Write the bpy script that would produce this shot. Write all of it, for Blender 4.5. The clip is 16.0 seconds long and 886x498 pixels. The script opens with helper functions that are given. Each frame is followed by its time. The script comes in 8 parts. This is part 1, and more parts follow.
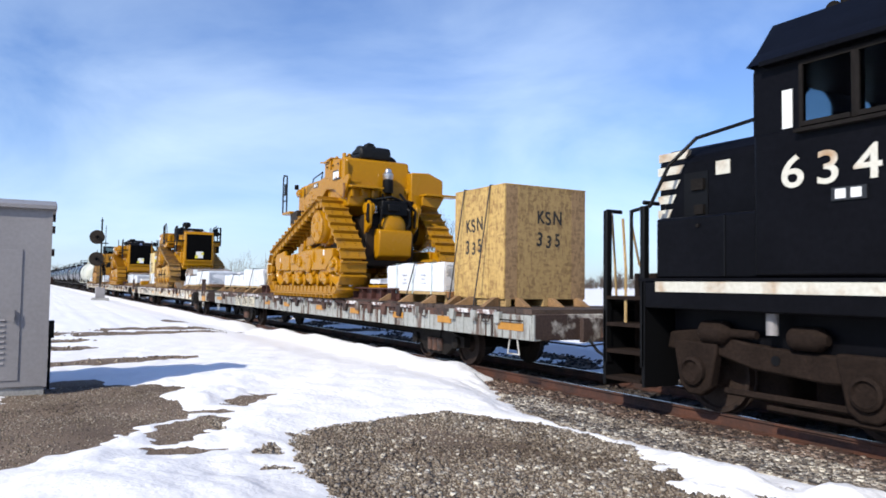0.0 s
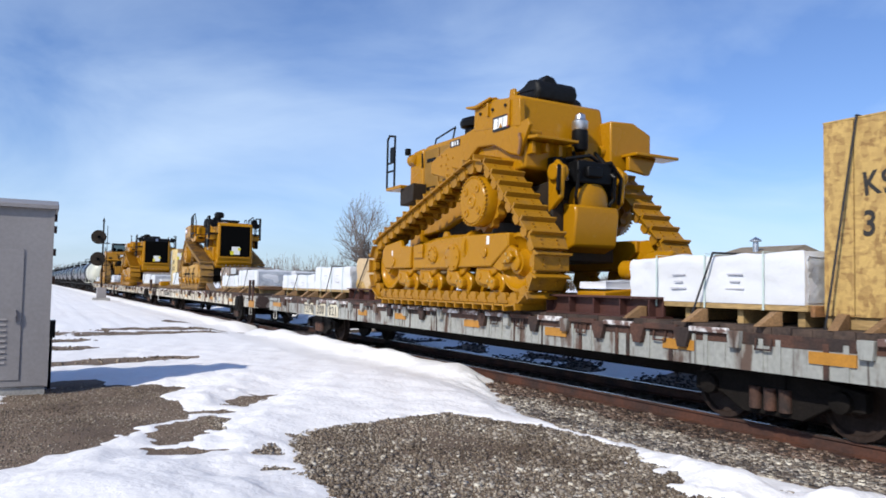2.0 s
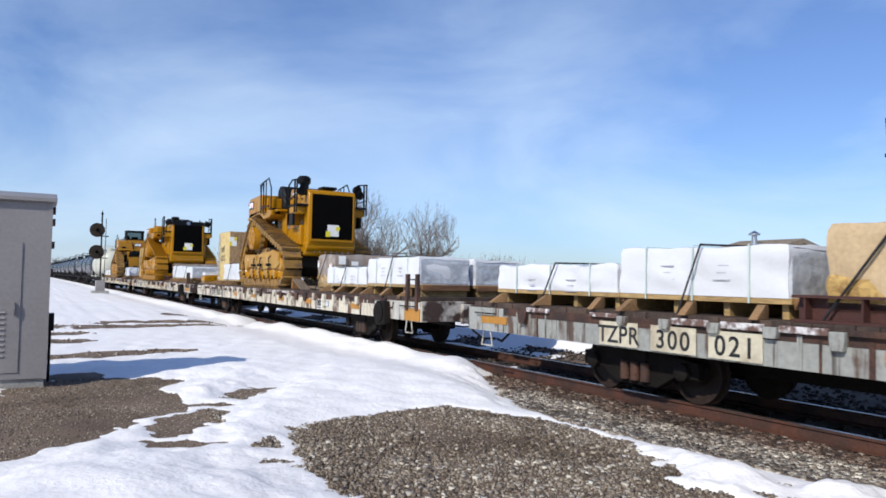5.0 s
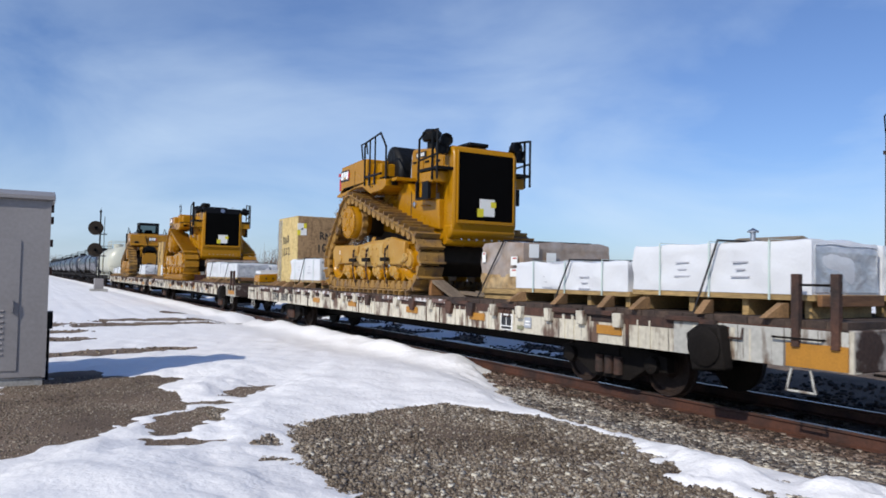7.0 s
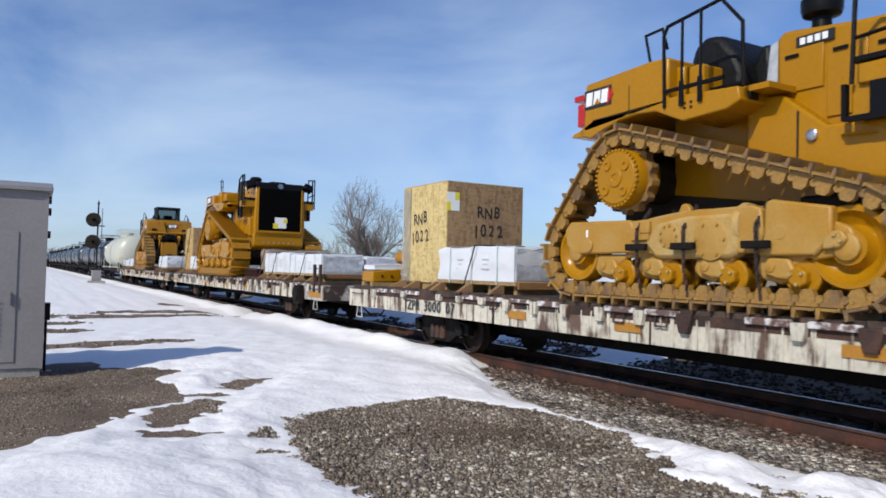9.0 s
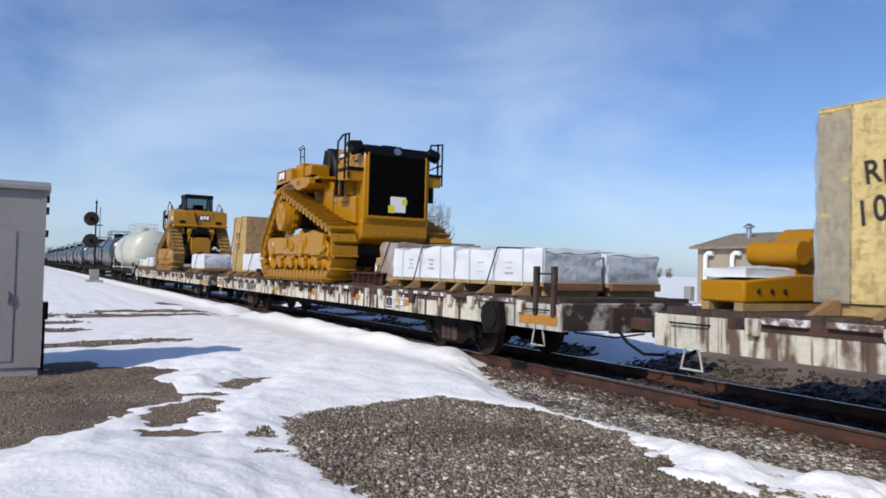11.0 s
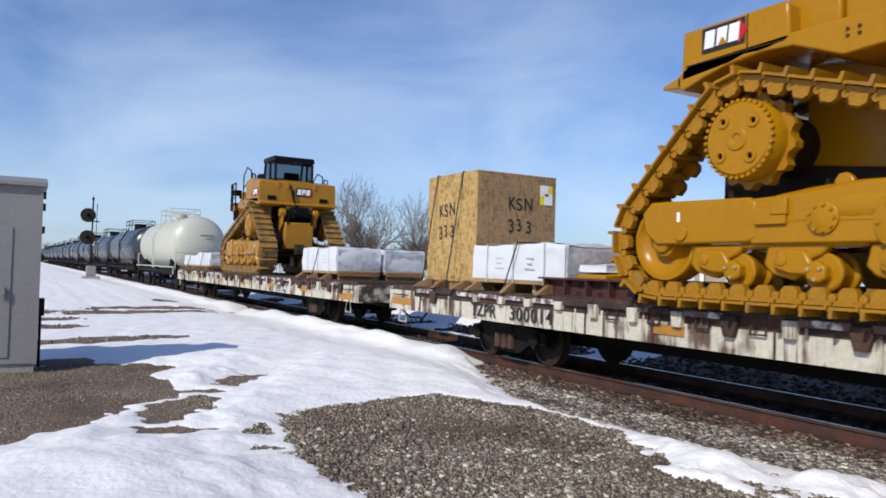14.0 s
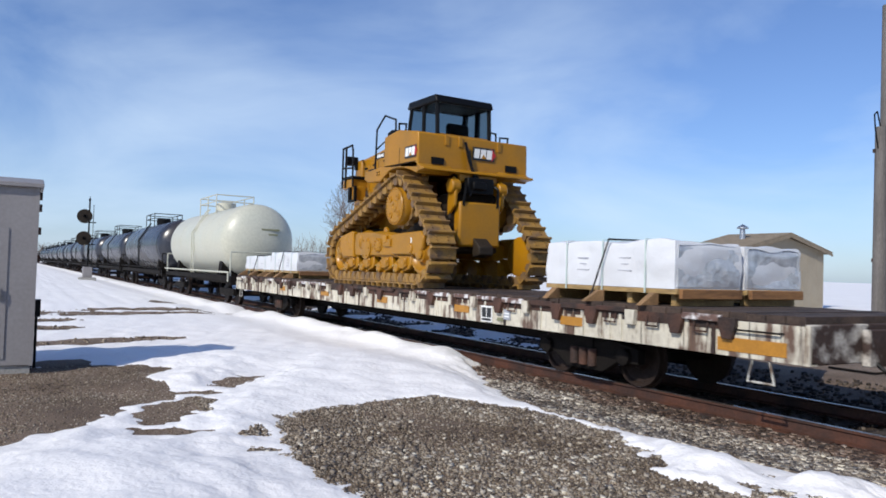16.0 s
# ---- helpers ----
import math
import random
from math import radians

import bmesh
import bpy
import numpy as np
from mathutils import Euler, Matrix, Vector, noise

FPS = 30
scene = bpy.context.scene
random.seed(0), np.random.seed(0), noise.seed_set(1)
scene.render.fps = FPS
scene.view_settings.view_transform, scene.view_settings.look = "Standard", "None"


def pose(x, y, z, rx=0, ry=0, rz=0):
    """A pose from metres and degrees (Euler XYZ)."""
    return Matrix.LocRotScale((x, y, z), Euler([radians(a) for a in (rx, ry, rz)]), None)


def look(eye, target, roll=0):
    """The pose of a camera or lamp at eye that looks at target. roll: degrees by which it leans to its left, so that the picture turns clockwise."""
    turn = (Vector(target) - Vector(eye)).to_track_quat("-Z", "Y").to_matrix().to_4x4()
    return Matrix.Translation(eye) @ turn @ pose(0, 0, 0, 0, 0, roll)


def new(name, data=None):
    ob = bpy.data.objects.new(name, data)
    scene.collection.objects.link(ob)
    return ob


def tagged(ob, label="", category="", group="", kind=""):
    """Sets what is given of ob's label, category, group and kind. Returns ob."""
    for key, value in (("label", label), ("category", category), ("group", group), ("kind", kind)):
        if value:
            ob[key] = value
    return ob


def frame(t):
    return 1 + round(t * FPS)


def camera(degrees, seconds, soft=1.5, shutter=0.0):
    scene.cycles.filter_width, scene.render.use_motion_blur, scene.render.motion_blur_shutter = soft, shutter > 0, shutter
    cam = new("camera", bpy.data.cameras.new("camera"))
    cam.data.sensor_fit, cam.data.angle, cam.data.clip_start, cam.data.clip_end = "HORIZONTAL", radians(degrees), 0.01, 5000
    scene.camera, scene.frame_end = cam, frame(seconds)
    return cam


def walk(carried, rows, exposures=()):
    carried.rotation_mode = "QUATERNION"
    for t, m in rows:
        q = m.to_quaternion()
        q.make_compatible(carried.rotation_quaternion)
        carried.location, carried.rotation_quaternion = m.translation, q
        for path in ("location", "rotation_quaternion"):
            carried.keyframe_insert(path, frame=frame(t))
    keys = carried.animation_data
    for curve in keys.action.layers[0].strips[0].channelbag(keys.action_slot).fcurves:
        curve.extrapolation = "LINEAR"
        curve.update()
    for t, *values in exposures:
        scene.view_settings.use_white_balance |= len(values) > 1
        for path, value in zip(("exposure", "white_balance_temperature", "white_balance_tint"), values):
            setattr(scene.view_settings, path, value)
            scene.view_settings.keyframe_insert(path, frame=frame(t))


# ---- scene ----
EYE = (0.0, 0.0, 1.63)


def aim(yaw, pitch, lean):
    y, p = radians(yaw), radians(pitch)
    way = Vector((math.sin(y) * math.cos(p), math.cos(y) * math.cos(p), math.sin(p)))
    return look(EYE, Vector(EYE) + way * 10, lean)


# the camera stands beside the track, and sinks a little in the hand
cam = camera(62.72, 16.0, soft=1.7, shutter=0.12)
walk(cam, [(t, aim(a, b, c)) for t, a, b, c in (
    (0.0, 29.97, 2.83, 0.80), (0.5, 29.92, 2.86, 0.82), (1.0, 29.88, 2.89, 0.95), (1.5, 29.85, 2.91, 1.02), (2.0, 29.87, 2.95, 1.07),
    (2.5, 29.87, 2.89, 1.01), (3.0, 29.89, 2.78, 0.98), (3.5, 29.87, 2.66, 1.07), (4.0, 29.92, 2.54, 1.10), (5.2, 29.98, 2.41, 1.12), (6.5, 30.05, 2.31, 1.10),
    (7.0, 30.07, 2.24, 1.06), (7.5, 30.14, 2.13, 0.98), (8.0, 30.17, 2.00, 1.08), (8.5, 30.17, 1.86, 1.30), (9.0, 30.23, 1.77, 1.42),
    (10.2, 30.31, 1.72, 1.44), (11.5, 30.40, 1.70, 1.40), (12.0, 30.45, 1.70, 1.37), (12.5, 30.53, 1.68, 1.42), (13.0, 30.55, 1.63, 1.52), (13.5, 30.56, 1.59, 1.61),
    (14.0, 30.58, 1.54, 1.64), (14.5, 30.57, 1.51, 1.71), (15.0, 30.65, 1.52, 1.73), (15.5, 30.70, 1.60, 1.77), (16.0, 30.80, 1.67, 1.71))],
     exposures=((0.0, 0.32), (1.0, 0.12), (2.0, 0.1), (4.0, 0.14), (6.5, -0.14), (8.0, -0.15), (13.0, -0.13), (16.0, -0.05)))

# ---- world and sun ----
SUN_FROM = Vector((-0.92, -0.39, 0)).normalized() * math.cos(radians(37)) + Vector((0, 0, math.sin(radians(37))))
world = bpy.data.worlds.new("winter_sky")
scene.world = world
world.use_nodes = True
wn, wl = world.node_tree.nodes, world.node_tree.links
wn.clear()
sky = wn.new("ShaderNodeTexSky")
sky.sky_type, sky.sun_disc = "NISHITA", False
sky.sun_elevation, sky.sun_rotation = radians(37), math.atan2(SUN_FROM.x, SUN_FROM.y)
sky.air_density, sky.dust_density, sky.ozone_density = 1.0, 0.6, 2.6
coord = wn.new("ShaderNodeTexCoord")
squash = wn.new("ShaderNodeMapping")
squash.inputs["Scale"].default_value = (1.2, 1.2, 2.9)
squash.inputs["Rotation"].default_value = (0.25, 0.12, 0.5)
wisp = wn.new("ShaderNodeTexNoise")
wisp.inputs["Scale"].default_value, wisp.inputs["Detail"].default_value, wisp.inputs["Roughness"].default_value = 1.9, 7, 0.52
wisp.inputs["Distortion"].default_value = 0.5
ramp = wn.new("ShaderNodeValToRGB")
ramp.color_ramp.elements[0].position, ramp.color_ramp.elements[0].color = 0.37, (0.06, 0.06, 0.06, 1)
ramp.color_ramp.elements[1].position, ramp.color_ramp.elements[1].color = 0.70, (0.66, 0.66, 0.66, 1)
veil = wn.new("ShaderNodeMix")
veil.data_type = "RGBA"
tint = wn.new("ShaderNodeMix")
tint.data_type, tint.blend_type = "RGBA", "MULTIPLY"
tint.inputs["Factor"].default_value = 1.0
tint.inputs["B"].default_value = (0.78, 0.955, 1.31, 1)
veil.inputs["B"].default_value = (6.9, 8.5, 10.4, 1)
back, out = wn.new("ShaderNodeBackground"), wn.new("ShaderNodeOutputWorld")
back.inputs["Strength"].default_value = 0.105
wl.new(coord.outputs["Generated"], squash.inputs["Vector"])
wl.new(squash.outputs["Vector"], wisp.inputs["Vector"])
wl.new(wisp.outputs["Fac"], ramp.inputs["Fac"])
wl.new(sky.outputs["Color"], tint.inputs["A"])
wl.new(tint.outputs["Result"], veil.inputs["A"])
# the wisps thin out towards the zenith
height = wn.new("ShaderNodeSeparateXYZ")
thin = wn.new("ShaderNodeMapRange")
thin.inputs["From Min"].default_value, thin.inputs["From Max"].default_value = 0.17, 0.6
thin.inputs["To Min"].default_value, thin.inputs["To Max"].default_value = 1.0, 0.0
cover = wn.new("ShaderNodeMath")
cover.operation = "MULTIPLY"
wl.new(coord.outputs["Generated"], height.inputs["Vector"])
wl.new(height.outputs["Z"], thin.inputs["Value"])
wl.new(thin.outputs["Result"], cover.inputs[0])
wl.new(ramp.outputs["Color"], cover.inputs[1])
wl.new(cover.outputs["Value"], veil.inputs["Factor"])
wl.new(veil.outputs["Result"], back.inputs["Color"])
wl.new(back.outputs["Background"], out.inputs["Surface"])
sun = new("sun", bpy.data.lights.new("sun", "SUN"))
sun.data.energy, sun.data.angle, sun.data.color = 3.95, radians(0.6), (1.0, 0.945, 0.845)
sun.matrix_basis = look(SUN_FROM * 50, (0, 0, 0))


# ---- materials ----
def material(name, colour, rough=0.6, metal=0.0, vary=0.18, large=1.2, fine=35.0, bump=0.08, other=None, amount=0.5, stretch=(1, 1, 1), coat=0.0, edge=0.12, spec=0.5):
    """Base colour with grain at two scales; other is a second colour that stains it by amount."""
    m = bpy.data.materials.new(name)
    m.use_nodes = True
    n, l = m.node_tree.nodes, m.node_tree.links
    b = n["Principled BSDF"]
    b.inputs["Metallic"].default_value = metal
    b.inputs["Coat Weight"].default_value = coat
    b.inputs["Specular IOR Level"].default_value = spec
    tc, mp = n.new("ShaderNodeTexCoord"), n.new("ShaderNodeMapping")
    mp.inputs["Scale"].default_value = stretch
    l.new(tc.outputs["Object"], mp.inputs["Vector"])
    info = n.new("ShaderNodeObjectInfo")
    shift = n.new("ShaderNodeVectorMath")
    shift.operation = "ADD"
    l.new(mp.outputs["Vector"], shift.inputs[0])
    l.new(info.outputs["Random"], shift.inputs[1])
    n1, n2 = n.new("ShaderNodeTexNoise"), n.new("ShaderNodeTexNoise")
    n1.inputs["Scale"].default_value, n1.inputs["Detail"].default_value = large, 6
    n2.inputs["Scale"].default_value, n2.inputs["Detail"].default_value = fine, 3
    for k in (n1, n2):
        l.new(shift.outputs["Vector"], k.inputs["Vector"])
    c1 = n.new("ShaderNodeMix")
    c1.data_type = "RGBA"
    o = other or tuple(c * 0.55 for c in colour)
    c1.inputs["A"].default_value, c1.inputs["B"].default_value = (*colour, 1), (*o, 1)
    r1 = n.new("ShaderNodeMapRange")
    mid = 0.68 - 0.36 * amount
    r1.inputs["From Min"].default_value, r1.inputs["From Max"].default_value = mid - edge, mid + edge
    r1.inputs["To Max"].default_value = 1.0 if other else vary * 2
    l.new(n1.outputs["Fac"], r1.inputs["Value"])
    l.new(r1.outputs["Result"], c1.inputs["Factor"])
    c2 = n.new("ShaderNodeMix")
    c2.data_type, c2.blend_type = "RGBA", "OVERLAY"
    c2.inputs["Factor"].default_value = min(1.0, vary * 2.2)
    l.new(c1.outputs["Result"], c2.inputs["A"])
    l.new(n2.outputs["Fac"], c2.inputs["B"])
    l.new(c2.outputs["Result"], b.inputs["Base Color"])
    r2 = n.new("ShaderNodeMapRange")
    r2.inputs["To Min"].default_value, r2.inputs["To Max"].default_value = max(0.03, rough - 0.12), min(1, rough + 0.12)
    l.new(n1.outputs["Fac"], r2.inputs["Value"])
    l.new(r2.outputs["Result"], b.inputs["Roughness"])
    if bump:
        bp = n.new("ShaderNodeBump")
        bp.inputs["Strength"].default_value, bp.inputs["Distance"].default_value = min(1.0, bump * 4), 0.02
        l.new(n2.outputs["Fac"], bp.inputs["Height"])
        l.new(bp.outputs["Normal"], b.inputs["Normal"])
    return m


def osb(name, light=(0.50, 0.325, 0.105), dark=(0.30, 0.17, 0.055)):
    """Pressed wood strands: flat flakes, each of its own tone."""
    m = material(name, light, 0.75, vary=0.2, large=1.5, fine=60, bump=0.1)
    n, l = m.node_tree.nodes, m.node_tree.links
    b = n["Principled BSDF"]
    tc, wob, small, addv = n.new("ShaderNodeTexCoord"), n.new("ShaderNodeTexNoise"), n.new("ShaderNodeVectorMath"), n.new("ShaderNodeVectorMath")
    wob.inputs["Scale"].default_value = 7
    small.operation, addv.operation = "SCALE", "ADD"
    small.inputs["Scale"].default_value = 0.07
    l.new(tc.outputs["Object"], wob.inputs["Vector"])
    l.new(wob.outputs["Color"], small.inputs[0])
    l.new(tc.outputs["Object"], addv.inputs[0])
    l.new(small.outputs["Vector"], addv.inputs[1])
    layers = []
    for scale, tip in (((21, 21, 7.5), 0.35), ((9, 9, 24), -0.3)):
        mp, v, sep = n.new("ShaderNodeMapping"), n.new("ShaderNodeTexVoronoi"), n.new("ShaderNodeSeparateColor")
        mp.inputs["Scale"].default_value, mp.inputs["Rotation"].default_value = scale, (tip, tip, 0)
        v.inputs["Scale"].default_value = 1.0
        l.new(addv.outputs["Vector"], mp.inputs["Vector"])
        l.new(mp.outputs["Vector"], v.inputs["Vector"])
        l.new(v.outputs["Color"], sep.inputs["Color"])
        layers.append(sep.outputs["Red"])
    half = n.new("ShaderNodeMix")
    half.inputs["Factor"].default_value = 0.42
    l.new(layers[0], half.inputs["A"])
    l.new(layers[1], half.inputs["B"])
    rp = n.new("ShaderNodeValToRGB")
    rp.color_ramp.elements[0].color, rp.color_ramp.elements[1].color = (*dark, 1), (*light, 1)
    e = rp.color_ramp.elements.new(0.7)
    e.color = (light[0] * 1.16, light[1] * 1.18, light[2] * 1.2, 1)
    rp.color_ramp.elements[0].position, rp.color_ramp.elements[2].position = 0.12, 0.95
    l.new(half.outputs["Result"], rp.inputs["Fac"])
    mx = n.new("ShaderNodeMix")
    mx.data_type, mx.blend_type = "RGBA", "MULTIPLY"
    mx.inputs["Factor"].default_value = 0.22
    g = n.new("ShaderNodeTexNoise")
    g.inputs["Scale"].default_value, g.inputs["Detail"].default_value = 3.0, 6
    l.new(tc.outputs["Object"], g.inputs["Vector"])
    l.new(rp.outputs["Color"], mx.inputs["A"])
    l.new(g.outputs["Fac"], mx.inputs["B"])
    l.new(mx.outputs["Result"], b.inputs["Base Color"])
    return m


def streaked(name, paint, rust, amount):
    """Old car paint with rust and dirt running down it."""
    m = material(name, paint, 0.65, vary=0.14, large=1.0, fine=14, bump=0.05)
    n, l = m.node_tree.nodes, m.node_tree.links
    b = n["Principled BSDF"]
    under = b.inputs["Base Color"].links[0].from_socket
    tc, mp, s, p = n.new("ShaderNodeTexCoord"), n.new("ShaderNodeMapping"), n.new("ShaderNodeTexNoise"), n.new("ShaderNodeTexNoise")
    mp.inputs["Scale"].default_value = (1.0, 3.4, 0.6)
    s.inputs["Scale"].default_value, s.inputs["Detail"].default_value = 1.6, 6
    p.inputs["Scale"].default_value, p.inputs["Detail"].default_value = 3.2, 8
    l.new(tc.outputs["Object"], mp.inputs["Vector"])
    l.new(mp.outputs["Vector"], s.inputs["Vector"])
    l.new(tc.outputs["Object"], p.inputs["Vector"])
    a = n.new("ShaderNodeMath")
    a.operation = "MULTIPLY_ADD"
    a.inputs[1].default_value = 0.45
    l.new(p.outputs["Fac"], a.inputs[0])
    l.new(s.outputs["Fac"], a.inputs[2])
    r = n.new("ShaderNodeMapRange")
    mid = 0.92 - 0.3 * amount
    r.inputs["From Min"].default_value, r.inputs["From Max"].default_value = mid - 0.05, mid + 0.07
    r.inputs["To Max"].default_value = 0.92
    l.new(a.outputs["Value"], r.inputs["Value"])
    mx = n.new("ShaderNodeMix")
    mx.data_type = "RGBA"
    l.new(under, mx.inputs["A"])
    mx.inputs["B"].default_value = (*rust, 1)
    l.new(r.outputs["Result"], mx.inputs["Factor"])
    # thin dark runs
    mp2, s2, r3, mx2 = n.new("ShaderNodeMapping"), n.new("ShaderNodeTexNoise"), n.new("ShaderNodeMapRange"), n.new("ShaderNodeMix")
    mp2.inputs["Scale"].default_value = (1.0, 9.0, 0.35)
    s2.inputs["Scale"].default_value, s2.inputs["Detail"].default_value = 2.0, 3
    r3.inputs["From Min"].default_value, r3.inputs["From Max"].default_value, r3.inputs["To Max"].default_value = 0.60, 0.68, 0.8
    mx2.data_type = "RGBA"
    mx2.inputs["B"].default_value = (0.05, 0.032, 0.024, 1)
    l.new(tc.outputs["Object"], mp2.inputs["Vector"])
    l.new(mp2.outputs["Vector"], s2.inputs["Vector"])
    l.new(s2.outputs["Fac"], r3.inputs["Value"])
    l.new(r3.outputs["Result"], mx2.inputs["Factor"])
    l.new(mx.outputs["Result"], mx2.inputs["A"])
    l.new(mx2.outputs["Result"], b.inputs["Base Color"])
    return m


YELLOW = material("yellow_paint", (0.375, 0.171, 0.0035), 0.27, vary=0.05, large=0.9, fine=18, bump=0.012, spec=0.26)
YELLOW_DULL = material("yellow_paint_travel_stained", (0.375, 0.167, 0.0045), 0.33, spec=0.35, vary=0.06, large=1.4, fine=22, bump=0.02, other=(0.24, 0.128, 0.025), amount=0.14, edge=0.25)
DUST_TAN = material("pale_road_dust_on_paint", (0.45, 0.30, 0.11), 0.75, vary=0.1, large=2.2, fine=24, bump=0.03, other=(0.38, 0.20, 0.02), amount=0.3, edge=0.2)
DOOR_MESH = material("perforated_yellow_sheet", (0.27, 0.135, 0.008), 0.55, vary=0.2, large=2, fine=90, bump=0.1)
TRACK_YELLOW = material("painted_track_steel", (0.335, 0.156, 0.0065), 0.42, spec=0.35, vary=0.16, large=2.5, fine=30, bump=0.03, other=(0.22, 0.12, 0.035), amount=0.12)
TRACK_WORN = material("dusty_track_steel", (0.30, 0.165, 0.035), 0.62, vary=0.22, large=3, fine=30, bump=0.05, other=(0.14, 0.085, 0.045), amount=0.4)
DUST_YELLOW = material("dusty_yellow_steel", (0.385, 0.185, 0.012), 0.5, vary=0.08, large=1.6, fine=26, bump=0.02, other=(0.42, 0.26, 0.07), amount=0.42, edge=0.22)
# dark steel; also holds the shade of underbody and recesses
CHAIN_DARK = material("dark_steel_and_shade", (0.028, 0.02, 0.013), 0.65, 0.0, spec=0.25, vary=0.25, large=4, fine=40, bump=0.05)
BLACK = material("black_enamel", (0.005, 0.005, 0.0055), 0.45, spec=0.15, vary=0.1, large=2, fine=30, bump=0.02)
TARP = material("black_tarpaulin", (0.006, 0.006, 0.006), 0.55, spec=0.25, vary=0.2, large=5, fine=9, bump=0.25)
GRILLE = material("dark_radiator_core", (0.003, 0.003, 0.003), 0.8, spec=0.03, vary=0.2, fine=120, bump=0.1)
BOLT_STEEL = material("worn_yellow_bolt_heads", (0.52, 0.36, 0.13), 0.35, 0.3, vary=0.15, bump=0.02)
CHROME = material("bare_metal", (0.55, 0.55, 0.56), 0.3, 0.9, vary=0.1)
RED = material("red_plastic", (0.45, 0.015, 0.012), 0.3, vary=0.05, bump=0.0)
WHITE_DECAL = material("white_decal", (0.8, 0.8, 0.78), 0.45, vary=0.04, bump=0.0)
BLACK_DECAL = material("black_decal", (0.015, 0.015, 0.016), 0.4, vary=0.04, bump=0.0)
PAPER = material("white_paper", (0.78, 0.78, 0.74), 0.7, vary=0.05, bump=0.0)
LIME = material("yellow_sticker", (0.72, 0.62, 0.03), 0.6, vary=0.05, bump=0.0)
PANE = material("clear_tinted_pane", (0.42, 0.50, 0.52), 0.12, vary=0.02, bump=0.0)
PANE.node_tree.nodes["Principled BSDF"].inputs["Transmission Weight"].default_value = 1.0
PANE.node_tree.nodes["Principled BSDF"].inputs["IOR"].default_value = 1.08
FILM_PANE = material("clear_plastic_film", (0.9, 0.9, 0.9), 0.22, vary=0.02, fine=6, bump=0.2)
FILM_PANE.node_tree.nodes["Principled BSDF"].inputs["Transmission Weight"].default_value = 0.85
FILM_PANE.node_tree.nodes["Principled BSDF"].inputs["IOR"].default_value = 1.05
DARK_PANE = material("dark_tinted_pane", (0.16, 0.21, 0.23), 0.1, vary=0.02, bump=0.0)
DARK_PANE.node_tree.nodes["Principled BSDF"].inputs["Transmission Weight"].default_value = 1.0
DARK_PANE.node_tree.nodes["Principled BSDF"].inputs["IOR"].default_value = 1.1
CHOCK_WOOD = material("brown_chock_timber", (0.27, 0.155, 0.07), 0.8, vary=0.3, large=3, fine=40, bump=0.08)
OSB_WOOD = osb("strand_board")
OSB_TAN = osb("tan_strand_board", (0.50, 0.36, 0.18), (0.36, 0.24, 0.11))
INK = material("black_marker", (0.02, 0.018, 0.016), 0.7, vary=0.05, bump=0.0)
PINE = material("pine_timber", (0.40, 0.265, 0.11), 0.75, vary=0.3, large=3, fine=40, bump=0.08, stretch=(1, 0.15, 1))
WRAP = material("white_shrink_wrap", (0.67, 0.68, 0.70), 0.34, vary=0.05, large=2.2, fine=4.5, bump=0.2)
CLEAR = material("clear_film_over_steel", (0.40, 0.42, 0.45), 0.2, 0.15, vary=0.24, large=5, fine=9, bump=0.2, other=(0.60, 0.62, 0.65), amount=0.3, edge=0.35)
GREYWRAP = material("grey_stretch_film", (0.35, 0.30, 0.265), 0.2, vary=0.14, large=2.6, fine=7, bump=0.16, other=(0.25, 0.165, 0.10), amount=0.42, edge=0.2, coat=0.4)
CARTON = material("tan_carton", (0.52, 0.38, 0.22), 0.7, vary=0.12, large=1.5, fine=20, bump=0.03)
STRAP = material("black_strap", (0.015, 0.015, 0.017), 0.6, vary=0.1, bump=0.02)
BAND = material("pale_green_band", (0.50, 0.60, 0.56), 0.5, vary=0.05, bump=0.0)
PRINT = material("faint_grey_print", (0.46, 0.46, 0.50), 0.6, vary=0.1, bump=0.0)
GREY_SIDE = streaked("grey_weathered_car_paint", (0.31, 0.315, 0.29), (0.085, 0.045, 0.028), 0.42)
WHITE_SIDE = streaked("white_weathered_car_paint", (0.60, 0.555, 0.45), (0.085, 0.036, 0.02), 0.5)
RUST = material("rusty_steel", (0.085, 0.038, 0.024), 0.8, 0.1, vary=0.3, large=2.5, fine=30, bump=0.1, other=(0.03, 0.02, 0.017), amount=0.5)
BROWN_BEAM = material("brown_primed_beam", (0.065, 0.022, 0.016), 0.65, vary=0.2, large=2, fine=20, bump=0.04)
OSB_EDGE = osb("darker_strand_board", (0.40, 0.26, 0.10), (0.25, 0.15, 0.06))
BROWN_PLY = osb("brown_strand_board", (0.34, 0.21, 0.10), (0.22, 0.13, 0.06))
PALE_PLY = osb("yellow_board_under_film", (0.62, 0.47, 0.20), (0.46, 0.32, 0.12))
FILM_BROWN = material("brown_parts_under_film", (0.30, 0.185, 0.07), 0.28, vary=0.4, large=3, fine=8, bump=0.12, other=(0.46, 0.33, 0.17), amount=0.45, edge=0.2)
CREAM_PANEL = material("faded_cream_number_panel", (0.58, 0.53, 0.40), 0.6, vary=0.12, large=3, fine=20, bump=0.02, other=(0.36, 0.29, 0.2), amount=0.2)
OLD_PLANK = material("old_grey_plank", (0.20, 0.15, 0.105), 0.85, vary=0.3, large=3, fine=35, bump=0.1, stretch=(1, 0.15, 1))
OLIVE = material("faded_olive_plate", (0.22, 0.22, 0.13), 0.7, vary=0.15)
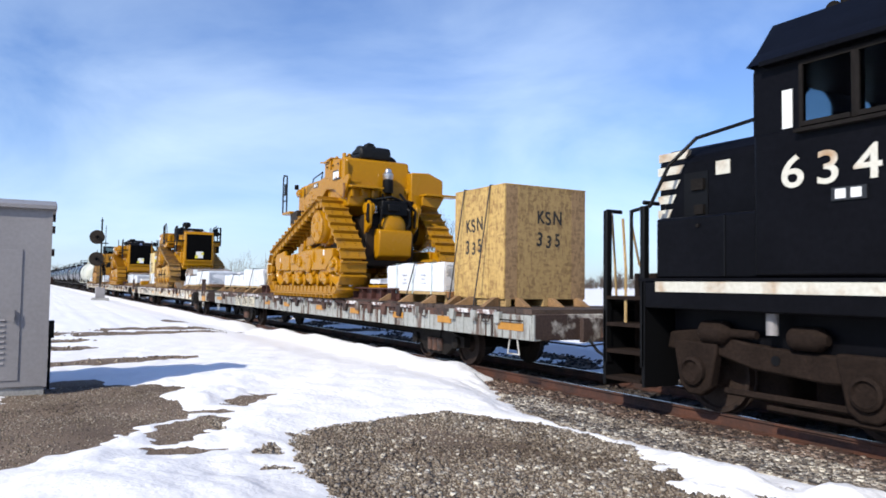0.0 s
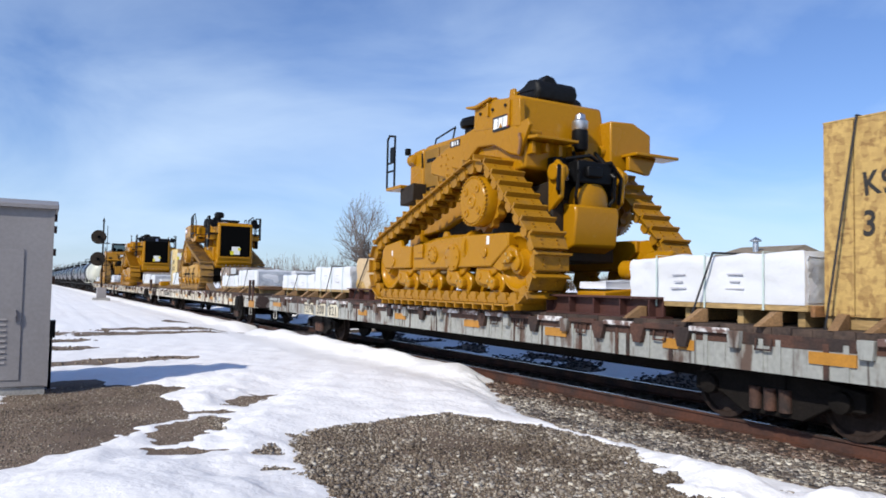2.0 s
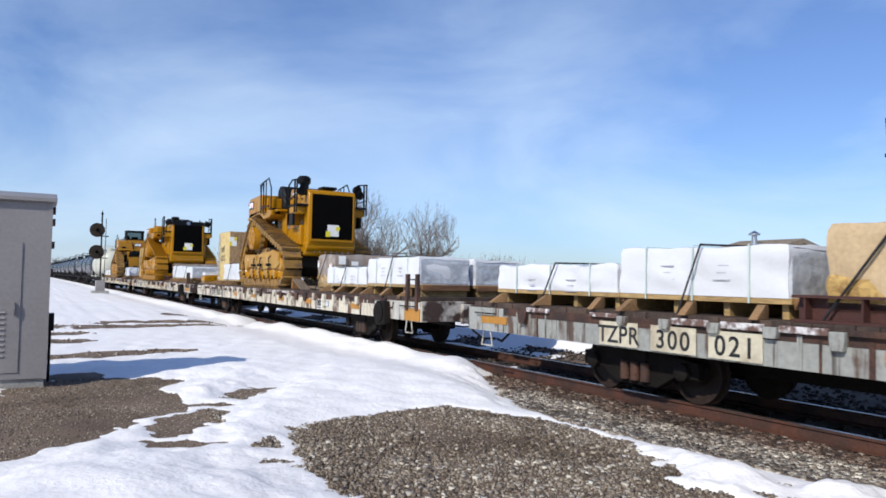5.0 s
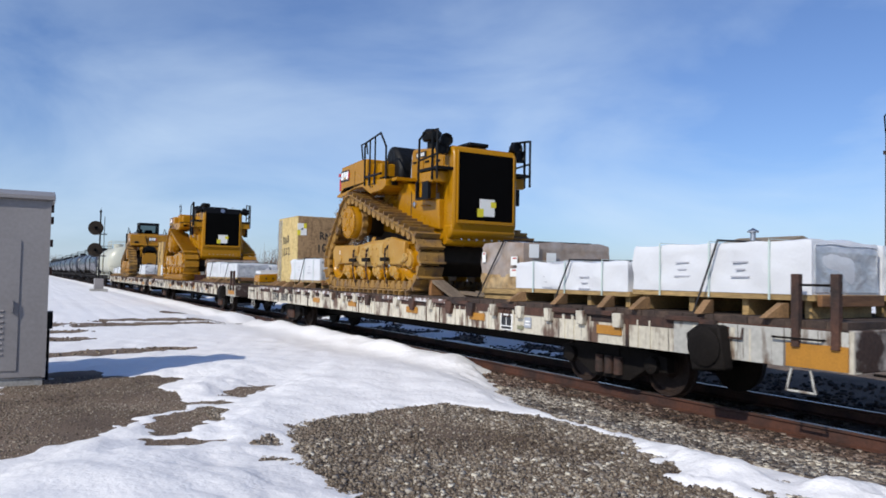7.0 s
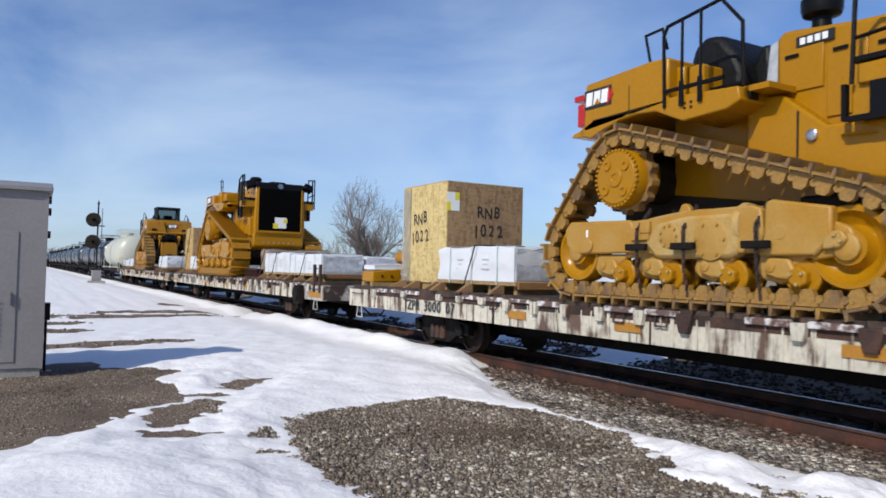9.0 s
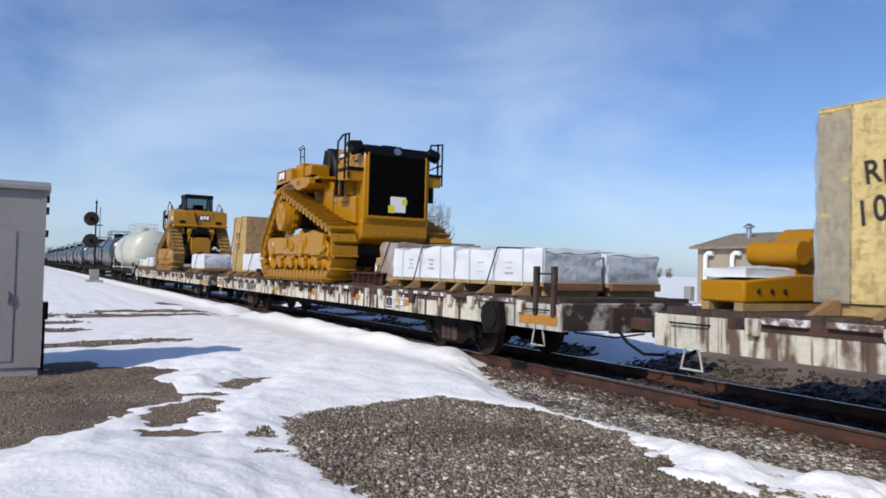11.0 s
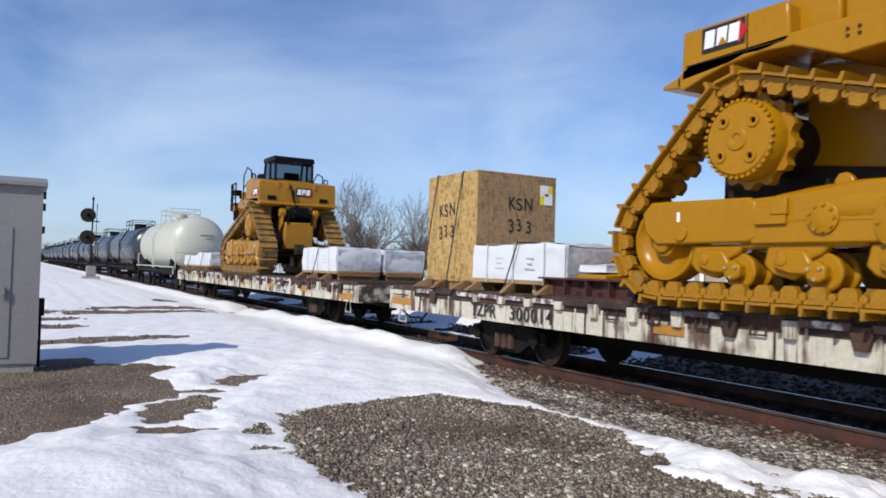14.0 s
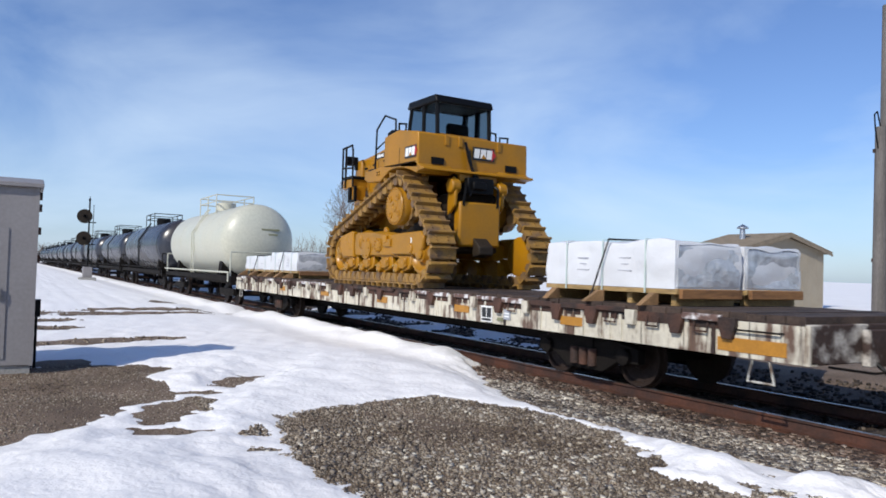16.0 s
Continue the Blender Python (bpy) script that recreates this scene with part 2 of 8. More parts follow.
BROWN_TIMBER = material("stained_brown_timber", (0.26, 0.125, 0.045), 0.75, vary=0.3, large=3, fine=40, bump=0.08, other=(0.12, 0.06, 0.03), amount=0.4, stretch=(0.15, 1, 1))
DECK_WOOD = material("old_deck_plank", (0.075, 0.048, 0.034), 0.85, vary=0.3, large=2, fine=22, bump=0.15, other=(0.028, 0.019, 0.016), amount=0.5)
FROST = material("frosted_rail_edge", (0.13, 0.075, 0.06), 0.7, vary=0.3, large=7, fine=30, bump=0.1, other=(0.62, 0.60, 0.59), amount=0.42, edge=0.06)
END_SILL = material("rust_mottled_end_sill", (0.045, 0.026, 0.02), 0.8, vary=0.3, large=2.6, fine=25, bump=0.1, other=(0.42, 0.39, 0.35), amount=0.3, edge=0.05)
CLEAN_GREY = streaked("pale_grey_end_paint", (0.47, 0.46, 0.42), (0.10, 0.055, 0.03), 0.3)
# grime, taken near black for the shade under the decks
UNDER = material("grime_and_deck_shade", (0.00935, 0.00715, 0.00605), 0.85, 0.0, spec=0.2, vary=0.3, large=3, fine=25, bump=0.1)
WHEEL_STEEL = material("brown_wheel_steel", (0.035, 0.022, 0.017), 0.7, 0.2, spec=0.3, vary=0.3, large=4, fine=30, bump=0.05)
ORANGE = material("orange_reflector", (0.42, 0.19, 0.022), 0.5, vary=0.12, large=6, fine=40, bump=0.0)
RAIL_STEEL = material("rusty_rail", (0.095, 0.038, 0.023), 0.7, 0.2, vary=0.25, large=2, fine=25, bump=0.06, other=(0.045, 0.025, 0.02), amount=0.5)
RAIL_TOP = material("polished_rail_head", (0.32, 0.28, 0.26), 0.28, 0.9, vary=0.1, bump=0.0)
# bed colour lowered to carry the shade under the train
SHADED_BED = material("ballast_bed_with_train_shade", (0.04, 0.031, 0.026), 0.95, spec=0.06, vary=0.4, large=1.5, fine=30, bump=0.3, other=(0.075, 0.058, 0.047), amount=0.4)
TIE_WOOD = material("creosoted_tie", (0.06, 0.045, 0.037), 0.9, vary=0.3, fine=30, bump=0.15)
GRAVEL = material("packed_gravel", (0.215, 0.155, 0.108), 0.95, vary=0.45, large=1.1, fine=60, bump=0.4, other=(0.10, 0.068, 0.045), amount=0.4, edge=0.2)
SNOW = material("old_snow", (0.90, 0.882, 0.86), 0.6, vary=0.06, large=0.6, fine=13, bump=0.2)
LOCO_BLACK = material("black_locomotive_paint", (0.004, 0.004, 0.0055), 0.4, spec=0.07, vary=0.25, large=1.2, fine=16, bump=0.02)
LOCO_WHITE = material("soiled_white_stripe", (0.58, 0.555, 0.47), 0.5, vary=0.12, large=3, fine=20, bump=0.0, other=(0.36, 0.22, 0.11), amount=0.24)
LOCO_TRUCK = material("dusty_black_casting", (0.019, 0.012, 0.009), 0.85, spec=0.12, vary=0.3, large=3, fine=25, bump=0.08)
TANK_CREAM = material("cream_tank_paint", (0.47, 0.475, 0.395), 0.4, vary=0.08, large=0.8, fine=10, bump=0.01, other=(0.52, 0.50, 0.40), amount=0.3, edge=0.25)
TANK_BLACK = material("glossy_black_tank_paint", (0.026, 0.029, 0.04), 0.27, vary=0.2, large=0.8, fine=10, bump=0.015, other=(0.05, 0.042, 0.04), amount=0.35)
CABINET = material("grey_aluminium_housing", (0.265, 0.248, 0.245), 0.5, vary=0.08, large=1.4, fine=20, bump=0.015)
CONCRETE = material("grey_concrete", (0.34, 0.33, 0.31), 0.9, vary=0.2, fine=30, bump=0.1)
SHED_WALL = material("beige_siding", (0.33, 0.28, 0.205), 0.75, vary=0.1, large=1, fine=20, bump=0.03)
SHINGLE = material("brown_shingle", (0.25, 0.20, 0.14), 0.9, vary=0.25, large=3, fine=30, bump=0.1)
PALE_BLUE = material("pale_blue_plaque", (0.36, 0.38, 0.42), 0.6, vary=0.1, bump=0.0)
BARK = material("grey_bark", (0.11, 0.09, 0.075), 0.9, vary=0.25, fine=20, bump=0.1)
TWIG = material("winter_twigs", (0.135, 0.105, 0.088), 0.9, vary=0.2, bump=0.0)
POLE_WOOD = material("weathered_pole_wood", (0.16, 0.145, 0.135), 0.85, vary=0.3, large=2, fine=30, bump=0.1, stretch=(3, 3, 0.3))


# ---- mesh helpers ----
class Solid:
    """Collects vertices and faces of one mesh."""

    def __init__(self):
        self.v, self.f = [], []

    def add(self, verts, faces):
        k = len(self.v)
        self.v.extend(tuple(p) for p in verts)
        self.f.extend(tuple(i + k for i in q) for q in faces)
        return self

    def box(self, x0, x1, y0, y1, z0, z1):
        return self.add([(x, y, z) for z in (z0, z1) for y in (y0, y1) for x in (x0, x1)],
                        [(0, 2, 3, 1), (4, 5, 7, 6), (0, 1, 5, 4), (2, 6, 7, 3), (0, 4, 6, 2), (1, 3, 7, 5)])

    def prism(self, outline, a0, a1, axis="x", grow=None):
        """Extrudes an outline: (y, z) along x, (x, z) along y, (x, y) along z."""
        put = {"x": lambda p, a: (a, p[0], p[1]), "y": lambda p, a: (p[0], a, p[1]), "z": lambda p, a: (p[0], p[1], a)}[axis]
        n = len(outline)
        area = sum(outline[i][0] * outline[(i + 1) % n][1] - outline[(i + 1) % n][0] * outline[i][1] for i in range(n))
        if (area > 0) == (axis == "y"):
            outline = outline[::-1]
        far = grow or outline
        if grow and (area > 0) == (axis == "y"):
            far = grow[::-1]
        return self.add([put(p, a0) for p in outline] + [put(p, a1) for p in far],
                        [tuple(range(n))[::-1], tuple(range(n, 2 * n))] + [(i, (i + 1) % n, n + (i + 1) % n, n + i) for i in range(n)])

    def cyl(self, p0, p1, r0, r1=None, seg=16, caps=True):
        r1 = r0 if r1 is None else r1
        p0, p1 = Vector(p0), Vector(p1)
        d = (p1 - p0).normalized()
        u = d.orthogonal().normalized()
        w = d.cross(u)
        ring = [u * math.cos(2 * math.pi * i / seg) + w * math.sin(2 * math.pi * i / seg) for i in range(seg)]
        f = [(i, (i + 1) % seg, seg + (i + 1) % seg, seg + i) for i in range(seg)]
        if caps:
            f += [tuple(range(seg))[::-1], tuple(range(seg, 2 * seg))]
        return self.add([p0 + c * r0 for c in ring] + [p1 + c * r1 for c in ring], f)

    def lathe(self, base, way, profile, seg=24):
        """Turns (distance along way, radius) pairs round the axis."""
        base, d = Vector(base), Vector(way).normalized()
        u = d.orthogonal().normalized()
        w = d.cross(u)
        verts, faces = [], []
        for a, r in profile:
            verts += [base + d * a + (u * math.cos(2 * math.pi * i / seg) + w * math.sin(2 * math.pi * i / seg)) * r for i in range(seg)]
        for k in range(len(profile) - 1):
            faces += [(k * seg + i, k * seg + (i + 1) % seg, (k + 1) * seg + (i + 1) % seg, (k + 1) * seg + i) for i in range(seg)]
        m = (len(profile) - 1) * seg
        faces += [tuple(range(seg))[::-1], tuple(range(m, m + seg))]
        return self.add(verts, faces)

    def tube(self, points, r, seg=8, closed=False):
        pts = [Vector(p) for p in points]
        n = len(pts)
        if closed:
            pts.append(pts[0])
        for a, b in zip(pts, pts[1:]):
            d = (b - a).normalized() * r * 0.55
            self.cyl(a - d, b + d, r, seg=seg)
        return self

    def mesh(self, name, mat, sharp=38):
        me = bpy.data.meshes.new(name)
        me.from_pydata(self.v, [], self.f)
        me.materials.append(mat)
        me.polygons.foreach_set("use_smooth", [True] * len(me.polygons))
        me.set_sharp_from_angle(angle=radians(sharp))
        return me


def part(name, solid, mat, parent, label="", bevel=0.0, at=None):
    """Links one mesh object under a thing or under a part."""
    ob = new(name, solid.mesh(name, mat) if isinstance(solid, Solid) else solid)
    ob.parent = parent
    if at is not None:
        ob.matrix_basis = at
    if bevel:
        b = ob.modifiers.new("edges", "BEVEL")
        b.width, b.segments, b.limit_method, b.angle_limit = bevel, 2, "ANGLE", radians(40)
        b.harden_normals = False
    if label:
        tagged(ob, label)
    return ob


def thing(name, place, label, category, group="", kind=""):
    ob = new(name)
    ob.matrix_basis = place
    ob.empty_display_size = 0.2
    return tagged(ob, label, category, group, kind)


def lettering(name, text, size, mat, parent, at, label=""):
    """Raised letters in the built-in font, as one mesh; the letters' x runs along the pose's x."""
    cu = bpy.data.curves.new(name, "FONT")
    cu.body, cu.size, cu.extrude, cu.align_x, cu.align_y = text, size, 0.002, "CENTER", "CENTER"
    cu.offset = size * (0.02 if name == "written_character" else 0.012)
    tmp = bpy.data.objects.new(name, cu)
    scene.collection.objects.link(tmp)
    me = bpy.data.meshes.new_from_object(tmp.evaluated_get(bpy.context.evaluated_depsgraph_get()))
    bpy.data.objects.remove(tmp)
    me.materials.clear()
    me.materials.append(mat)
    return part(name, me, mat, parent, label, at=at)


def written(word, size, mat, parent, at, label=""):
    """A handwritten word: each character a part of its own, a little askew."""
    r = random.Random(word)
    step = size * 0.64
    for k, ch in enumerate(word):
        x = (k - (len(word) - 1) / 2) * step
        lean = at @ pose(x + r.uniform(-0.02, 0.02), r.uniform(-0.03, 0.03), 0, 0, 0, r.uniform(-9, 7)) @ Matrix.Diagonal((r.uniform(0.8, 0.95), r.uniform(1.0, 1.15), 1, 1))
        lettering("written_character", ch, size, mat, parent, lean, label)


# reads from the west side (towards the camera) and from a south end
def on_side(x, y, z):
    return pose(x, y, z, 90, 0, -90)


def on_end(x, y, z):
    return pose(x, y, z, 90, 0, 0)


# ---- ground, snow and track ----
TRACK_X = 8.825
BED = -0.2


def smooth(a, b, v):
    t = np.clip((v - a) / (b - a), 0, 1)
    return t * t * (3 - 2 * t)


class Waves:
    """Cheap smooth noise from a few sine waves."""

    def __init__(self, seed, scale, n=9):
        r = np.random.RandomState(seed)
        self.k = [(s * math.cos(a), s * math.sin(a), p) for s, a, p in zip(scale * r.uniform(0.5, 2.2, n), r.uniform(0, 6.28, n), r.uniform(0, 6.28, n))]

    def __call__(self, x, y):
        return sum(np.sin(a * x + b * y + p) for a, b, p in self.k) / len(self.k) ** 0.5


WARP_X, WARP_Y, LUMPS, SWELL = Waves(3, 2.6), Waves(4, 2.6), Waves(5, 4.5), Waves(6, 0.22)
FRINGE, RAGGED = Waves(8, 11.0), Waves(9, 26.0)


def ground_height(x, y):
    low = smooth(5.2, 6.9, x) * (1 - smooth(10.7, 13.0, x))
    return BED * low + 0.012 * LUMPS(x, y) * (1 - low) + 0.07 * SWELL(x, y) * smooth(12, 60, np.hypot(x, y)) * (1 - low)


def bare(x, y):
    """Above zero where the ground lies bare of snow."""
    u = x + 0.06 * WARP_X(x, y) + 0.06 * FRINGE(x, y) + 0.03 * RAGGED(x, y)
    v = y + 0.07 * WARP_Y(x, y) + 0.06 * FRINGE(y, x) + 0.03 * RAGGED(y, x)

    def blob(cx, cy, length, width, turn, power=2.0):
        c, s = math.cos(radians(turn)), math.sin(radians(turn))
        a, b = ((u - cx) * c + (v - cy) * s) / length, (-(u - cx) * s + (v - cy) * c) / width
        return (1 - (np.abs(a) ** power + np.abs(b) ** power) ** (1 / power)) * min(width, 1.0)

    lot = np.maximum(blob(3.86, 4.7, 3.25, 1.68, 90, 3.0), blob(4.25, 7.62, 0.8, 0.6, 8), blob(2.85, 7.2, 0.65, 0.45, 25))
    west = np.minimum(np.minimum((11.25 - v) * 0.5, (1.82 - u) * 0.8), (v - 1.075 * u - 7.35) * 0.5)
    patches = [blob(2.85, 10.22, 0.62, 0.2, 54), blob(1.64, 8.45, 0.76, 0.32, 54), blob(2.1, 9.4, 0.3, 0.14, -10), blob(1.4, 7.36, 0.3, 0.22, -15), blob(1.12, 7.6, 0.14, 0.07, -45), blob(2.09, 7.0, 0.15, 0.13, 40), blob(1.94, 6.3, 0.15, 0.09, -15), blob(0.7, 12.75, 0.55, 0.5, 10),
               blob(1.4, 16.1, 2.0, 0.55, 12), blob(3.4, 26.2, 5.2, 0.5, 7), blob(2.6, 24.2, 4.0, 0.4, 7), blob(0.6, 22.0, 1.2, 0.6, 6), blob(0.5, 19.5, 1.2, 0.6, 8), blob(0.95, 11.6, 1.2, 0.8, 8),
               blob(5.6, 31, 1.6, 0.5, 30)]
    # stone shoulder of the track
    edge = 5.56 + 0.5 * np.clip(y - 7.5, 0, 99) + 0.45 * np.clip(6.1 - y, 0, 1.2)
    shoulder = np.minimum((u - edge) * 0.8, (10.9 - v) * 0.35)
    tail = np.maximum(blob(5.3, 4.5, 1.15, 0.42, 73, 2.2), blob(5.95, 3.4, 0.85, 0.5, 0, 2.2)) + 0.07 * FRINGE(x * 0.5, y * 0.5) + 0.04 * RAGGED(x, y)
    strip = 0.19 - np.abs(u - edge + 0.06) * 2.2
    strip = np.where((y < 9.0) & (y > 5.7), strip, -1)
    west_part = np.maximum.reduce([lot, west, *patches])
    west_part = np.where(u < edge + 0.1, west_part, -1)
    m = np.maximum(west_part, shoulder)
    m = np.minimum(m, -np.maximum(tail * 1.2, strip))
    bed = 0.42 - np.abs(x - TRACK_X) * 0.3 + 0.25 * LUMPS(x * 0.7, y * 0.5) - 0.75 * np.exp(-((x - TRACK_X - 0.12) / 0.3) ** 2) * (0.75 + 0.4 * WARP_Y(x * 0.2, y * 0.3))
    far_side = np.where((x > TRACK_X) & (x < TRACK_X + 3.2), 0.12 + 0.45 * LUMPS(x * 0.45, y * 0.3) - 0.1 * np.abs(x - TRACK_X - 1), -1)
    return np.maximum.reduce([m, np.where(np.abs(x - TRACK_X) < np.where(y > 11.5, 1.0, 1.45), bed, -1), far_side])


def axis_steps(fine0, fine1, step, low, high, ratio=1.13):
    mid = list(np.arange(fine0, fine1, step))
    up, s = [mid[-1]], step
    while up[-1] < high:
        s *= ratio
        up.append(up[-1] + s)
    down, s = [mid[0]], step
    while down[-1] > low:
        s *= ratio
        down.append(down[-1] - s)
    return np.array(down[:0:-1] + mid + up[1:])


def sheet(name, xs, ys, height, mat):
    x, y = np.meshgrid(xs, ys)
    z = height(x, y)
    n, m = len(xs), len(ys)
    me = bpy.data.meshes.new(name)
    idx = np.arange(n * m).reshape(m, n)
    quads = np.stack([idx[:-1, :-1], idx[:-1, 1:], idx[1:, 1:], idx[1:, :-1]], -1).reshape(-1, 4)
    me.vertices.add(n * m)
    me.vertices.foreach_set("co", np.stack([x, y, z], -1).ravel())
    me.loops.add(quads.size)
    me.loops.foreach_set("vertex_index", quads.ravel())
    me.polygons.add(len(quads))
    me.polygons.foreach_set("loop_start", np.arange(0, quads.size, 4))
    me.polygons.foreach_set("use_smooth", np.ones(len(quads), bool))
    me.update(calc_edges=True)
    me.materials.append(mat)
    return new(name, me)


gx, gy = axis_steps(-5, 11, 0.14, -2600, 2600), axis_steps(1.5, 26, 0.14, -2600, 2600)
tagged(sheet("ground", gx, gy, ground_height, GRAVEL), "brown-grey packed gravel and wet soil ground", "ground", kind="structure")
sx, sy = axis_steps(-3.5, 10.5, 0.055, -2500, 2500), axis_steps(3, 17, 0.055, -2500, 2500)


def snow_height(x, y):
    m = -bare(x, y)
    deep = 0.10 * smooth(0, 0.6, m) + 0.012 * smooth(0.0, 0.06, m) + 0.05 * smooth(0.4, 1.0, m) * (1 + 0.15 * WARP_X(x * 0.4, y * 0.4))
    deep = deep * (1 - 0.72 * smooth(11.5, 15, y) * (1 - smooth(5.5, 7.5, x)))
    bank = (0.17 - 0.07 * smooth(18, 34, y)) * np.exp(-((x - 7.3 - 0.06 * FRINGE(x * 0.3, y * 0.3)) / 0.42) ** 2) * smooth(9.8, 12.5, y) * (1 + 0.22 * LUMPS(x * 0.6, y * 0.5) + 0.1 * FRINGE(x * 0.4, y * 0.4)) * smooth(0, 0.2, m)
    on_track = np.abs(x - TRACK_X) < 0.95
    deep = np.where(on_track, 0.012 * smooth(0, 0.05, m) + 0.03 * smooth(0, 0.3, m), deep + bank)
    return ground_height(x, y) + np.where(m > 0, deep + (0.005 * LUMPS(x * 1.6, y * 1.6) + 0.006 * FRINGE(x * 0.4, y * 0.4) + 0.004 * RAGGED(x * 0.6, y * 0.6)) * smooth(0, 0.3, m), np.maximum(m * 0.5, -0.12)) + 0.004


tagged(sheet("snow", sx, sy, snow_height, SNOW), "old white snow cover, melting away in patches", "snow", kind="structure")


def stones(name, n, x0, x1, y0, y1, size, keep, label, seed, mat, crowd=1.0):
    """Loose broken stones, as one object."""
    r = np.random.RandomState(seed)
    base = np.array([(1, 1, 1), (-1, -1, 1), (-1, 1, -1), (1, -1, -1), (0.9, -0.8, 0.7), (-0.8, 0.8, 0.9), (0.8, 0.9, -0.7), (-0.9, -0.7, -0.8)]) * 0.6
    tri = np.array([(0, 5, 4), (4, 5, 1), (0, 4, 6), (6, 4, 3), (0, 6, 5), (5, 6, 2), (1, 5, 2), (1, 2, 7), (1, 7, 4), (4, 7, 3), (3, 7, 6), (6, 7, 2)])
    px, py = r.uniform(x0, x1, n), y0 + (y1 - y0) * r.uniform(0, 1, n) ** crowd
    ok = keep(px, py)
    px, py = px[ok], py[ok]
    n = len(px)
    s = size * r.uniform(0.5, 1.25, n)
    pts = base[None] * (1 + r.uniform(-0.4, 0.4, (n, 8, 3))) * (s[:, None] * r.uniform(0.65, 1.2, (n, 3)))[:, None, :]
    a = r.uniform(0, 6.28, n)
    c, d = np.cos(a)[:, None], np.sin(a)[:, None]
    pts = np.stack([pts[..., 0] * c - pts[..., 1] * d, pts[..., 0] * d + pts[..., 1] * c, pts[..., 2] * 0.9], -1)
    pts += np.stack([px, py, ground_height(px, py) + s * 0.22], -1)[:, None, :]
    quads = (tri[None] + (np.arange(n) * 8)[:, None, None]).reshape(-1, 3)
    me = bpy.data.meshes.new(name)
    me.vertices.add(n * 8)
    me.vertices.foreach_set("co", pts.ravel())
    me.loops.add(quads.size)
    me.loops.foreach_set("vertex_index", quads.ravel())
    me.polygons.add(len(quads))
    me.polygons.foreach_set("loop_start", np.arange(0, quads.size, 3))
    me.update(calc_edges=True)
    me.materials.append(mat)
    return tagged(new(name, me), label, "stones", kind="stuff")


def stone_material(name, tones):
    m = material(name, (0.36, 0.33, 0.285), 0.9, vary=0.3, large=9, fine=60, bump=0.05)
    n, l = m.node_tree.nodes, m.node_tree.links
    g, rp, mx = n.new("ShaderNodeNewGeometry"), n.new("ShaderNodeValToRGB"), n.new("ShaderNodeMix")
    for pos, col in zip((0.0, 0.35, 0.7, 1.0), tones):
        e = rp.color_ramp.elements[0] if pos == 0 else rp.color_ramp.elements[-1] if pos == 1 else rp.color_ramp.elements.new(pos)
        e.position, e.color = pos, (*col, 1)
    mx.data_type, mx.blend_type = "RGBA", "OVERLAY"
    mx.inputs["Factor"].default_value = 0.4
    b = n["Principled BSDF"]
    grain = b.inputs["Base Color"].links[0].from_socket
    l.new(g.outputs["Random Per Island"], rp.inputs["Fac"])
    l.new(rp.outputs["Color"], mx.inputs["A"])
    l.new(grain, mx.inputs["B"])
    # damp, soiled stretches of a metre or so
    tc, wet, rg, mw = n.new("ShaderNodeTexCoord"), n.new("ShaderNodeTexNoise"), n.new("ShaderNodeMapRange"), n.new("ShaderNodeMix")
    wet.inputs["Scale"].default_value, wet.inputs["Detail"].default_value = 0.75, 5
    rg.inputs["From Min"].default_value, rg.inputs["From Max"].default_value, rg.inputs["To Max"].default_value = 0.5, 0.68, 0.8
    mw.data_type, mw.blend_type = "RGBA", "MULTIPLY"
    mw.inputs["B"].default_value = (0.40, 0.33, 0.27, 1)
    l.new(tc.outputs["Object"], wet.inputs["Vector"])
    l.new(wet.outputs["Fac"], rg.inputs["Value"])
    l.new(rg.outputs["Result"], mw.inputs["Factor"])
    l.new(mx.outputs["Result"], mw.inputs["A"])
    l.new(mw.outputs["Result"], b.inputs["Base Color"])
    return m


MIXED_STONE = stone_material("mixed_gravel", ((0.08, 0.06, 0.044), (0.20, 0.16, 0.118), (0.34, 0.288, 0.225), (0.50, 0.445, 0.365)))
# stone tones darkened for the shade under and behind the cars
SHADED_STONE = stone_material("ballast_with_train_shade", ((0.02, 0.016, 0.013), (0.045, 0.035, 0.029), (0.08, 0.063, 0.052), (0.15, 0.125, 0.105)))
BALLAST_STONE = stone_material("crushed_ballast", ((0.08, 0.06, 0.048), (0.21, 0.175, 0.142), (0.39, 0.352, 0.30), (0.70, 0.665, 0.59)))
RUSTY_STONE = stone_material("rust_stained_ballast", ((0.035, 0.02, 0.015), (0.10, 0.062, 0.045), (0.19, 0.13, 0.10), (0.36, 0.29, 0.24)))
stones("ballast", 10000, 6.9, 8.0, 2.0, 16, 0.045, lambda x, y: (bare(x, y) > 0.0) & (x > 7.25 + 0.2 * WARP_X(x, y)), "rust-stained crushed ballast beside the rail", 18, RUSTY_STONE, 1.3)
stones("ballast", 24000, 5.7, 7.6, 2.5, 14, 0.043, lambda x, y: (bare(x, y) > 0.0) & (x < 7.35 + 0.2 * WARP_X(x, y)), "loose grey-brown crushed ballast stones", 11, BALLAST_STONE, 1.3)
stones("ballast", 5000, 8.0, 10.4, 1.5, 26, 0.05, lambda x, y: (np.abs(np.abs(x - TRACK_X) - 0.7525) > 0.1) & (bare(x, y) > -0.02), "dark crushed stones between the rails", 13, SHADED_STONE, 1.2)
stones("ballast", 5000, 9.9, 12.3, 3, 40, 0.055, lambda x, y: bare(x, y) > -0.1, "ballast stones beyond the track, train shade in their dark colour", 15, SHADED_STONE, 1.2)
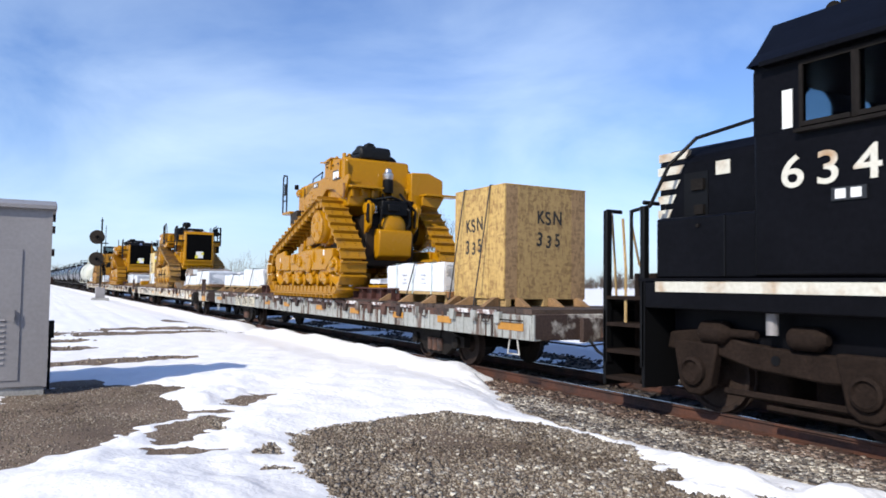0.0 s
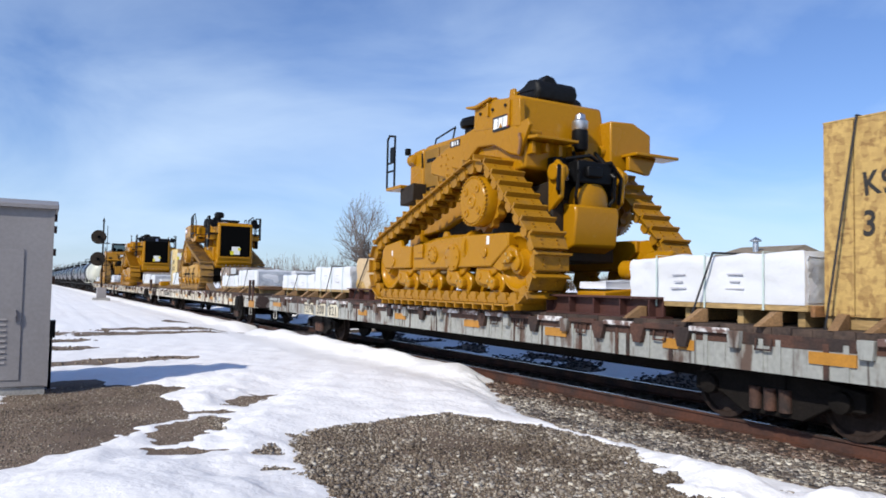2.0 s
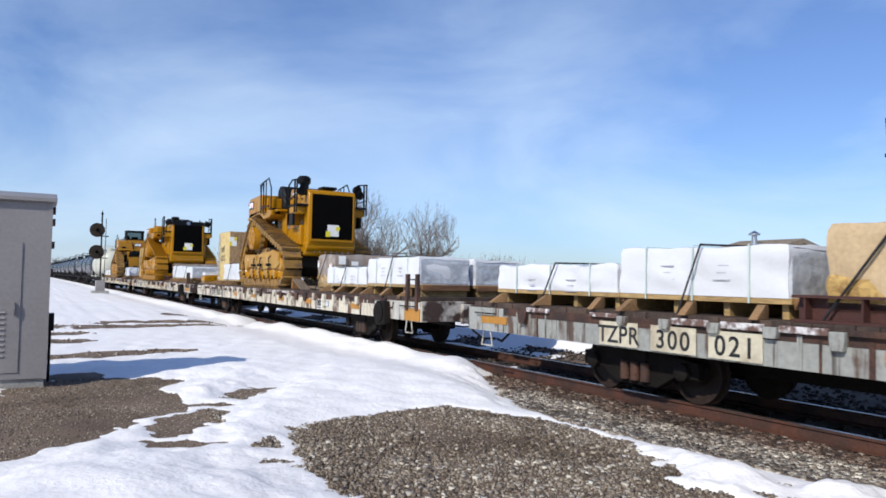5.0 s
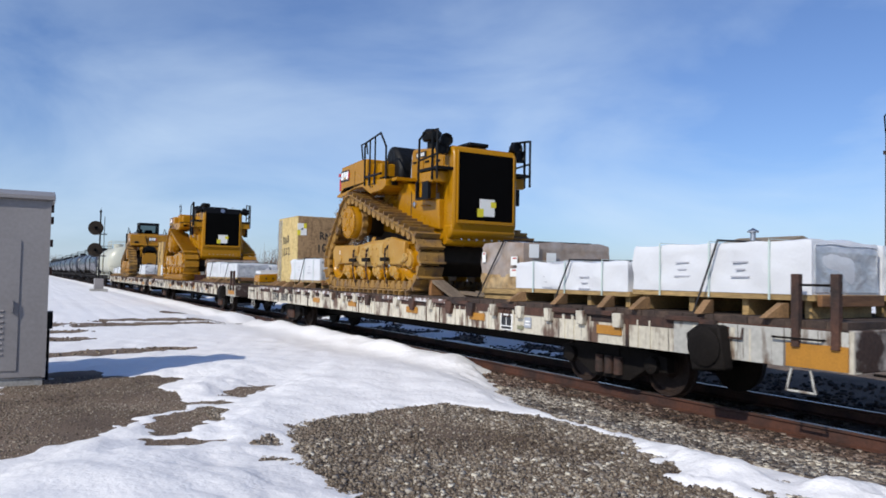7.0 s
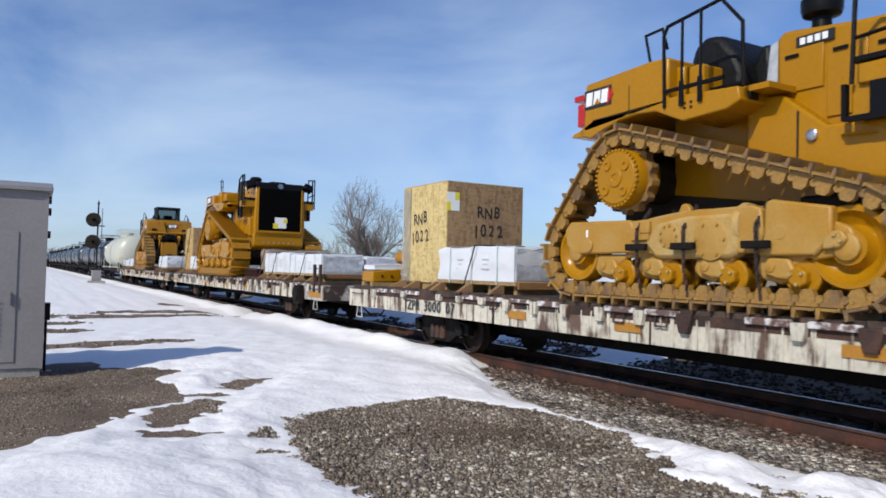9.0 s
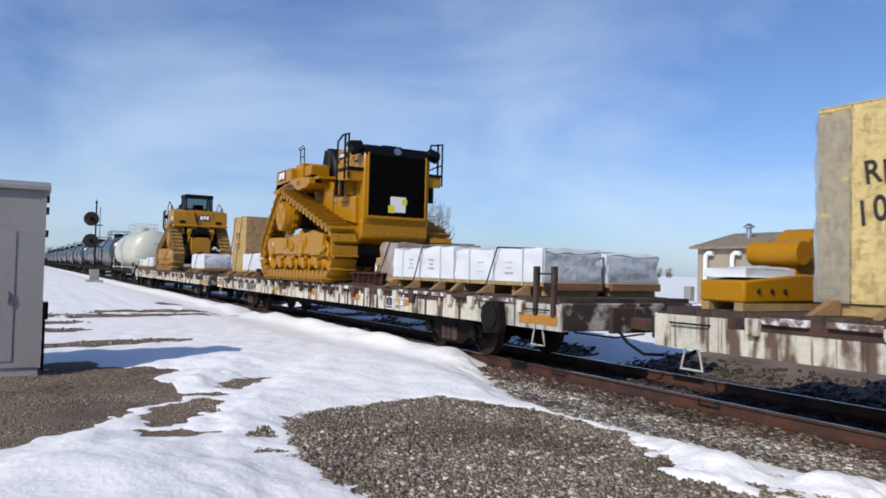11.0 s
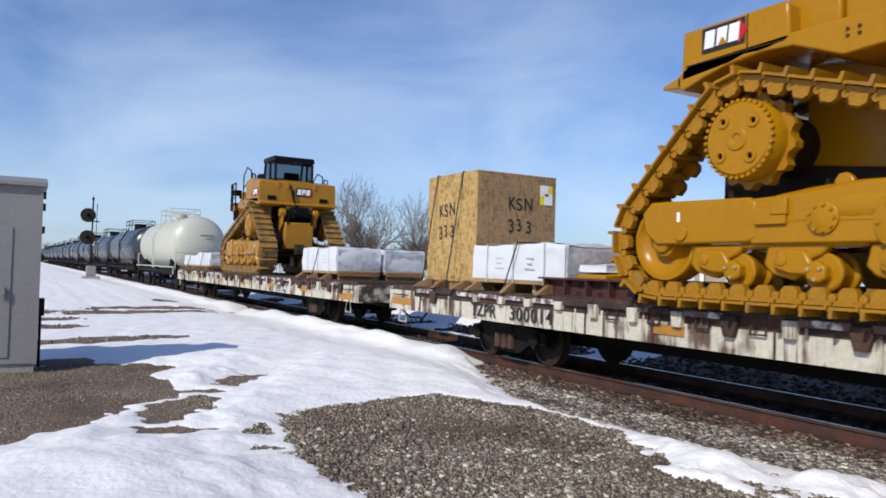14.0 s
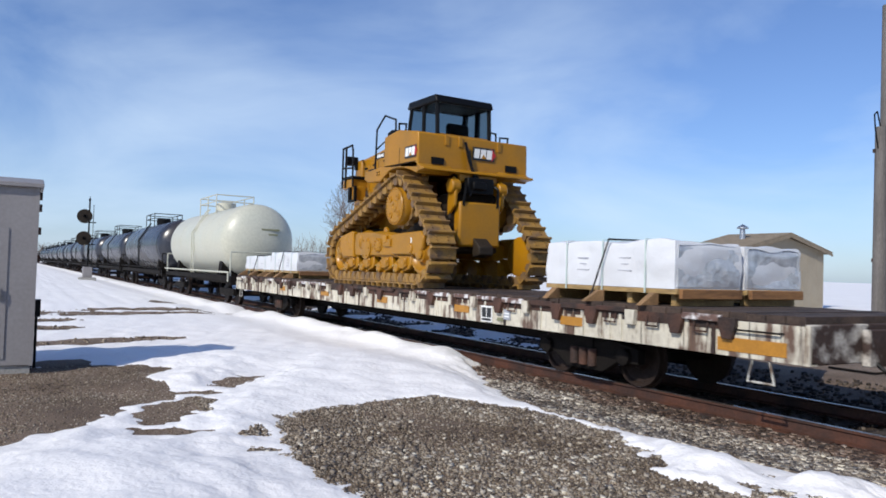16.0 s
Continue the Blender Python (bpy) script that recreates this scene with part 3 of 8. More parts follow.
def sown(x, y, cover):
    """True for a share of the spots, by the cover that is wanted there."""
    return np.modf(np.abs(np.sin(x * 127.1 + y * 311.7) * 43758.5))[0] < cover


def lot_cover(x, y):
    soil = np.exp(-((x - 4.05) / 0.5) ** 2 - ((y - 7.0) / 1.2) ** 2) + 0.7 * np.exp(-((x - 2.9) / 0.7) ** 2 - ((y - 7.4) / 0.5) ** 2)
    return np.clip(0.95 - 0.9 * soil + 0.12 * WARP_X(x * 0.7, y * 0.7) + 0.1 * LUMPS(x * 0.5, y * 0.5), 0.05, 1)


stones("gravel", 46000, 1.9, 6.1, 3.2, 8.8, 0.0165, lambda x, y: (bare(x, y) > -0.02) & sown(x, y, lot_cover(x, y)), "small brown and grey gravel stones", 12, MIXED_STONE, 1.0)
stones("gravel", 4500, 2.0, 6.0, 3.2, 8.6, 0.03, lambda x, y: (bare(x, y) > 0.0) & sown(x + 7, y, lot_cover(x, y) ** 2), "larger pale gravel stones", 17, BALLAST_STONE, 1.0)
stones("gravel", 1800, -1, 6, 14, 27, 0.04, lambda x, y: bare(x, y) > 0.0, "dark gravel stones showing through the snow", 16, MIXED_STONE, 1.0)
stones("gravel", 26000, -2.0, 3.3, 6.0, 12.5, 0.0125, lambda x, y: (bare(x, y) > 0.0) & sown(x, y, 0.6 + 0.35 * WARP_Y(x * 0.7, y * 0.7)), "small brown gravel stones", 14, MIXED_STONE, 1.0)


def railway():
    track = thing("railway_track", pose(0, 0, 0), "rusty steel rails on dark timber ties", "track", kind="structure")
    outline = [(-0.07, -0.172), (0.07, -0.172), (0.07, -0.16), (0.014, -0.14), (0.012, -0.045), (0.036, -0.032), (0.036, -0.003), (-0.036, -0.003), (-0.036, -0.032), (-0.012, -0.045), (-0.014, -0.14), (-0.07, -0.16)]
    for side in (-0.7525, 0.7525):
        rail = part("rail", Solid().prism([(TRACK_X + side + a, b) for a, b in outline], -120, 900, "y"), RAIL_STEEL, track)
        part("rail_head", Solid().box(TRACK_X + side - 0.03, TRACK_X + side + 0.03, -120, 900, -0.003, 0.0), RAIL_TOP, rail, "polished running surface")
    tie = Solid().box(TRACK_X - 1.3, TRACK_X + 1.3, -0.11, 0.11, -0.36, -0.172).mesh("tie", TIE_WOOD)
    for i in range(150):
        part("tie", tie, None, track, at=pose(random.uniform(-0.04, 0.04), 0.6 + 0.53 * i, random.uniform(-0.006, 0.0)))
    # dark bed strip carries the train's shade along the track
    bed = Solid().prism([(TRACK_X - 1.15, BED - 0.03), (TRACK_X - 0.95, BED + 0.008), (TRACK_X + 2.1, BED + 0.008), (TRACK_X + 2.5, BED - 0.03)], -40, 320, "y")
    part("ballast_bed", bed, SHADED_BED, track, "ballast bed, the train's shade in its dark colour")
    far = Solid()
    for i in range(400):
        far.box(TRACK_X - 1.3, TRACK_X + 1.3, 80.3 + 0.53 * i, 80.52 + 0.53 * i, -0.36, -0.172)
    tagged(part("far_ties", far, TIE_WOOD, track), kind="stuff")
    plate = Solid().box(-0.16, 0.16, -0.09, 0.09, -0.173, -0.158).mesh("tie_plate", RAIL_STEEL)
    for i in range(36):
        for side in (-0.7525, 0.7525):
            part("tie_plate", plate, None, track, at=pose(TRACK_X + side, 0.6 + 0.53 * i, 0.002))


railway()


# ---- things beside the line ----
def cabinet():
    ob = thing("relay_cabinet", pose(-2.22, 11.8, 0.02, 0, 0, -1), "tall grey metal signal relay cabinet with a locked door", "cabinet")
    W, D, H = 2.55, 1.2, 2.62
    part("body", Solid().box(0, W, 0, D, 0.1, H), CABINET, ob, bevel=0.012)
    part("base", Solid().box(0.02, W - 0.02, 0.03, D - 0.03, -0.3, 0.1), CONCRETE, ob)
    part("roof", Solid().prism([(-0.07, H - 0.02), (-0.07, H + 0.04), (D * 0.5, H + 0.16), (D + 0.07, H + 0.04), (D + 0.07, H - 0.02)], -0.06, W + 0.06), CABINET, ob, "grey overhanging roof", bevel=0.01)
    for k in (0, 1):
        x0 = W - 0.32 - 0.98 * (k + 1)
        door = part("door", Solid().box(x0, x0 + 0.96, -0.014, -0.004, 0.2, 2.02), CABINET, ob, bevel=0.005)
        part("handle", Solid().box(x0 + 0.86, x0 + 0.89, -0.055, -0.014, 1.02, 1.18).cyl((x0 + 0.875, -0.014, 1.1), (x0 + 0.875, -0.06, 1.1), 0.025), CABINET, door, "worn steel door handle")
        for row in range(9):
            for col in (0, 1, 2):
                part("louvre", Solid().prism([(-0.013, 0.0), (-0.03, 0.01), (-0.013, 0.035)], x0 + 0.36 + 0.15 * col, x0 + 0.48 + 0.15 * col), CABINET, door, at=pose(0, 0, 0.42 + 0.075 * row))
    part("corner_trim", Solid().box(W - 0.03, W + 0.012, -0.012, 0.05, 0.1, H - 0.02), CABINET, ob)
    for z in (2.45, 2.28, 1.95, 1.55):
        part("hinge", Solid().box(W, W + 0.05, 0.15, 0.3, z, z + 0.1), RUST, ob)
    part("cable_box", Solid().box(W, W + 0.09, 0.4, 0.7, 0.75, 1.0).cyl((W + 0.04, 0.55, 0.75), (W + 0.04, 0.55, -0.1), 0.02), BLACK, ob)


def signal():
    ob = thing("signal_mast", pose(5.35, 64, 0.0), "railway signal mast with two round dark targets", "signal")
    part("base", Solid().box(-0.6, 0.65, -0.5, 0.5, -0.2, 0.22), CONCRETE, ob, "snowy concrete foot", bevel=0.03)
    part("base_case", Solid().box(-0.32, 0.36, -0.3, 0.3, 0.22, 1.05), CABINET, ob, "grey equipment case", bevel=0.03)
    part("mast", Solid().cyl((0, 0, 1.0), (0, 0, 6.3), 0.06, seg=12), BLACK, ob)
    part("ladder", Solid().tube([(0.32, 0.35, 0.5), (0.32, 0.2, 6.0)], 0.025).tube([(0.02, 0.35, 0.5), (0.02, 0.2, 6.0)], 0.025), BLACK, ob)
    part("finial", Solid().lathe((0, 0, 6.3), (0, 0, 1), [(0, 0.07), (0.1, 0.1), (0.25, 0.03), (0.4, 0.005)], 12), BLACK, ob)
    for z in (5.05, 3.3):
        head = part("target", Solid().lathe((-0.35, -0.25, z), (0, -1, 0), [(0, 0.56), (0.05, 0.56)], 32), CHAIN_DARK, ob, "dark weathered round target")
        part("lamp_hood", Solid().lathe((-0.35, -0.3, z), (0, -1, 0), [(0, 0.13), (0.3, 0.12), (0.3, 0.1), (0.02, 0.1)], 16), BLACK, head)
        part("lamp_case", Solid().box(-0.55, -0.1, -0.25, 0.15, z - 0.22, z + 0.25), BLACK, head)
        part("bracket", Solid().box(-0.3, 0.5, -0.06, 0.06, z - 0.5, z - 0.42).box(-0.38, -0.3, -0.06, 0.06, z - 0.5, z), BLACK, ob)


def shed():
    ob = thing("utility_shed", pose(0, 0, 0), "small beige sided shed with a brown gable roof", "shed")
    x0, x1, y0, y1, z1 = 32.3, 39.1, 24.0, 27.4, 3.25
    xm, zr = (x0 + x1) / 2, 4.05
    part("wall", Solid().prism([(x0, -0.2), (x1, -0.2), (x1, z1), (xm, zr - 0.1), (x0, z1)], y0, y1, "y"), SHED_WALL, ob)
    for a, b in ((x0 - 0.35, xm), (x1 + 0.35, xm)):
        za = z1 - 0.1
        roof = part("roof", Solid().prism([(a, za), (b, zr), (b, zr + 0.14), (a, za + 0.14)], y0 - 0.3, y1 + 0.3, "y"), SHINGLE, ob)
        part("fascia", Solid().prism([(a, za - 0.12), (b, zr - 0.12), (b, zr + 0.02), (a, za + 0.02)], y0 - 0.33, y0 - 0.3, "y"), SHINGLE, roof)
    for i in range(16):
        xx = x0 + 0.2 + i * (x1 - x0 - 0.4) / 15
        part("batten", Solid().box(xx - 0.02, xx + 0.02, y0 - 0.006, y0, -0.1, z1 - 0.02), SHED_WALL, ob)
    part("plaque", Solid().prism([(0, 0.55), (0.55, 0), (0, -0.55), (-0.55, 0)], y0 - 0.05, y0 - 0.03, "y"), PALE_BLUE, ob, "pale blue diamond plaque", at=pose(xm + 0.2, 0, 2.0))
    for v in (26.7, 25.0):
        part("wall_pipe", Solid().tube([(x0 - 0.22, v, 0.0), (x0 - 0.22, v, 2.65), (x0 - 0.22, v - 0.05, 2.82), (x0 - 0.22, v - 0.2, 2.92), (x0 - 0.22, v - 0.42, 2.9)], 0.12, 12), WHITE_DECAL, ob, "white bent vent pipe")
    part("meter_box", Solid().box(x0 - 0.45, x0 - 0.1, 27.5, 27.95, 0.3, 1.1), CABINET, ob, "grey meter box", bevel=0.02)
    vent = part("roof_vent", Solid().lathe((xm - 1.5, 25.6, zr - 0.3), (0, 0, 1), [(0, 0.16), (0.62, 0.14), (0.62, 0.3), (0.7, 0.3), (0.86, 0.03)], 14), CHROME, ob, "galvanised roof vent")


def pole():
    ob = thing("utility_pole", pose(20.5, 11.0, -0.1), "weathered wooden utility pole with a riser pipe", "pole")
    part("shaft", Solid().cyl((0.3, 0, -0.3), (0.3, 0, 9.5), 0.2, 0.14, 14), POLE_WOOD, ob)
    part("riser", Solid().cyl((-0.16, -0.1, 0), (-0.16, -0.1, 6.0), 0.2, 0.15, seg=12), POLE_WOOD, ob, "grey riser pipe up to a box")
    part("cable_loop", Solid().tube([(-0.2, -0.1, 6.0), (-0.36, -0.1, 6.4), (-0.5, -0.1, 6.3), (-0.45, -0.1, 5.9), (-0.3, -0.1, 5.4)], 0.02, 6), BLACK, ob)
    for z in (2.3, 5.3):
        part("bracket", Solid().box(-0.3, 0.3, -0.05, 0.05, z, z + 0.1), RUST, ob)


def bare_tree(name, x, y, height, wide, seed, label):
    """Short trunk, limbs that fan out from low down, then branches and twigs, within an uneven round crown."""
    r = random.Random(seed)
    ob = thing(name, pose(x, y, -0.1), label, "tree", "bare trees beyond the line")
    trunk, twigs = Solid(), Solid()

    def room(p):
        lump = 1 + 0.16 * math.sin(p.x * 1.7 + seed) * math.cos(p.z * 1.3 + p.y)
        return (math.hypot(p.x, p.y) / wide) ** 2 + ((p.z - height * 0.56) / (height * 0.47)) ** 2 < lump

    def grow(p, d, length, rad, level):
        steps = 3 if level < 2 else 2
        for i in range(steps):
            d = (d + Vector((r.uniform(-1, 1), r.uniform(-1, 1), r.uniform(-0.35, 0.6))) * 0.2).normalized()
            q = p + d * length / steps
            if level > 1 and not room(q):
                return
            (trunk if level < 2 else twigs).cyl(p, q, rad, rad * 0.82, seg=7 if level < 2 else 3, caps=False)
            p, rad = q, rad * 0.82
            if level < 5 and (i or level):
                for _ in range(2 if level < 3 else r.choice((1, 1, 2))):
                    a = r.uniform(0, 6.28)
                    u = d.orthogonal().normalized()
                    side = u * math.cos(a) + d.cross(u) * math.sin(a)
                    e = (d * r.uniform(0.5, 0.9) + side * r.uniform(0.45, 0.95) + Vector((0, 0, 0.2))).normalized()
                    grow(p, e, length * r.uniform(0.55, 0.78), max(0.016, rad * 0.6), level + 1)
        if level < 5:
            grow(p, d, length * 0.75, max(0.016, rad * 0.8), level + 1)

    grow(Vector((0, 0, 0)), Vector((r.uniform(-0.1, 0.1), 0, 1)), height * 0.2, height * 0.02, 0)
    for k in range(5):
        a = 1.257 * k + r.uniform(-0.3, 0.3)
        grow(Vector((0, 0, height * r.uniform(0.1, 0.2))), Vector((math.cos(a) * 0.75, math.sin(a) * 0.75, r.uniform(0.7, 1.3))).normalized(), height * 0.34, height * 0.013, 1)
    part("trunk", trunk, BARK, ob)
    part("crown", twigs, TWIG, ob, "grey-brown leafless twigs")


def brush(name, spots, label, seed, tall=(2.2, 4.5)):
    """A thicket of upright bare stems, as one object."""
    r = random.Random(seed)
    s = Solid()
    for x, y in spots:
        for _ in range(16):
            px, py, h = x + r.gauss(0, 1.6), y + r.gauss(0, 1.6), r.uniform(*tall)
            top = Vector((px + r.gauss(0, h * 0.14), py + r.gauss(0, h * 0.14), h))
            foot = Vector((px, py, -0.2))
            s.cyl(foot, top, 0.035, 0.012, 3, False)
            for k in range(7):
                f = r.uniform(0.25, 0.95)
                b = foot.lerp(top, f)
                s.cyl(b, b + Vector((r.gauss(0, 0.4), r.gauss(0, 0.4), r.uniform(0.3, 1.0))) * h * 0.22, 0.018, 0.008, 3, False)
    return tagged(new(name, s.mesh(name, TWIG)), label, "bushes", kind="stuff")


def far_woods(name, x0, y0, x1, y1, n, tall, label, seed):
    r = random.Random(seed)
    s = Solid()
    for i in range(n):
        f = r.random()
        px, py = x0 + (x1 - x0) * f + r.gauss(0, 8), y0 + (y1 - y0) * f + r.gauss(0, 8)
        h = tall * r.uniform(0.45, 1.0) * (0.8 + 0.2 * math.sin(f * 31) + 0.15 * math.sin(f * 83))
        s.cyl((px, py, -0.5), (px, py, h * 0.7), 0.15, 0.06, 4, False)
        for k in range(64):
            b = Vector((px, py, h * r.uniform(0.1, 0.68)))
            d = Vector((r.gauss(0, 1), r.gauss(0, 1), r.uniform(0.1, 1.3))).normalized() * h * r.uniform(0.16, 0.4)
            s.cyl(b, b + d, 0.09, 0.03, 3, False)
    return tagged(new(name, s.mesh(name, TWIG)), label, "woods", kind="stuff")


cabinet()
signal()
shed()
pole()
bare_tree("bare_tree", 41.9, 92, 14.4, 5.9, 5, "leafless grey spreading tree in a snowy field")
bare_tree("bare_tree", 51.2, 93, 13.6, 4.4, 9, "leafless grey forked tree in a snowy field")
brush("thicket", [(24 + 2.2 * i + random.uniform(-1, 1), 92 + random.uniform(-3, 5)) for i in range(21)], "brown leafless thicket along a field edge", 3, (3.6, 5.6))
brush("thicket", [(62 + 2.0 * i, 95 + random.uniform(-3, 3)) for i in range(4)], "low brown leafless bushes", 4, (2.0, 3.5))
far_woods("far_woods", 120, 420, 400, 370, 420, 15, "distant grey leafless woods on the horizon", 6)
far_woods("far_woods", -60, 520, 120, 430, 200, 12, "distant grey leafless woods on the horizon", 7)


# ---- the train ----
DECK = 1.24
MOVERS, ROLLERS = [], []


def rolling(name, x, y, z, label, category, group="", turn=0):
    """A thing that rides with the train; y is its place at the start."""
    ob = thing(name, pose(x, y, z, 0, 0, turn), label, category, group)
    MOVERS.append((ob, x, y, z, turn))
    return ob


def wheelset(parent, y, r, dark=UNDER):
    """Two flanged wheels on an axle; turns about its axle."""
    ob = part("wheelset", Solid().cyl((-0.8, 0, 0), (0.8, 0, 0), 0.08, seg=10), dark, parent, at=pose(0, y, r))
    for s in (-1, 1):
        w = Solid().lathe((s * 0.69, 0, 0), (s, 0, 0), [(0, r + 0.028), (0.03, r + 0.02), (0.035, r), (0.135, r - 0.006), (0.135, r - 0.06), (0.095, r - 0.08), (0.07, 0.17), (0.15, 0.13), (0.15, 0.0)], 28)
        part("wheel", w, WHEEL_STEEL, ob)
    ROLLERS.append((ob, y, r))
    return ob


def freight_truck(car, y):
    for dy in (-0.87, 0.87):
        wheelset(car, y + dy, 0.42)
    for s in (-1, 1):
        x0, x1 = (0.93, 1.08) if s > 0 else (-1.08, -0.93)
        frame_side = Solid().prism([(y - 1.12, 0.36), (y - 1.12, 0.58), (y - 0.62, 0.66), (y + 0.62, 0.66), (y + 1.12, 0.58), (y + 1.12, 0.36), (y + 0.72, 0.36), (y + 0.4, 0.17), (y - 0.4, 0.17), (y - 0.72, 0.36)], x0, x1)
        sf = part("side_frame", frame_side, UNDER, car, "grimy cast side frame, deck shade in its black", bevel=0.015)
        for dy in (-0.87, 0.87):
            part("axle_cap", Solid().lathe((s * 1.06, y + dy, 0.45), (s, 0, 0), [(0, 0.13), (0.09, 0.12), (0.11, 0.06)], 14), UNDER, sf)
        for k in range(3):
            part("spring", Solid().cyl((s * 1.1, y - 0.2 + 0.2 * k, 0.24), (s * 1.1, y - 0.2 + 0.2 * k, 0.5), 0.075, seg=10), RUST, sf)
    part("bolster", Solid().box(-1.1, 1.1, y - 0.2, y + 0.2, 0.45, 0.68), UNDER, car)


def coupler(car, y, way):
    c = part("coupler", Solid().box(-0.1, 0.1, min(y, y + way * 0.62), max(y, y + way * 0.62), 0.74, 0.94)
             .prism([(-0.2, 0.66), (0.2, 0.66), (0.2, 1.02), (-0.2, 1.02)], min(y + way * 0.6, y + way * 0.92), max(y + way * 0.6, y + way * 0.92), "y"), RUST, car, bevel=0.02)
    part("air_hose", Solid().tube([(-0.35, y, 0.75), (-0.36, y + way * 0.25, 0.55), (-0.3, y + way * 0.55, 0.4), (-0.2, y + way * 0.85, 0.42)], 0.025, 6), BLACK, c)
    part("cut_lever", Solid().tube([(-1.3, y + way * 0.06, 0.72), (-0.5, y + way * 0.1, 0.62), (-0.15, y + way * 0.4, 0.7)], 0.015, 6), UNDER, c)


def flat_car(y0, y1, paint, label, plates, seed, marks=None, brake_gear=True, panel=True):
    """A long flat car: side sills with stake pockets, plank deck, two trucks, couplers."""
    r = random.Random(seed)
    mid, half = (y0 + y1) / 2, (y1 - y0) / 2
    car = rolling("flat_car", TRACK_X, mid, 0, label, "flat car", "flat cars of the train")
    W = 1.475
    for s in (-1, 1):
        xo = s * W
        sill = part("side_sill", Solid().prism([(xo, 0.72), (xo, 1.15), (xo - s * 0.03, 1.15), (xo - s * 0.03, 0.75), (xo - s * 0.14, 0.75), (xo - s * 0.14, 0.72)], -half, half, "y"), paint, car)
        # rust strip whose dark tone also draws the shadow below the rub rail
        part("rub_strip", Solid().box(min(xo, xo + s * 0.008), max(xo, xo + s * 0.008), -half + 0.05, half - 0.05, 1.025, 1.16), RUST, sill, "rusty strip under the deck edge, rub rail shadow in its colour")
        n = int((2 * half - 1.6) / 0.78)
        for k in range(n):
            y = -half + 1.0 + 0.78 * k
            lettered = bool(marks) and any(abs(y + 0.2 + mid - yy) < 0.16 * len(chunk) + 0.3 for chunk, yy in marks[2])
            if r.random() < 0.9:
                w = 0.085
                rusty = r.random() < 0.4 and not lettered
                wide, low = (0.12, 0.92) if rusty else (w, 1.04 if lettered else 0.97)
                part("stake_pocket", Solid().prism([(y - w * 0.8, low), (y + w * 0.8, low), (y + wide, 1.09), (y + wide, 1.17), (y - wide, 1.17), (y - wide, 1.09)], min(xo, xo + s * 0.08), max(xo, xo + s * 0.08)),
                     RUST if rusty else paint, sill, bevel=0.008)
            if r.random() < 0.9:
                part("rub_rail", Solid().box(min(xo, xo + s * 0.07), max(xo, xo + s * 0.07), y + 0.1, y + 0.67, 1.12 + r.uniform(-0.012, 0.01), 1.195), FROST if r.random() < (0.35 if seed == 4 else 0.7) else RUST, sill, bevel=0.012)
            for dy in (0.2, 0.42, 0.6):
                if r.random() < 0.6 and not lettered:
                    part("rib", Solid().box(min(xo, xo + s * 0.016), max(xo, xo + s * 0.016), y + dy, y + dy + r.choice((0.025, 0.06)), 0.722, 1.1), paint if r.random() < 0.7 else RUST, sill)
            if r.random() < 0.3 and not lettered:
                hy = y + 0.4
                part("chain_hook", Solid().tube([(xo + s * 0.03, hy - 0.1, 1.1), (xo + s * 0.05, hy - 0.1, 0.98), (xo + s * 0.05, hy + 0.1, 0.98), (xo + s * 0.03, hy + 0.1, 1.1)], 0.012, 6), RUST, sill)
        if s < 0:
            for (py, wide, tall, z) in plates:
                part("reflector", Solid().box(xo - 0.022, xo - 0.001, py - mid - wide / 2, py - mid + wide / 2, z - tall / 2, z + tall / 2), ORANGE, sill, "faded orange reflector strip")
            for e in (-1, 1):
                ye = e * (half - 0.6)
                long_panel = 1.15 if brake_gear and e < 0 else 0.55
                yp = ye + (0.6 if long_panel > 1 else 0)
                part("end_panel", Solid().box(xo - 0.012, xo, yp - long_panel, yp + long_panel, 0.72, 1.14), CLEAN_GREY if long_panel > 1 else paint, sill, bevel=0.004)
                part("grab_iron", Solid().tube([(xo - 0.01, ye - 0.3, 1.04), (xo - 0.07, ye - 0.28, 1.04), (xo - 0.07, ye + 0.28, 1.04), (xo - 0.01, ye + 0.3, 1.04)], 0.012, 6), UNDER, sill)
                part("sill_step", Solid().tube([(xo + 0.02, ye - 0.1, 0.75), (xo + 0.02, ye - 0.17, 0.46), (xo + 0.02, ye + 0.17, 0.46), (xo + 0.02, ye + 0.1, 0.75)], 0.014, 6), CLEAN_GREY, sill, "pale sill step")
            if marks:
                text, size, where, dark = marks
                for chunk, yy in where:
                    if dark:
                        part("number_panel", Solid().box(xo - 0.02, xo - 0.014, yy - mid - 0.38, yy - mid + 0.38, 0.74, 1.08), CREAM_PANEL if dark == 2 else paint, sill, "faded cream number panel")
                    for i, ch in enumerate(chunk):
                        if ch != " ":
                            lettering("number_character", ch, size, BLACK_DECAL, sill, on_side(xo - 0.024, yy - mid - (i - (len(chunk) - 1) / 2) * size * 0.6, 0.89))
            if not panel:
                continue
            part("data_panel", Solid().box(xo - 0.02, xo - 0.014, -0.35 - half * 0.45, 0.0 - half * 0.45, 0.74, 1.02), WHITE_DECAL, sill, "white-framed black data stencil")
            part("data_panel", Solid().box(xo - 0.026, xo - 0.02, -0.32 - half * 0.45, -0.19 - half * 0.45, 0.82, 0.99).box(xo - 0.026, xo - 0.02, -0.16 - half * 0.45, -0.03 - half * 0.45, 0.82, 0.99).box(xo - 0.026, xo - 0.02, -0.32 - half * 0.45, -0.03 - half * 0.45, 0.76, 0.8), BLACK_DECAL, sill)
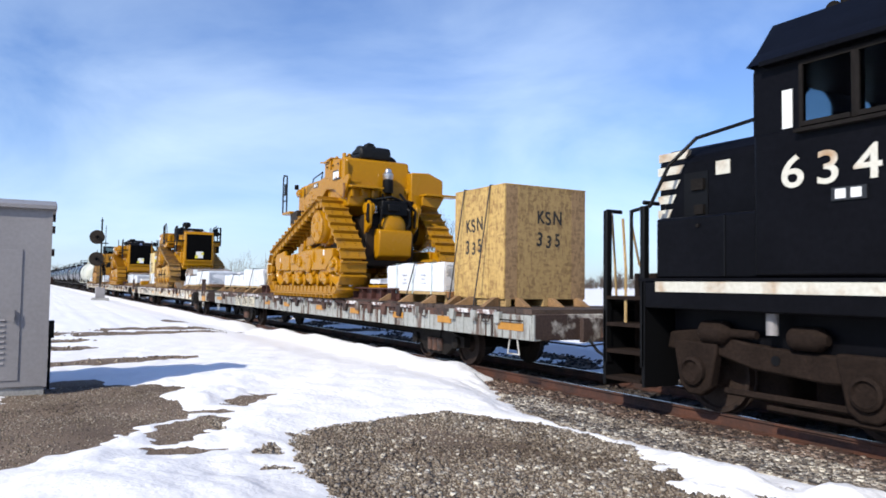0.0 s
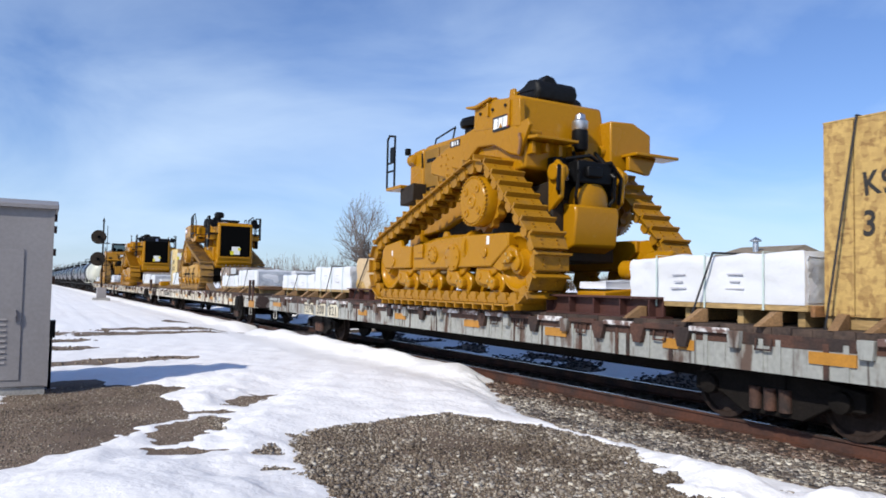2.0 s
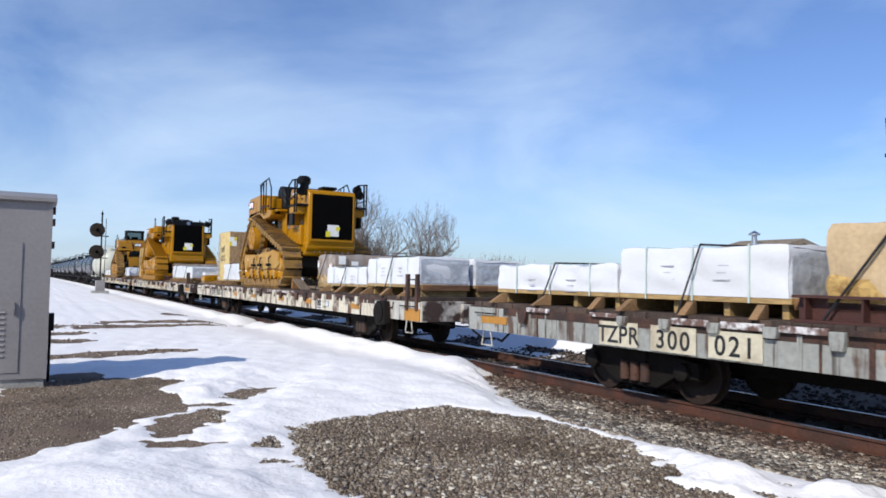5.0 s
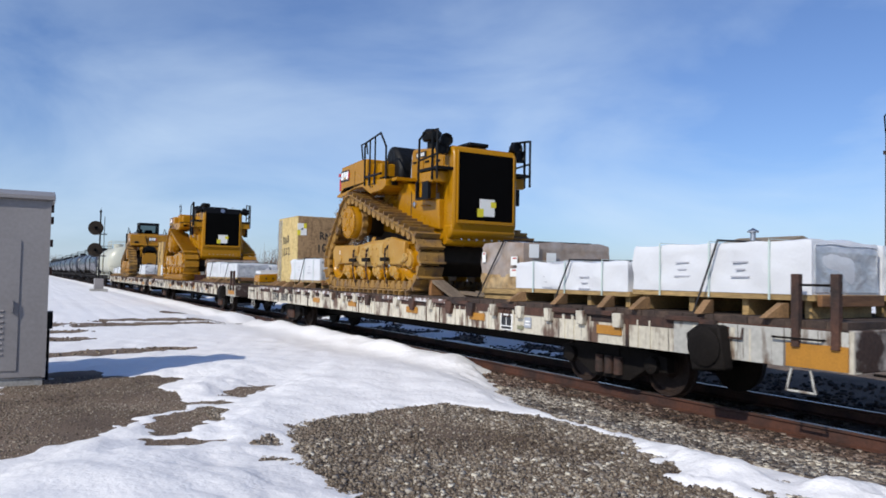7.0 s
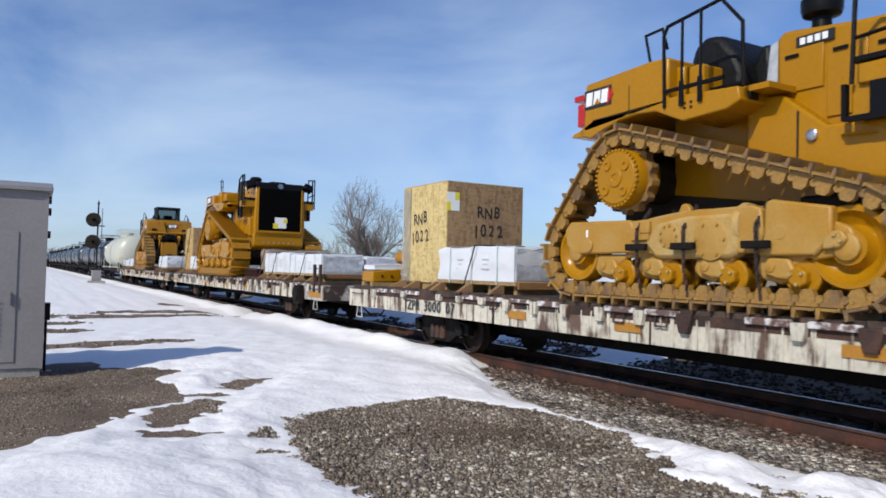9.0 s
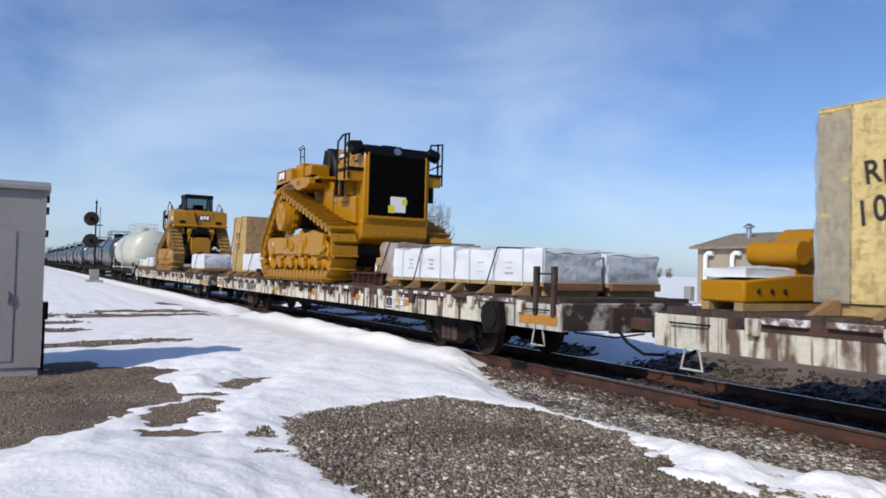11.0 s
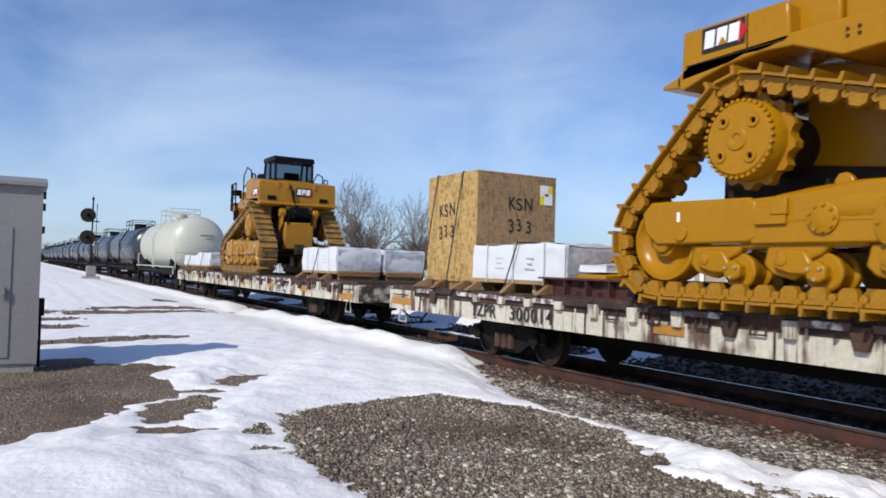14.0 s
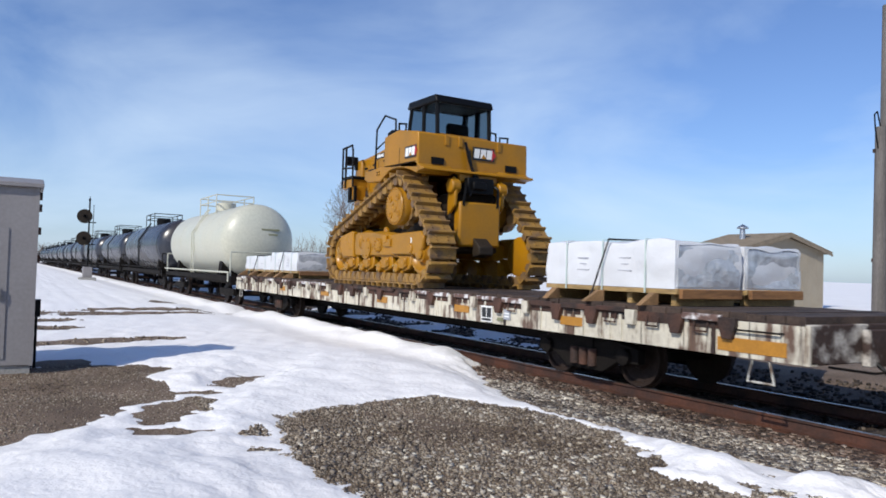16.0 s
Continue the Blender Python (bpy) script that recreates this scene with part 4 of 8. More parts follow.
            part("maker_plate", Solid().box(xo - 0.026, xo - 0.001, -0.66 - half * 0.45, -0.5 - half * 0.45, 0.78, 0.84), OLIVE, sill, "small olive plate")
            plate = part("notice_plate", Solid().box(xo - 0.026, xo - 0.001, -0.88 - half * 0.45, -0.7 - half * 0.45, 0.82, 0.99), PALE_BLUE, sill, "blue plate with white bars")
            for i in (0, 1):
                part("plate_bar", Solid().box(xo - 0.03, xo - 0.025, -0.86 - half * 0.45, -0.73 - half * 0.45, 0.86 + 0.05 * i, 0.885 + 0.05 * i), WHITE_DECAL, plate)
    for e in (-1, 1):
        part("end_sill", Solid().box(-W + 0.02, W - 0.02, min(e * half, e * (half - 0.12)), max(e * half, e * (half - 0.12)), 0.72, 1.16).box(-0.5, 0.5, min(e * (half + 0.1), e * half), max(e * (half + 0.1), e * half), 0.68, 1.1), END_SILL, car, bevel=0.015)
        coupler(car, e * (half + 0.05), e)
        freight_truck(car, e * (half - 3.95))
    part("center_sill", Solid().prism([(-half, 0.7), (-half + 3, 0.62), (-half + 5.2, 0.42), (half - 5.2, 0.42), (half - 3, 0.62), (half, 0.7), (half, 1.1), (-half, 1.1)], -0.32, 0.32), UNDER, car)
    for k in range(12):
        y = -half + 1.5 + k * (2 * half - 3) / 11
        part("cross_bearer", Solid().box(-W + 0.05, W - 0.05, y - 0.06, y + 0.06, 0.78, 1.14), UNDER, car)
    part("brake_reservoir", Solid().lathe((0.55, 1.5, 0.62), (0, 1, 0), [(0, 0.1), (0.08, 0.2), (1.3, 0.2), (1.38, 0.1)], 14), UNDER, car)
    plank = Solid().box(-W + 0.01, W - 0.01, 0.005, 0.235, 1.155, DECK).mesh("deck_plank", DECK_WOOD)
    k = 0
    while -half + 0.1 + 0.24 * (k + 1) < half:
        part("deck_plank", plank, None, car, at=pose(r.uniform(-0.012, 0.012), -half + 0.06 + 0.24 * k, r.uniform(-0.006, 0.004)))
        k += 1
    if brake_gear:
        ye = -half + 1.7
        gear = part("brake_housing", Solid().prism([(ye - 0.28, 0.6), (ye + 0.2, 0.55), (ye + 0.3, 1.0), (ye + 0.12, 1.12), (ye - 0.2, 1.12)], -W - 0.2, -W - 0.015), UNDER, car, "dark hand brake housing", bevel=0.03)
        part("brake_wheel", Solid().lathe((-W - 0.2, ye, 0.86), (-1, 0, 0), [(0, 0.23), (0.03, 0.24), (0.05, 0.2), (0.05, 0.05)], 18), UNDER, gear)
        for dy in (0.17, 0.62):
            part("end_stake", Solid().box(-W - 0.06, -W + 0.02, -half + dy - 0.045, -half + dy + 0.045, 0.95, 1.74), RUST, car, bevel=0.006)
        part("stake_bar", Solid().tube([(-W - 0.02, -half + 0.17, 1.62), (-W - 0.02, -half + 0.62, 1.62)], 0.014, 6), UNDER, car)
    return car


def plates_for(y0, y1, first, step, front):
    out = [(y0 + 0.62, *front)] + [(y, 0.5, 0.13, 0.945) for y in np.arange(first, y1 - 1.2, step)] + [(y1 - 0.62, *front)]
    return out


flat_car(9.7, 32.75, GREY_SIDE, "grey weathered flat car with rust-streaked side sills", [(10.35, 0.75, 0.13, 0.93)] + [(y, 0.52, 0.13, 0.945) for y in (12.64, 14.7, 17.2, 19.7, 22.7, 24.8)] + [(31.9, 0.8, 0.13, 0.93)], 1,
         ("", 0.34, (("TZPR", 28.75), ("300", 27.75), ("021", 26.8)), 2), False, False)
flat_car(34.65, 57.45, WHITE_SIDE, "white flat car with heavy rust streaks and end stakes", [(35.05, 0.7, 0.26, 0.86)] + [(y, 0.5, 0.13, 0.92) for y in (38.2, 41.7, 44.3, 47.6, 50.2)], 2,
         ("", 0.3, (("TZPR 3000 07", 53.3),), 0))
flat_car(59.37, 81.9, WHITE_SIDE, "white flat car with rust streaks and stencilled number", [(59.95, 1.0, 0.16, 0.88)] + [(y, 0.5, 0.13, 0.92) for y in (64.7, 67.3, 70.4, 73.8)] + [(81.3, 0.9, 0.14, 0.9)], 3,
         ("", 0.33, (("TZPR", 78.1), ("300014", 76.72)), 0))
flat_car(83.69, 106.4, WHITE_SIDE, "white flat car with rust streaks and orange plates", [(84.4, 0.9, 0.16, 0.86)] + [(y, 0.5, 0.13, 0.92) for y in (87.5, 90.6, 94.0, 97.5, 101.0)], 4,
         None, False)


# ---- loads ----
def strap_line(parent, points, w=0.02):
    return part("strap", Solid().tube(points, w, 5), STRAP, parent)


def chocks(parent, xs, ys, z, length=0.42):
    """Timber wedges nailed round a load's foot."""
    for x, y in zip(xs, ys):
        part("chock", Solid().prism([(0, 0), (length, 0), (length * 0.25, 0.17), (0, 0.17)], -0.05, 0.05), CHOCK_WOOD, parent, at=pose(x, y, z, 0, 0, random.choice((90, 78, 104)) if x < 0 else -90), bevel=0.006)


def board_crate(x0, x1, y0, y1, z0, z1, label, side_words, end_words, mat=OSB_WOOD, sticker=None, straps=True):
    """A tall shipping crate of strand board panels on skids."""
    ob = rolling("shipping_crate", (x0 + x1) / 2, (y0 + y1) / 2, DECK, label, "crate", "strand board crates")
    a, b, h0, h1 = (x1 - x0) / 2, (y1 - y0) / 2, z0 - DECK, z1 - DECK
    part("core", Solid().box(-a + 0.03, a - 0.03, -b + 0.03, b - 0.03, h0, h1 - 0.02), OSB_TAN, ob)
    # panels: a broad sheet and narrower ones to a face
    # the south end gets browner boards than the west face
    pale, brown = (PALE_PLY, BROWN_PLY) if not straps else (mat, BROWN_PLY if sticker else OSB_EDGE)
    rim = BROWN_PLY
    for lo, hi in ((-b, -0.42 * b - 0.006), (-0.42 * b + 0.006, 0.62 * b - 0.006), (0.62 * b + 0.006, b)):
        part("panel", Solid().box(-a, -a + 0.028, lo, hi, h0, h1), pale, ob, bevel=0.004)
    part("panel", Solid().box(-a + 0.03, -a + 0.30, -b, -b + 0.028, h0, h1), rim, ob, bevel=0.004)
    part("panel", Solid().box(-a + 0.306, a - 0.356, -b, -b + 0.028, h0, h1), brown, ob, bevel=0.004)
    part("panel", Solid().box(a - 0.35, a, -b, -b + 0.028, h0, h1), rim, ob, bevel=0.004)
    if not straps:
        part("film", wrapped_block(-a - 0.02, -a + 0.05, b * 0.62, b + 0.03, h0, h1 - 0.04, 31), FILM_PANE, ob, "loose clear plastic film")
    part("panel", Solid().box(a - 0.028, a, -b + 0.03, b, h0, h1), mat, ob)
    part("panel", Solid().box(-a + 0.03, a - 0.03, b - 0.028, b, h0, h1), mat, ob)
    part("lid", Solid().box(-a - 0.004, a + 0.004, -b - 0.004, b + 0.004, h1, h1 + 0.022), mat, ob, bevel=0.004)
    for x in (-a + 0.1, 0, a - 0.1):
        part("skid", Solid().box(x - 0.06, x + 0.06, -b, b, 0.0, h0), PINE, ob, bevel=0.006)
    rows = len(side_words)
    for k, w in enumerate(side_words):
        written(w, 0.34, INK, ob, on_side(-a - 0.004, 0.18 * b, h1 - 0.75 - 0.42 * k) @ pose(0, 0, 0, 0, 0, 4), "black marker writing")
    for k, w in enumerate(end_words):
        written(w, 0.33, INK, ob, on_end(0.06, -b - 0.004, h1 - 0.62 - 0.42 * k), "black marker writing")
    if straps:
        for dy in (-0.42 * b, 0.62 * b):
            strap_line(ob, [(-a - 0.22, dy + 0.22, -0.12), (-a - 0.02, dy - 0.05, h1 + 0.03), (a + 0.02, dy - 0.05, h1 + 0.03), (a + 0.2, dy, -0.1)], 0.014)
    chocks(ob, [-a - 0.02, -a - 0.02, -a - 0.02], [-b + 0.2, 0.1, b - 0.25], 0.0)
    for x in (-a * 0.7, a * 0.1, a * 0.75):
        part("chock", Solid().prism([(0, 0), (0.4, 0), (0.1, 0.16), (0, 0.16)], -0.05, 0.05), CHOCK_WOOD, ob, at=pose(x, -b - 0.004, 0, 0, 0, 180), bevel=0.006)
    if sticker:
        sx_, sz_ = sticker
        st = part("label_sheet", Solid().box(sx_ - 0.16, sx_ + 0.16, -b - 0.008, -b - 0.003, sz_ - 0.2, sz_ + 0.2), LIME, ob, "yellow and white shipping label")
        part("label_paper", Solid().box(sx_ - 0.16, sx_ + 0.05, -b - 0.012, -b - 0.008, sz_ - 0.02, sz_ + 0.2).box(sx_ - 0.05, sx_ + 0.16, -b - 0.012, -b - 0.008, sz_ - 0.2, sz_ + 0.03), PAPER, st)
    return ob


def wrapped_block(x0, x1, y0, y1, z0, z1, seed):
    """A box under loose film: a fine grid pushed in and out, with slack edges."""
    r = Waves(seed, 3.2)
    r2 = Waves(seed + 50, 9.0)
    s = Solid()
    nx, ny, nz = 14, 34, 11

    def put(u, v, w):
        x, y, z = x0 + (x1 - x0) * u, y0 + (y1 - y0) * v, z0 + (z1 - z0) * w
        k = 0.015 * r(y * 1.3 + x, z * 2.2) + 0.006 * r2(y + x + z * 0.6, z * 1.6 - y * 0.5)
        kt = 0.02 * r(x * 2, y * 1.2) + 0.009 * r2(x, y)
        if u in (0, 1):
            x += (k if u else -k) * (1 - abs(2 * w - 1) ** 4)
        if v in (0, 1):
            y += (k if v else -k) * (1 - abs(2 * w - 1) ** 4)
        if w == 1:
            z += kt
        soft = 0.022
        if w == 1 and u in (0, 1):
            x += soft if u == 0 else -soft
        if w == 1 and v in (0, 1):
            y += soft if v == 0 else -soft
        return (x, y, z)

    def grid(n, m, fn, flip):
        vs = [fn(i / n, j / m) for j in range(m + 1) for i in range(n + 1)]
        fs = [(j * (n + 1) + i, j * (n + 1) + i + 1, (j + 1) * (n + 1) + i + 1, (j + 1) * (n + 1) + i) for j in range(m) for i in range(n)]
        s.add(vs, [f[::-1] for f in fs] if flip else fs)

    grid(ny, nz, lambda a, b: put(0, a, b), True)
    grid(ny, nz, lambda a, b: put(1, a, b), False)
    grid(nx, nz, lambda a, b: put(a, 0, b), False)
    grid(nx, nz, lambda a, b: put(a, 1, b), True)
    grid(nx, ny, lambda a, b: put(a, b, 1), False)
    return s


def wrapped_pack(x0, x1, y0, y1, z0, z1, seed, clear_end=True, strap=True, prints=True):
    """A long white-wrapped pack on timber bearers, its end under clear film."""
    ob = rolling("wrapped_pack", (x0 + x1) / 2, (y0 + y1) / 2, DECK, "white shrink-wrapped cargo pack on timber bearers", "cargo pack", "wrapped packs on the flat cars")
    a, b, h0, h1 = (x1 - x0) / 2, (y1 - y0) / 2, z0 - DECK, z1 - DECK
    part("wrapping", wrapped_block(-a, a, -b, b, h0 + 0.07, h1, seed), WRAP, ob)
    part("pallet", Solid().box(-a + 0.01, a - 0.01, -b - 0.03, b + 0.03, h0, h0 + 0.075), PINE, ob, bevel=0.006)
    for k in range(4):
        y = -b + 0.12 + k * (2 * b - 0.24) / 3
        part("bearer", Solid().box(-a + 0.12, a - 0.02, y - 0.045, y + 0.045, 0.0, h0), PINE, ob, bevel=0.006)
    if clear_end:
        part("clear_film", wrapped_block(-a + 0.05, a - 0.05, -b - 0.012, -b + 0.06, h0 + 0.1, h1 - 0.05, seed + 7), CLEAR, ob, "clear film over grey parts")
        part("end_board", Solid().box(-a + 0.05, a - 0.05, -b - 0.09, -b - 0.032, h0 - 0.06, h0 + 0.07), BROWN_TIMBER, ob, "brown stained timber end board", bevel=0.008)
    for y in (-b * 0.62, 0.02, b * 0.62):
        part("band", Solid().box(-a - 0.026, -a - 0.02, y - 0.012, y + 0.012, h0, h1 + 0.012).box(-a - 0.02, a + 0.02, y - 0.012, y + 0.012, h1 + 0.02, h1 + 0.026), BAND, ob)
    if prints:
        for y in (-b * 0.32, b * 0.34):
            for i, w in enumerate((0.22, 0.14, 0.26)):
                part("print", Solid().box(-a - 0.018, -a - 0.004, y - w / 2, y + w / 2, h1 - 0.25 - 0.09 * i, h1 - 0.235 - 0.09 * i), PRINT, ob, "faint grey printing")
    if strap:
        y = -0.1 * b
        strap_line(ob, [(-a - 0.16, y + 0.32, -0.1), (-a - 0.05, y, h1 + 0.03), (a + 0.02, y, h1 + 0.05)], 0.014)
    chocks(ob, [-a - 0.02] * 3, [-b + 0.3, 0.0, b - 0.3], 0.0, 0.34)
    return ob


def film_crate(x0, x1, y0, y1, z0, z1, mat, label, name="film_wrapped_crate", papers=()):
    ob = rolling(name, (x0 + x1) / 2, (y0 + y1) / 2, DECK, label, "crate")
    a, b, h0, h1 = (x1 - x0) / 2, (y1 - y0) / 2, z0 - DECK, z1 - DECK
    part("wrapping", wrapped_block(-a, a, -b, b, h0 + 0.04, h1, int(y0 * 10) % 97), mat, ob)
    part("pallet", Solid().box(-a, a, -b, b, h0 - 0.06, h0 + 0.04), PINE, ob, bevel=0.006)
    if papers or name == "carton_crate":
        low = h0 + 0.36 * (h1 - h0)
        part("lower_wrapping", wrapped_block(-a - 0.012, a + 0.012, -b - 0.012, b + 0.012, h0 + 0.045, low, 53), FILM_BROWN if papers else OSB_WOOD, ob, "brown timber parts seen through film")
        for y, z, w, t in () if not papers else ((-b + 0.22, 0.28, 0.2, 0.16), (-b + 0.24, 0.5, 0.2, 0.15), (b - 0.12, 0.18, 0.12, 0.2)):
            pp = part("paper", Solid().box(-a - 0.05, -a - 0.043, y - w / 2, y + w / 2, h1 - z - t, h1 - z), PAPER, ob, "white delivery papers")
            part("red_mark", Solid().box(-a - 0.054, -a - 0.05, y - w * 0.4, y + w * 0.2, h1 - z - 0.045, h1 - z - 0.02), RED, pp)
    for x in (-a + 0.1, a - 0.1):
        part("skid", Solid().box(x - 0.05, x + 0.05, -b, b, 0.0, h0 - 0.06), PINE, ob)
    for k, (u, w) in enumerate(papers):
        part("paper", Solid().box(-a + u, -a + u + 0.22, -b - 0.045, -b - 0.038, h1 - w - 0.25, h1 - w), PAPER, ob, "white delivery papers")
    strap_line(ob, [(-a - 0.1, b + 0.1, -0.1), (-a - 0.03, -0.1, h1 + 0.03), (a + 0.02, -0.1, h1 + 0.04)], 0.016)
    return ob


def steel_beam(x, y0, y1, label="brown steel blocking beam bolted to the deck"):
    ob = rolling("blocking_beam", x, (y0 + y1) / 2, DECK, label, "beam", "blocking beams on the decks")
    b = (y1 - y0) / 2
    for z0, z1, w in ((0.0, 0.03, 0.16), (0.03, 0.27, 0.02), (0.27, 0.3, 0.16)):
        part("flange" if w > 0.1 else "web", Solid().box(-w, w, -b, b, z0, z1), BROWN_BEAM, ob)
    for k in range(5):
        y = -b + 0.15 + k * (2 * b - 0.3) / 4
        part("stiffener", Solid().box(-0.15, 0.15, y - 0.01, y + 0.01, 0.03, 0.27), BROWN_BEAM, ob)
    return ob


def yellow_bracket(x, y, label="loose yellow machine bracket lying on timber"):
    ob = rolling("machine_bracket", x, y, DECK, label, "machine part")
    base = part("plate", Solid().prism([(-0.95, 0.1), (0.75, 0.1), (0.75, 0.44), (0.2, 0.46), (-0.95, 0.36)], -0.32, 0.32, "y"), YELLOW, ob, bevel=0.03)
    part("upright", Solid().prism([(0.32, 0.3), (0.75, 0.2), (0.75, 1.02), (0.6, 1.06), (0.26, 0.84), (0.08, 0.46)], -0.26, 0.26, "y"), YELLOW, base, bevel=0.04)
    part("lug", Solid().cyl((0.12, -0.36, 0.72), (0.12, 0.36, 0.72), 0.16, seg=20), YELLOW, base, bevel=0.012)
    for u in (-0.7, -0.45, -0.2):
        part("bolt", Solid().cyl((u, -0.34, 0.24), (u, -0.31, 0.24), 0.03, seg=8), CHAIN_DARK, base)
    part("film", wrapped_block(-0.9, 0.02, -0.3, 0.3, 0.40, 0.52, 77), WRAP, ob, "white plastic film laid over it")
    for yy in (-0.4, 0.4):
        part("bearer", Solid().box(-0.95, 0.75, yy * 0.6 - 0.06, yy * 0.6 + 0.06, 0.0, 0.1), PINE, ob)


def both_sides(y0, y1, z0, z1, seed, **k):
    wrapped_pack(7.6, 8.93, y0, y1, z0, z1, seed, **k)
    wrapped_pack(9.06, 10.38, y0 + 0.02, y1, z0, z1 - 0.03, seed + 3, **k)


board_crate(7.78, 9.74, 11.19, 13.0, 1.38, 3.54, "tall strand board crate with black handwriting, strapped down", ("KSN", "335"), ("KSN", "335"))
both_sides(13.12, 15.82, 1.42, 2.09, 21)
film_crate(7.6, 9.6, 24.45, 25.8, 1.42, 2.32, CARTON, "tan carton crate wrapped in clear film", "carton_crate")
both_sides(26.28, 28.98, 1.42, 2.12, 25)
both_sides(29.05, 32.15, 1.42, 1.91, 27)
steel_beam(7.62, 23.3, 26.15), steel_beam(9.95, 23.3, 26.15)
steel_beam(7.62, 15.2, 17.75), steel_beam(9.95, 15.2, 17.75)
yellow_bracket(8.6, 16.75)

both_sides(35.27, 37.99, 1.44, 2.13, 31)
both_sides(38.1, 40.85, 1.4, 1.92, 33, clear_end=False)
film_crate(7.9, 10.0, 41.05, 42.4, 1.4, 2.32, GREYWRAP, "grey film-wrapped crate with delivery papers", papers=((0.1, 0.05), (0.5, 0.2)))
wrapped_pack(7.6, 8.7, 50.67, 53.38, 1.4, 2.12, 35)
board_crate(7.85, 9.85, 53.5, 55.5, 1.38, 3.56, "tan strand board crate with black handwriting", ("RNB", "1022"), ("RNB", "1022"), OSB_TAN, (-0.85, 1.9), False)
yellow_bracket(8.3, 56.4)

both_sides(63.07, 65.79, 1.4, 2.11, 41, clear_end=False)
both_sides(60.2, 62.98, 1.4, 2.05, 43)
film_crate(7.75, 10.1, 65.87, 66.8, 1.4, 2.27, GREYWRAP, "brown-grey film-wrapped crate beside white packs")
film_crate(8.1, 9.6, 66.98, 67.8, 1.4, 1.95, OSB_WOOD, "low strand board box with a paper label", "low_box", ((0.15, 0.12),))
both_sides(76.2, 78.9, 1.4, 2.09, 45)
board_crate(7.7, 9.65, 78.97, 80.87, 1.38, 3.55, "tall strand board crate with black writing and yellow label", ("KSN", "333"), ("KSN", "333"), OSB_WOOD, (0.72, 1.95))
steel_beam(7.62, 74.4, 76.7), steel_beam(9.95, 74.4, 76.7), steel_beam(7.62, 66.4, 68.0)
yellow_bracket(8.55, 75.6)

both_sides(85.76, 88.43, 1.4, 2.13, 51)
both_sides(100.5, 103.08, 1.4, 2.05, 53)
both_sides(103.15, 106.1, 1.4, 1.92, 55)


def loose_timber(x, y, turn, rise, label):
    """Short grey plank left lying on the deck, one end propped on a block."""
    ob = rolling("loose_plank", x, y, DECK, label, "plank", "loose planks on the deck")
    part("block", Solid().box(-0.16, 0.16, 0.3, 0.42, 0.0, rise), BROWN_TIMBER, ob, bevel=0.008)
    tilt = math.degrees(math.atan2(rise, 0.95))
    part("board", Solid().box(-0.15, 0.15, -0.6, 0.6, 0.0, 0.06), OLD_PLANK, ob, bevel=0.006, at=pose(0, -0.05, rise * 0.42, 0, 0, 0) @ pose(0, 0, 0, tilt, 0, turn))
    return ob


loose_timber(7.72, 43.55, 0, 0.34, "weathered grey plank propped on a block before the bulldozer")
loose_timber(8.15, 42.95, 8, 0.05, "weathered grey plank lying on the deck boards")
loose_timber(8.6, 43.05, -6, 0.05, "weathered grey plank lying on the deck boards")


# ---- crawler tractors ----
def hull_path(circles, n=140):
    """The belt round three wheels (y, z, r), as evenly spaced points with headings."""
    pts = []
    for y, z, r in circles:
        for k in range(180):
            a = 2 * math.pi * k / 180
            pts.append((y + r * math.cos(a), z + r * math.sin(a)))
    pts = sorted(set(pts))

    def half(seq):
        out = []
        for p in seq:
            while len(out) > 1 and (out[-1][0] - out[-2][0]) * (p[1] - out[-2][1]) - (out[-1][1] - out[-2][1]) * (p[0] - out[-2][0]) <= 0:
                out.pop()
            out.append(p)
        return out[:-1]

    loop = half(pts) + half(pts[::-1])
    return loop


def along(loop, count):
    lens = [math.dist(loop[i], loop[(i + 1) % len(loop)]) for i in range(len(loop))]
    total = sum(lens)
    out, i, acc = [], 0, 0.0
    for k in range(count):
        want = total * k / count
        while acc + lens[i] < want:
            acc += lens[i]
            i += 1
        a, b = loop[i], loop[(i + 1) % len(loop)]
        f = (want - acc) / lens[i]
        out.append((a[0] + (b[0] - a[0]) * f, a[1] + (b[1] - a[1]) * f, math.atan2(b[1] - a[1], b[0] - a[0])))
    return out, total / count


def badge(parent, x, y, z, size, across, side=-1):
    """Plain maker's badge: dark plate, white bars, a small yellow wedge."""
    s = Solid().box(-size, size, -0.004, 0.0, -size * 0.5, size * 0.5)
    base = on_side(x, y, z) if across == "side" else on_end(x, y, z)
    if across == "side" and side > 0:
        base = pose(x, y, z, 90, 0, 90)
    flip = base @ pose(0, 0, 0, -90, 0, 0)
    b = part("badge", s, BLACK_DECAL, parent, "dark badge with white bars", at=flip)
    for k in (-0.62, -0.04, 0.52):
        part("bar", Solid().prism([((k - 0.27) * size, -size * 0.34), ((k + 0.2) * size, -size * 0.34), ((k + 0.27) * size, size * 0.36), ((k - 0.2) * size, size * 0.36)], -0.009, -0.004, "y"), WHITE_DECAL, b)
    part("wedge", Solid().prism([(-0.22 * size, -0.34 * size), (0.22 * size, -0.34 * size), (0, -0.02 * size)], -0.013, -0.009, "y"), YELLOW, b)
    part("flash", Solid().prism([(0.72 * size, -0.5 * size), (size * 1.15, 0.0), (0.72 * size, 0.5 * size)], -0.006, 0.0, "y"), RED, b)
    return b


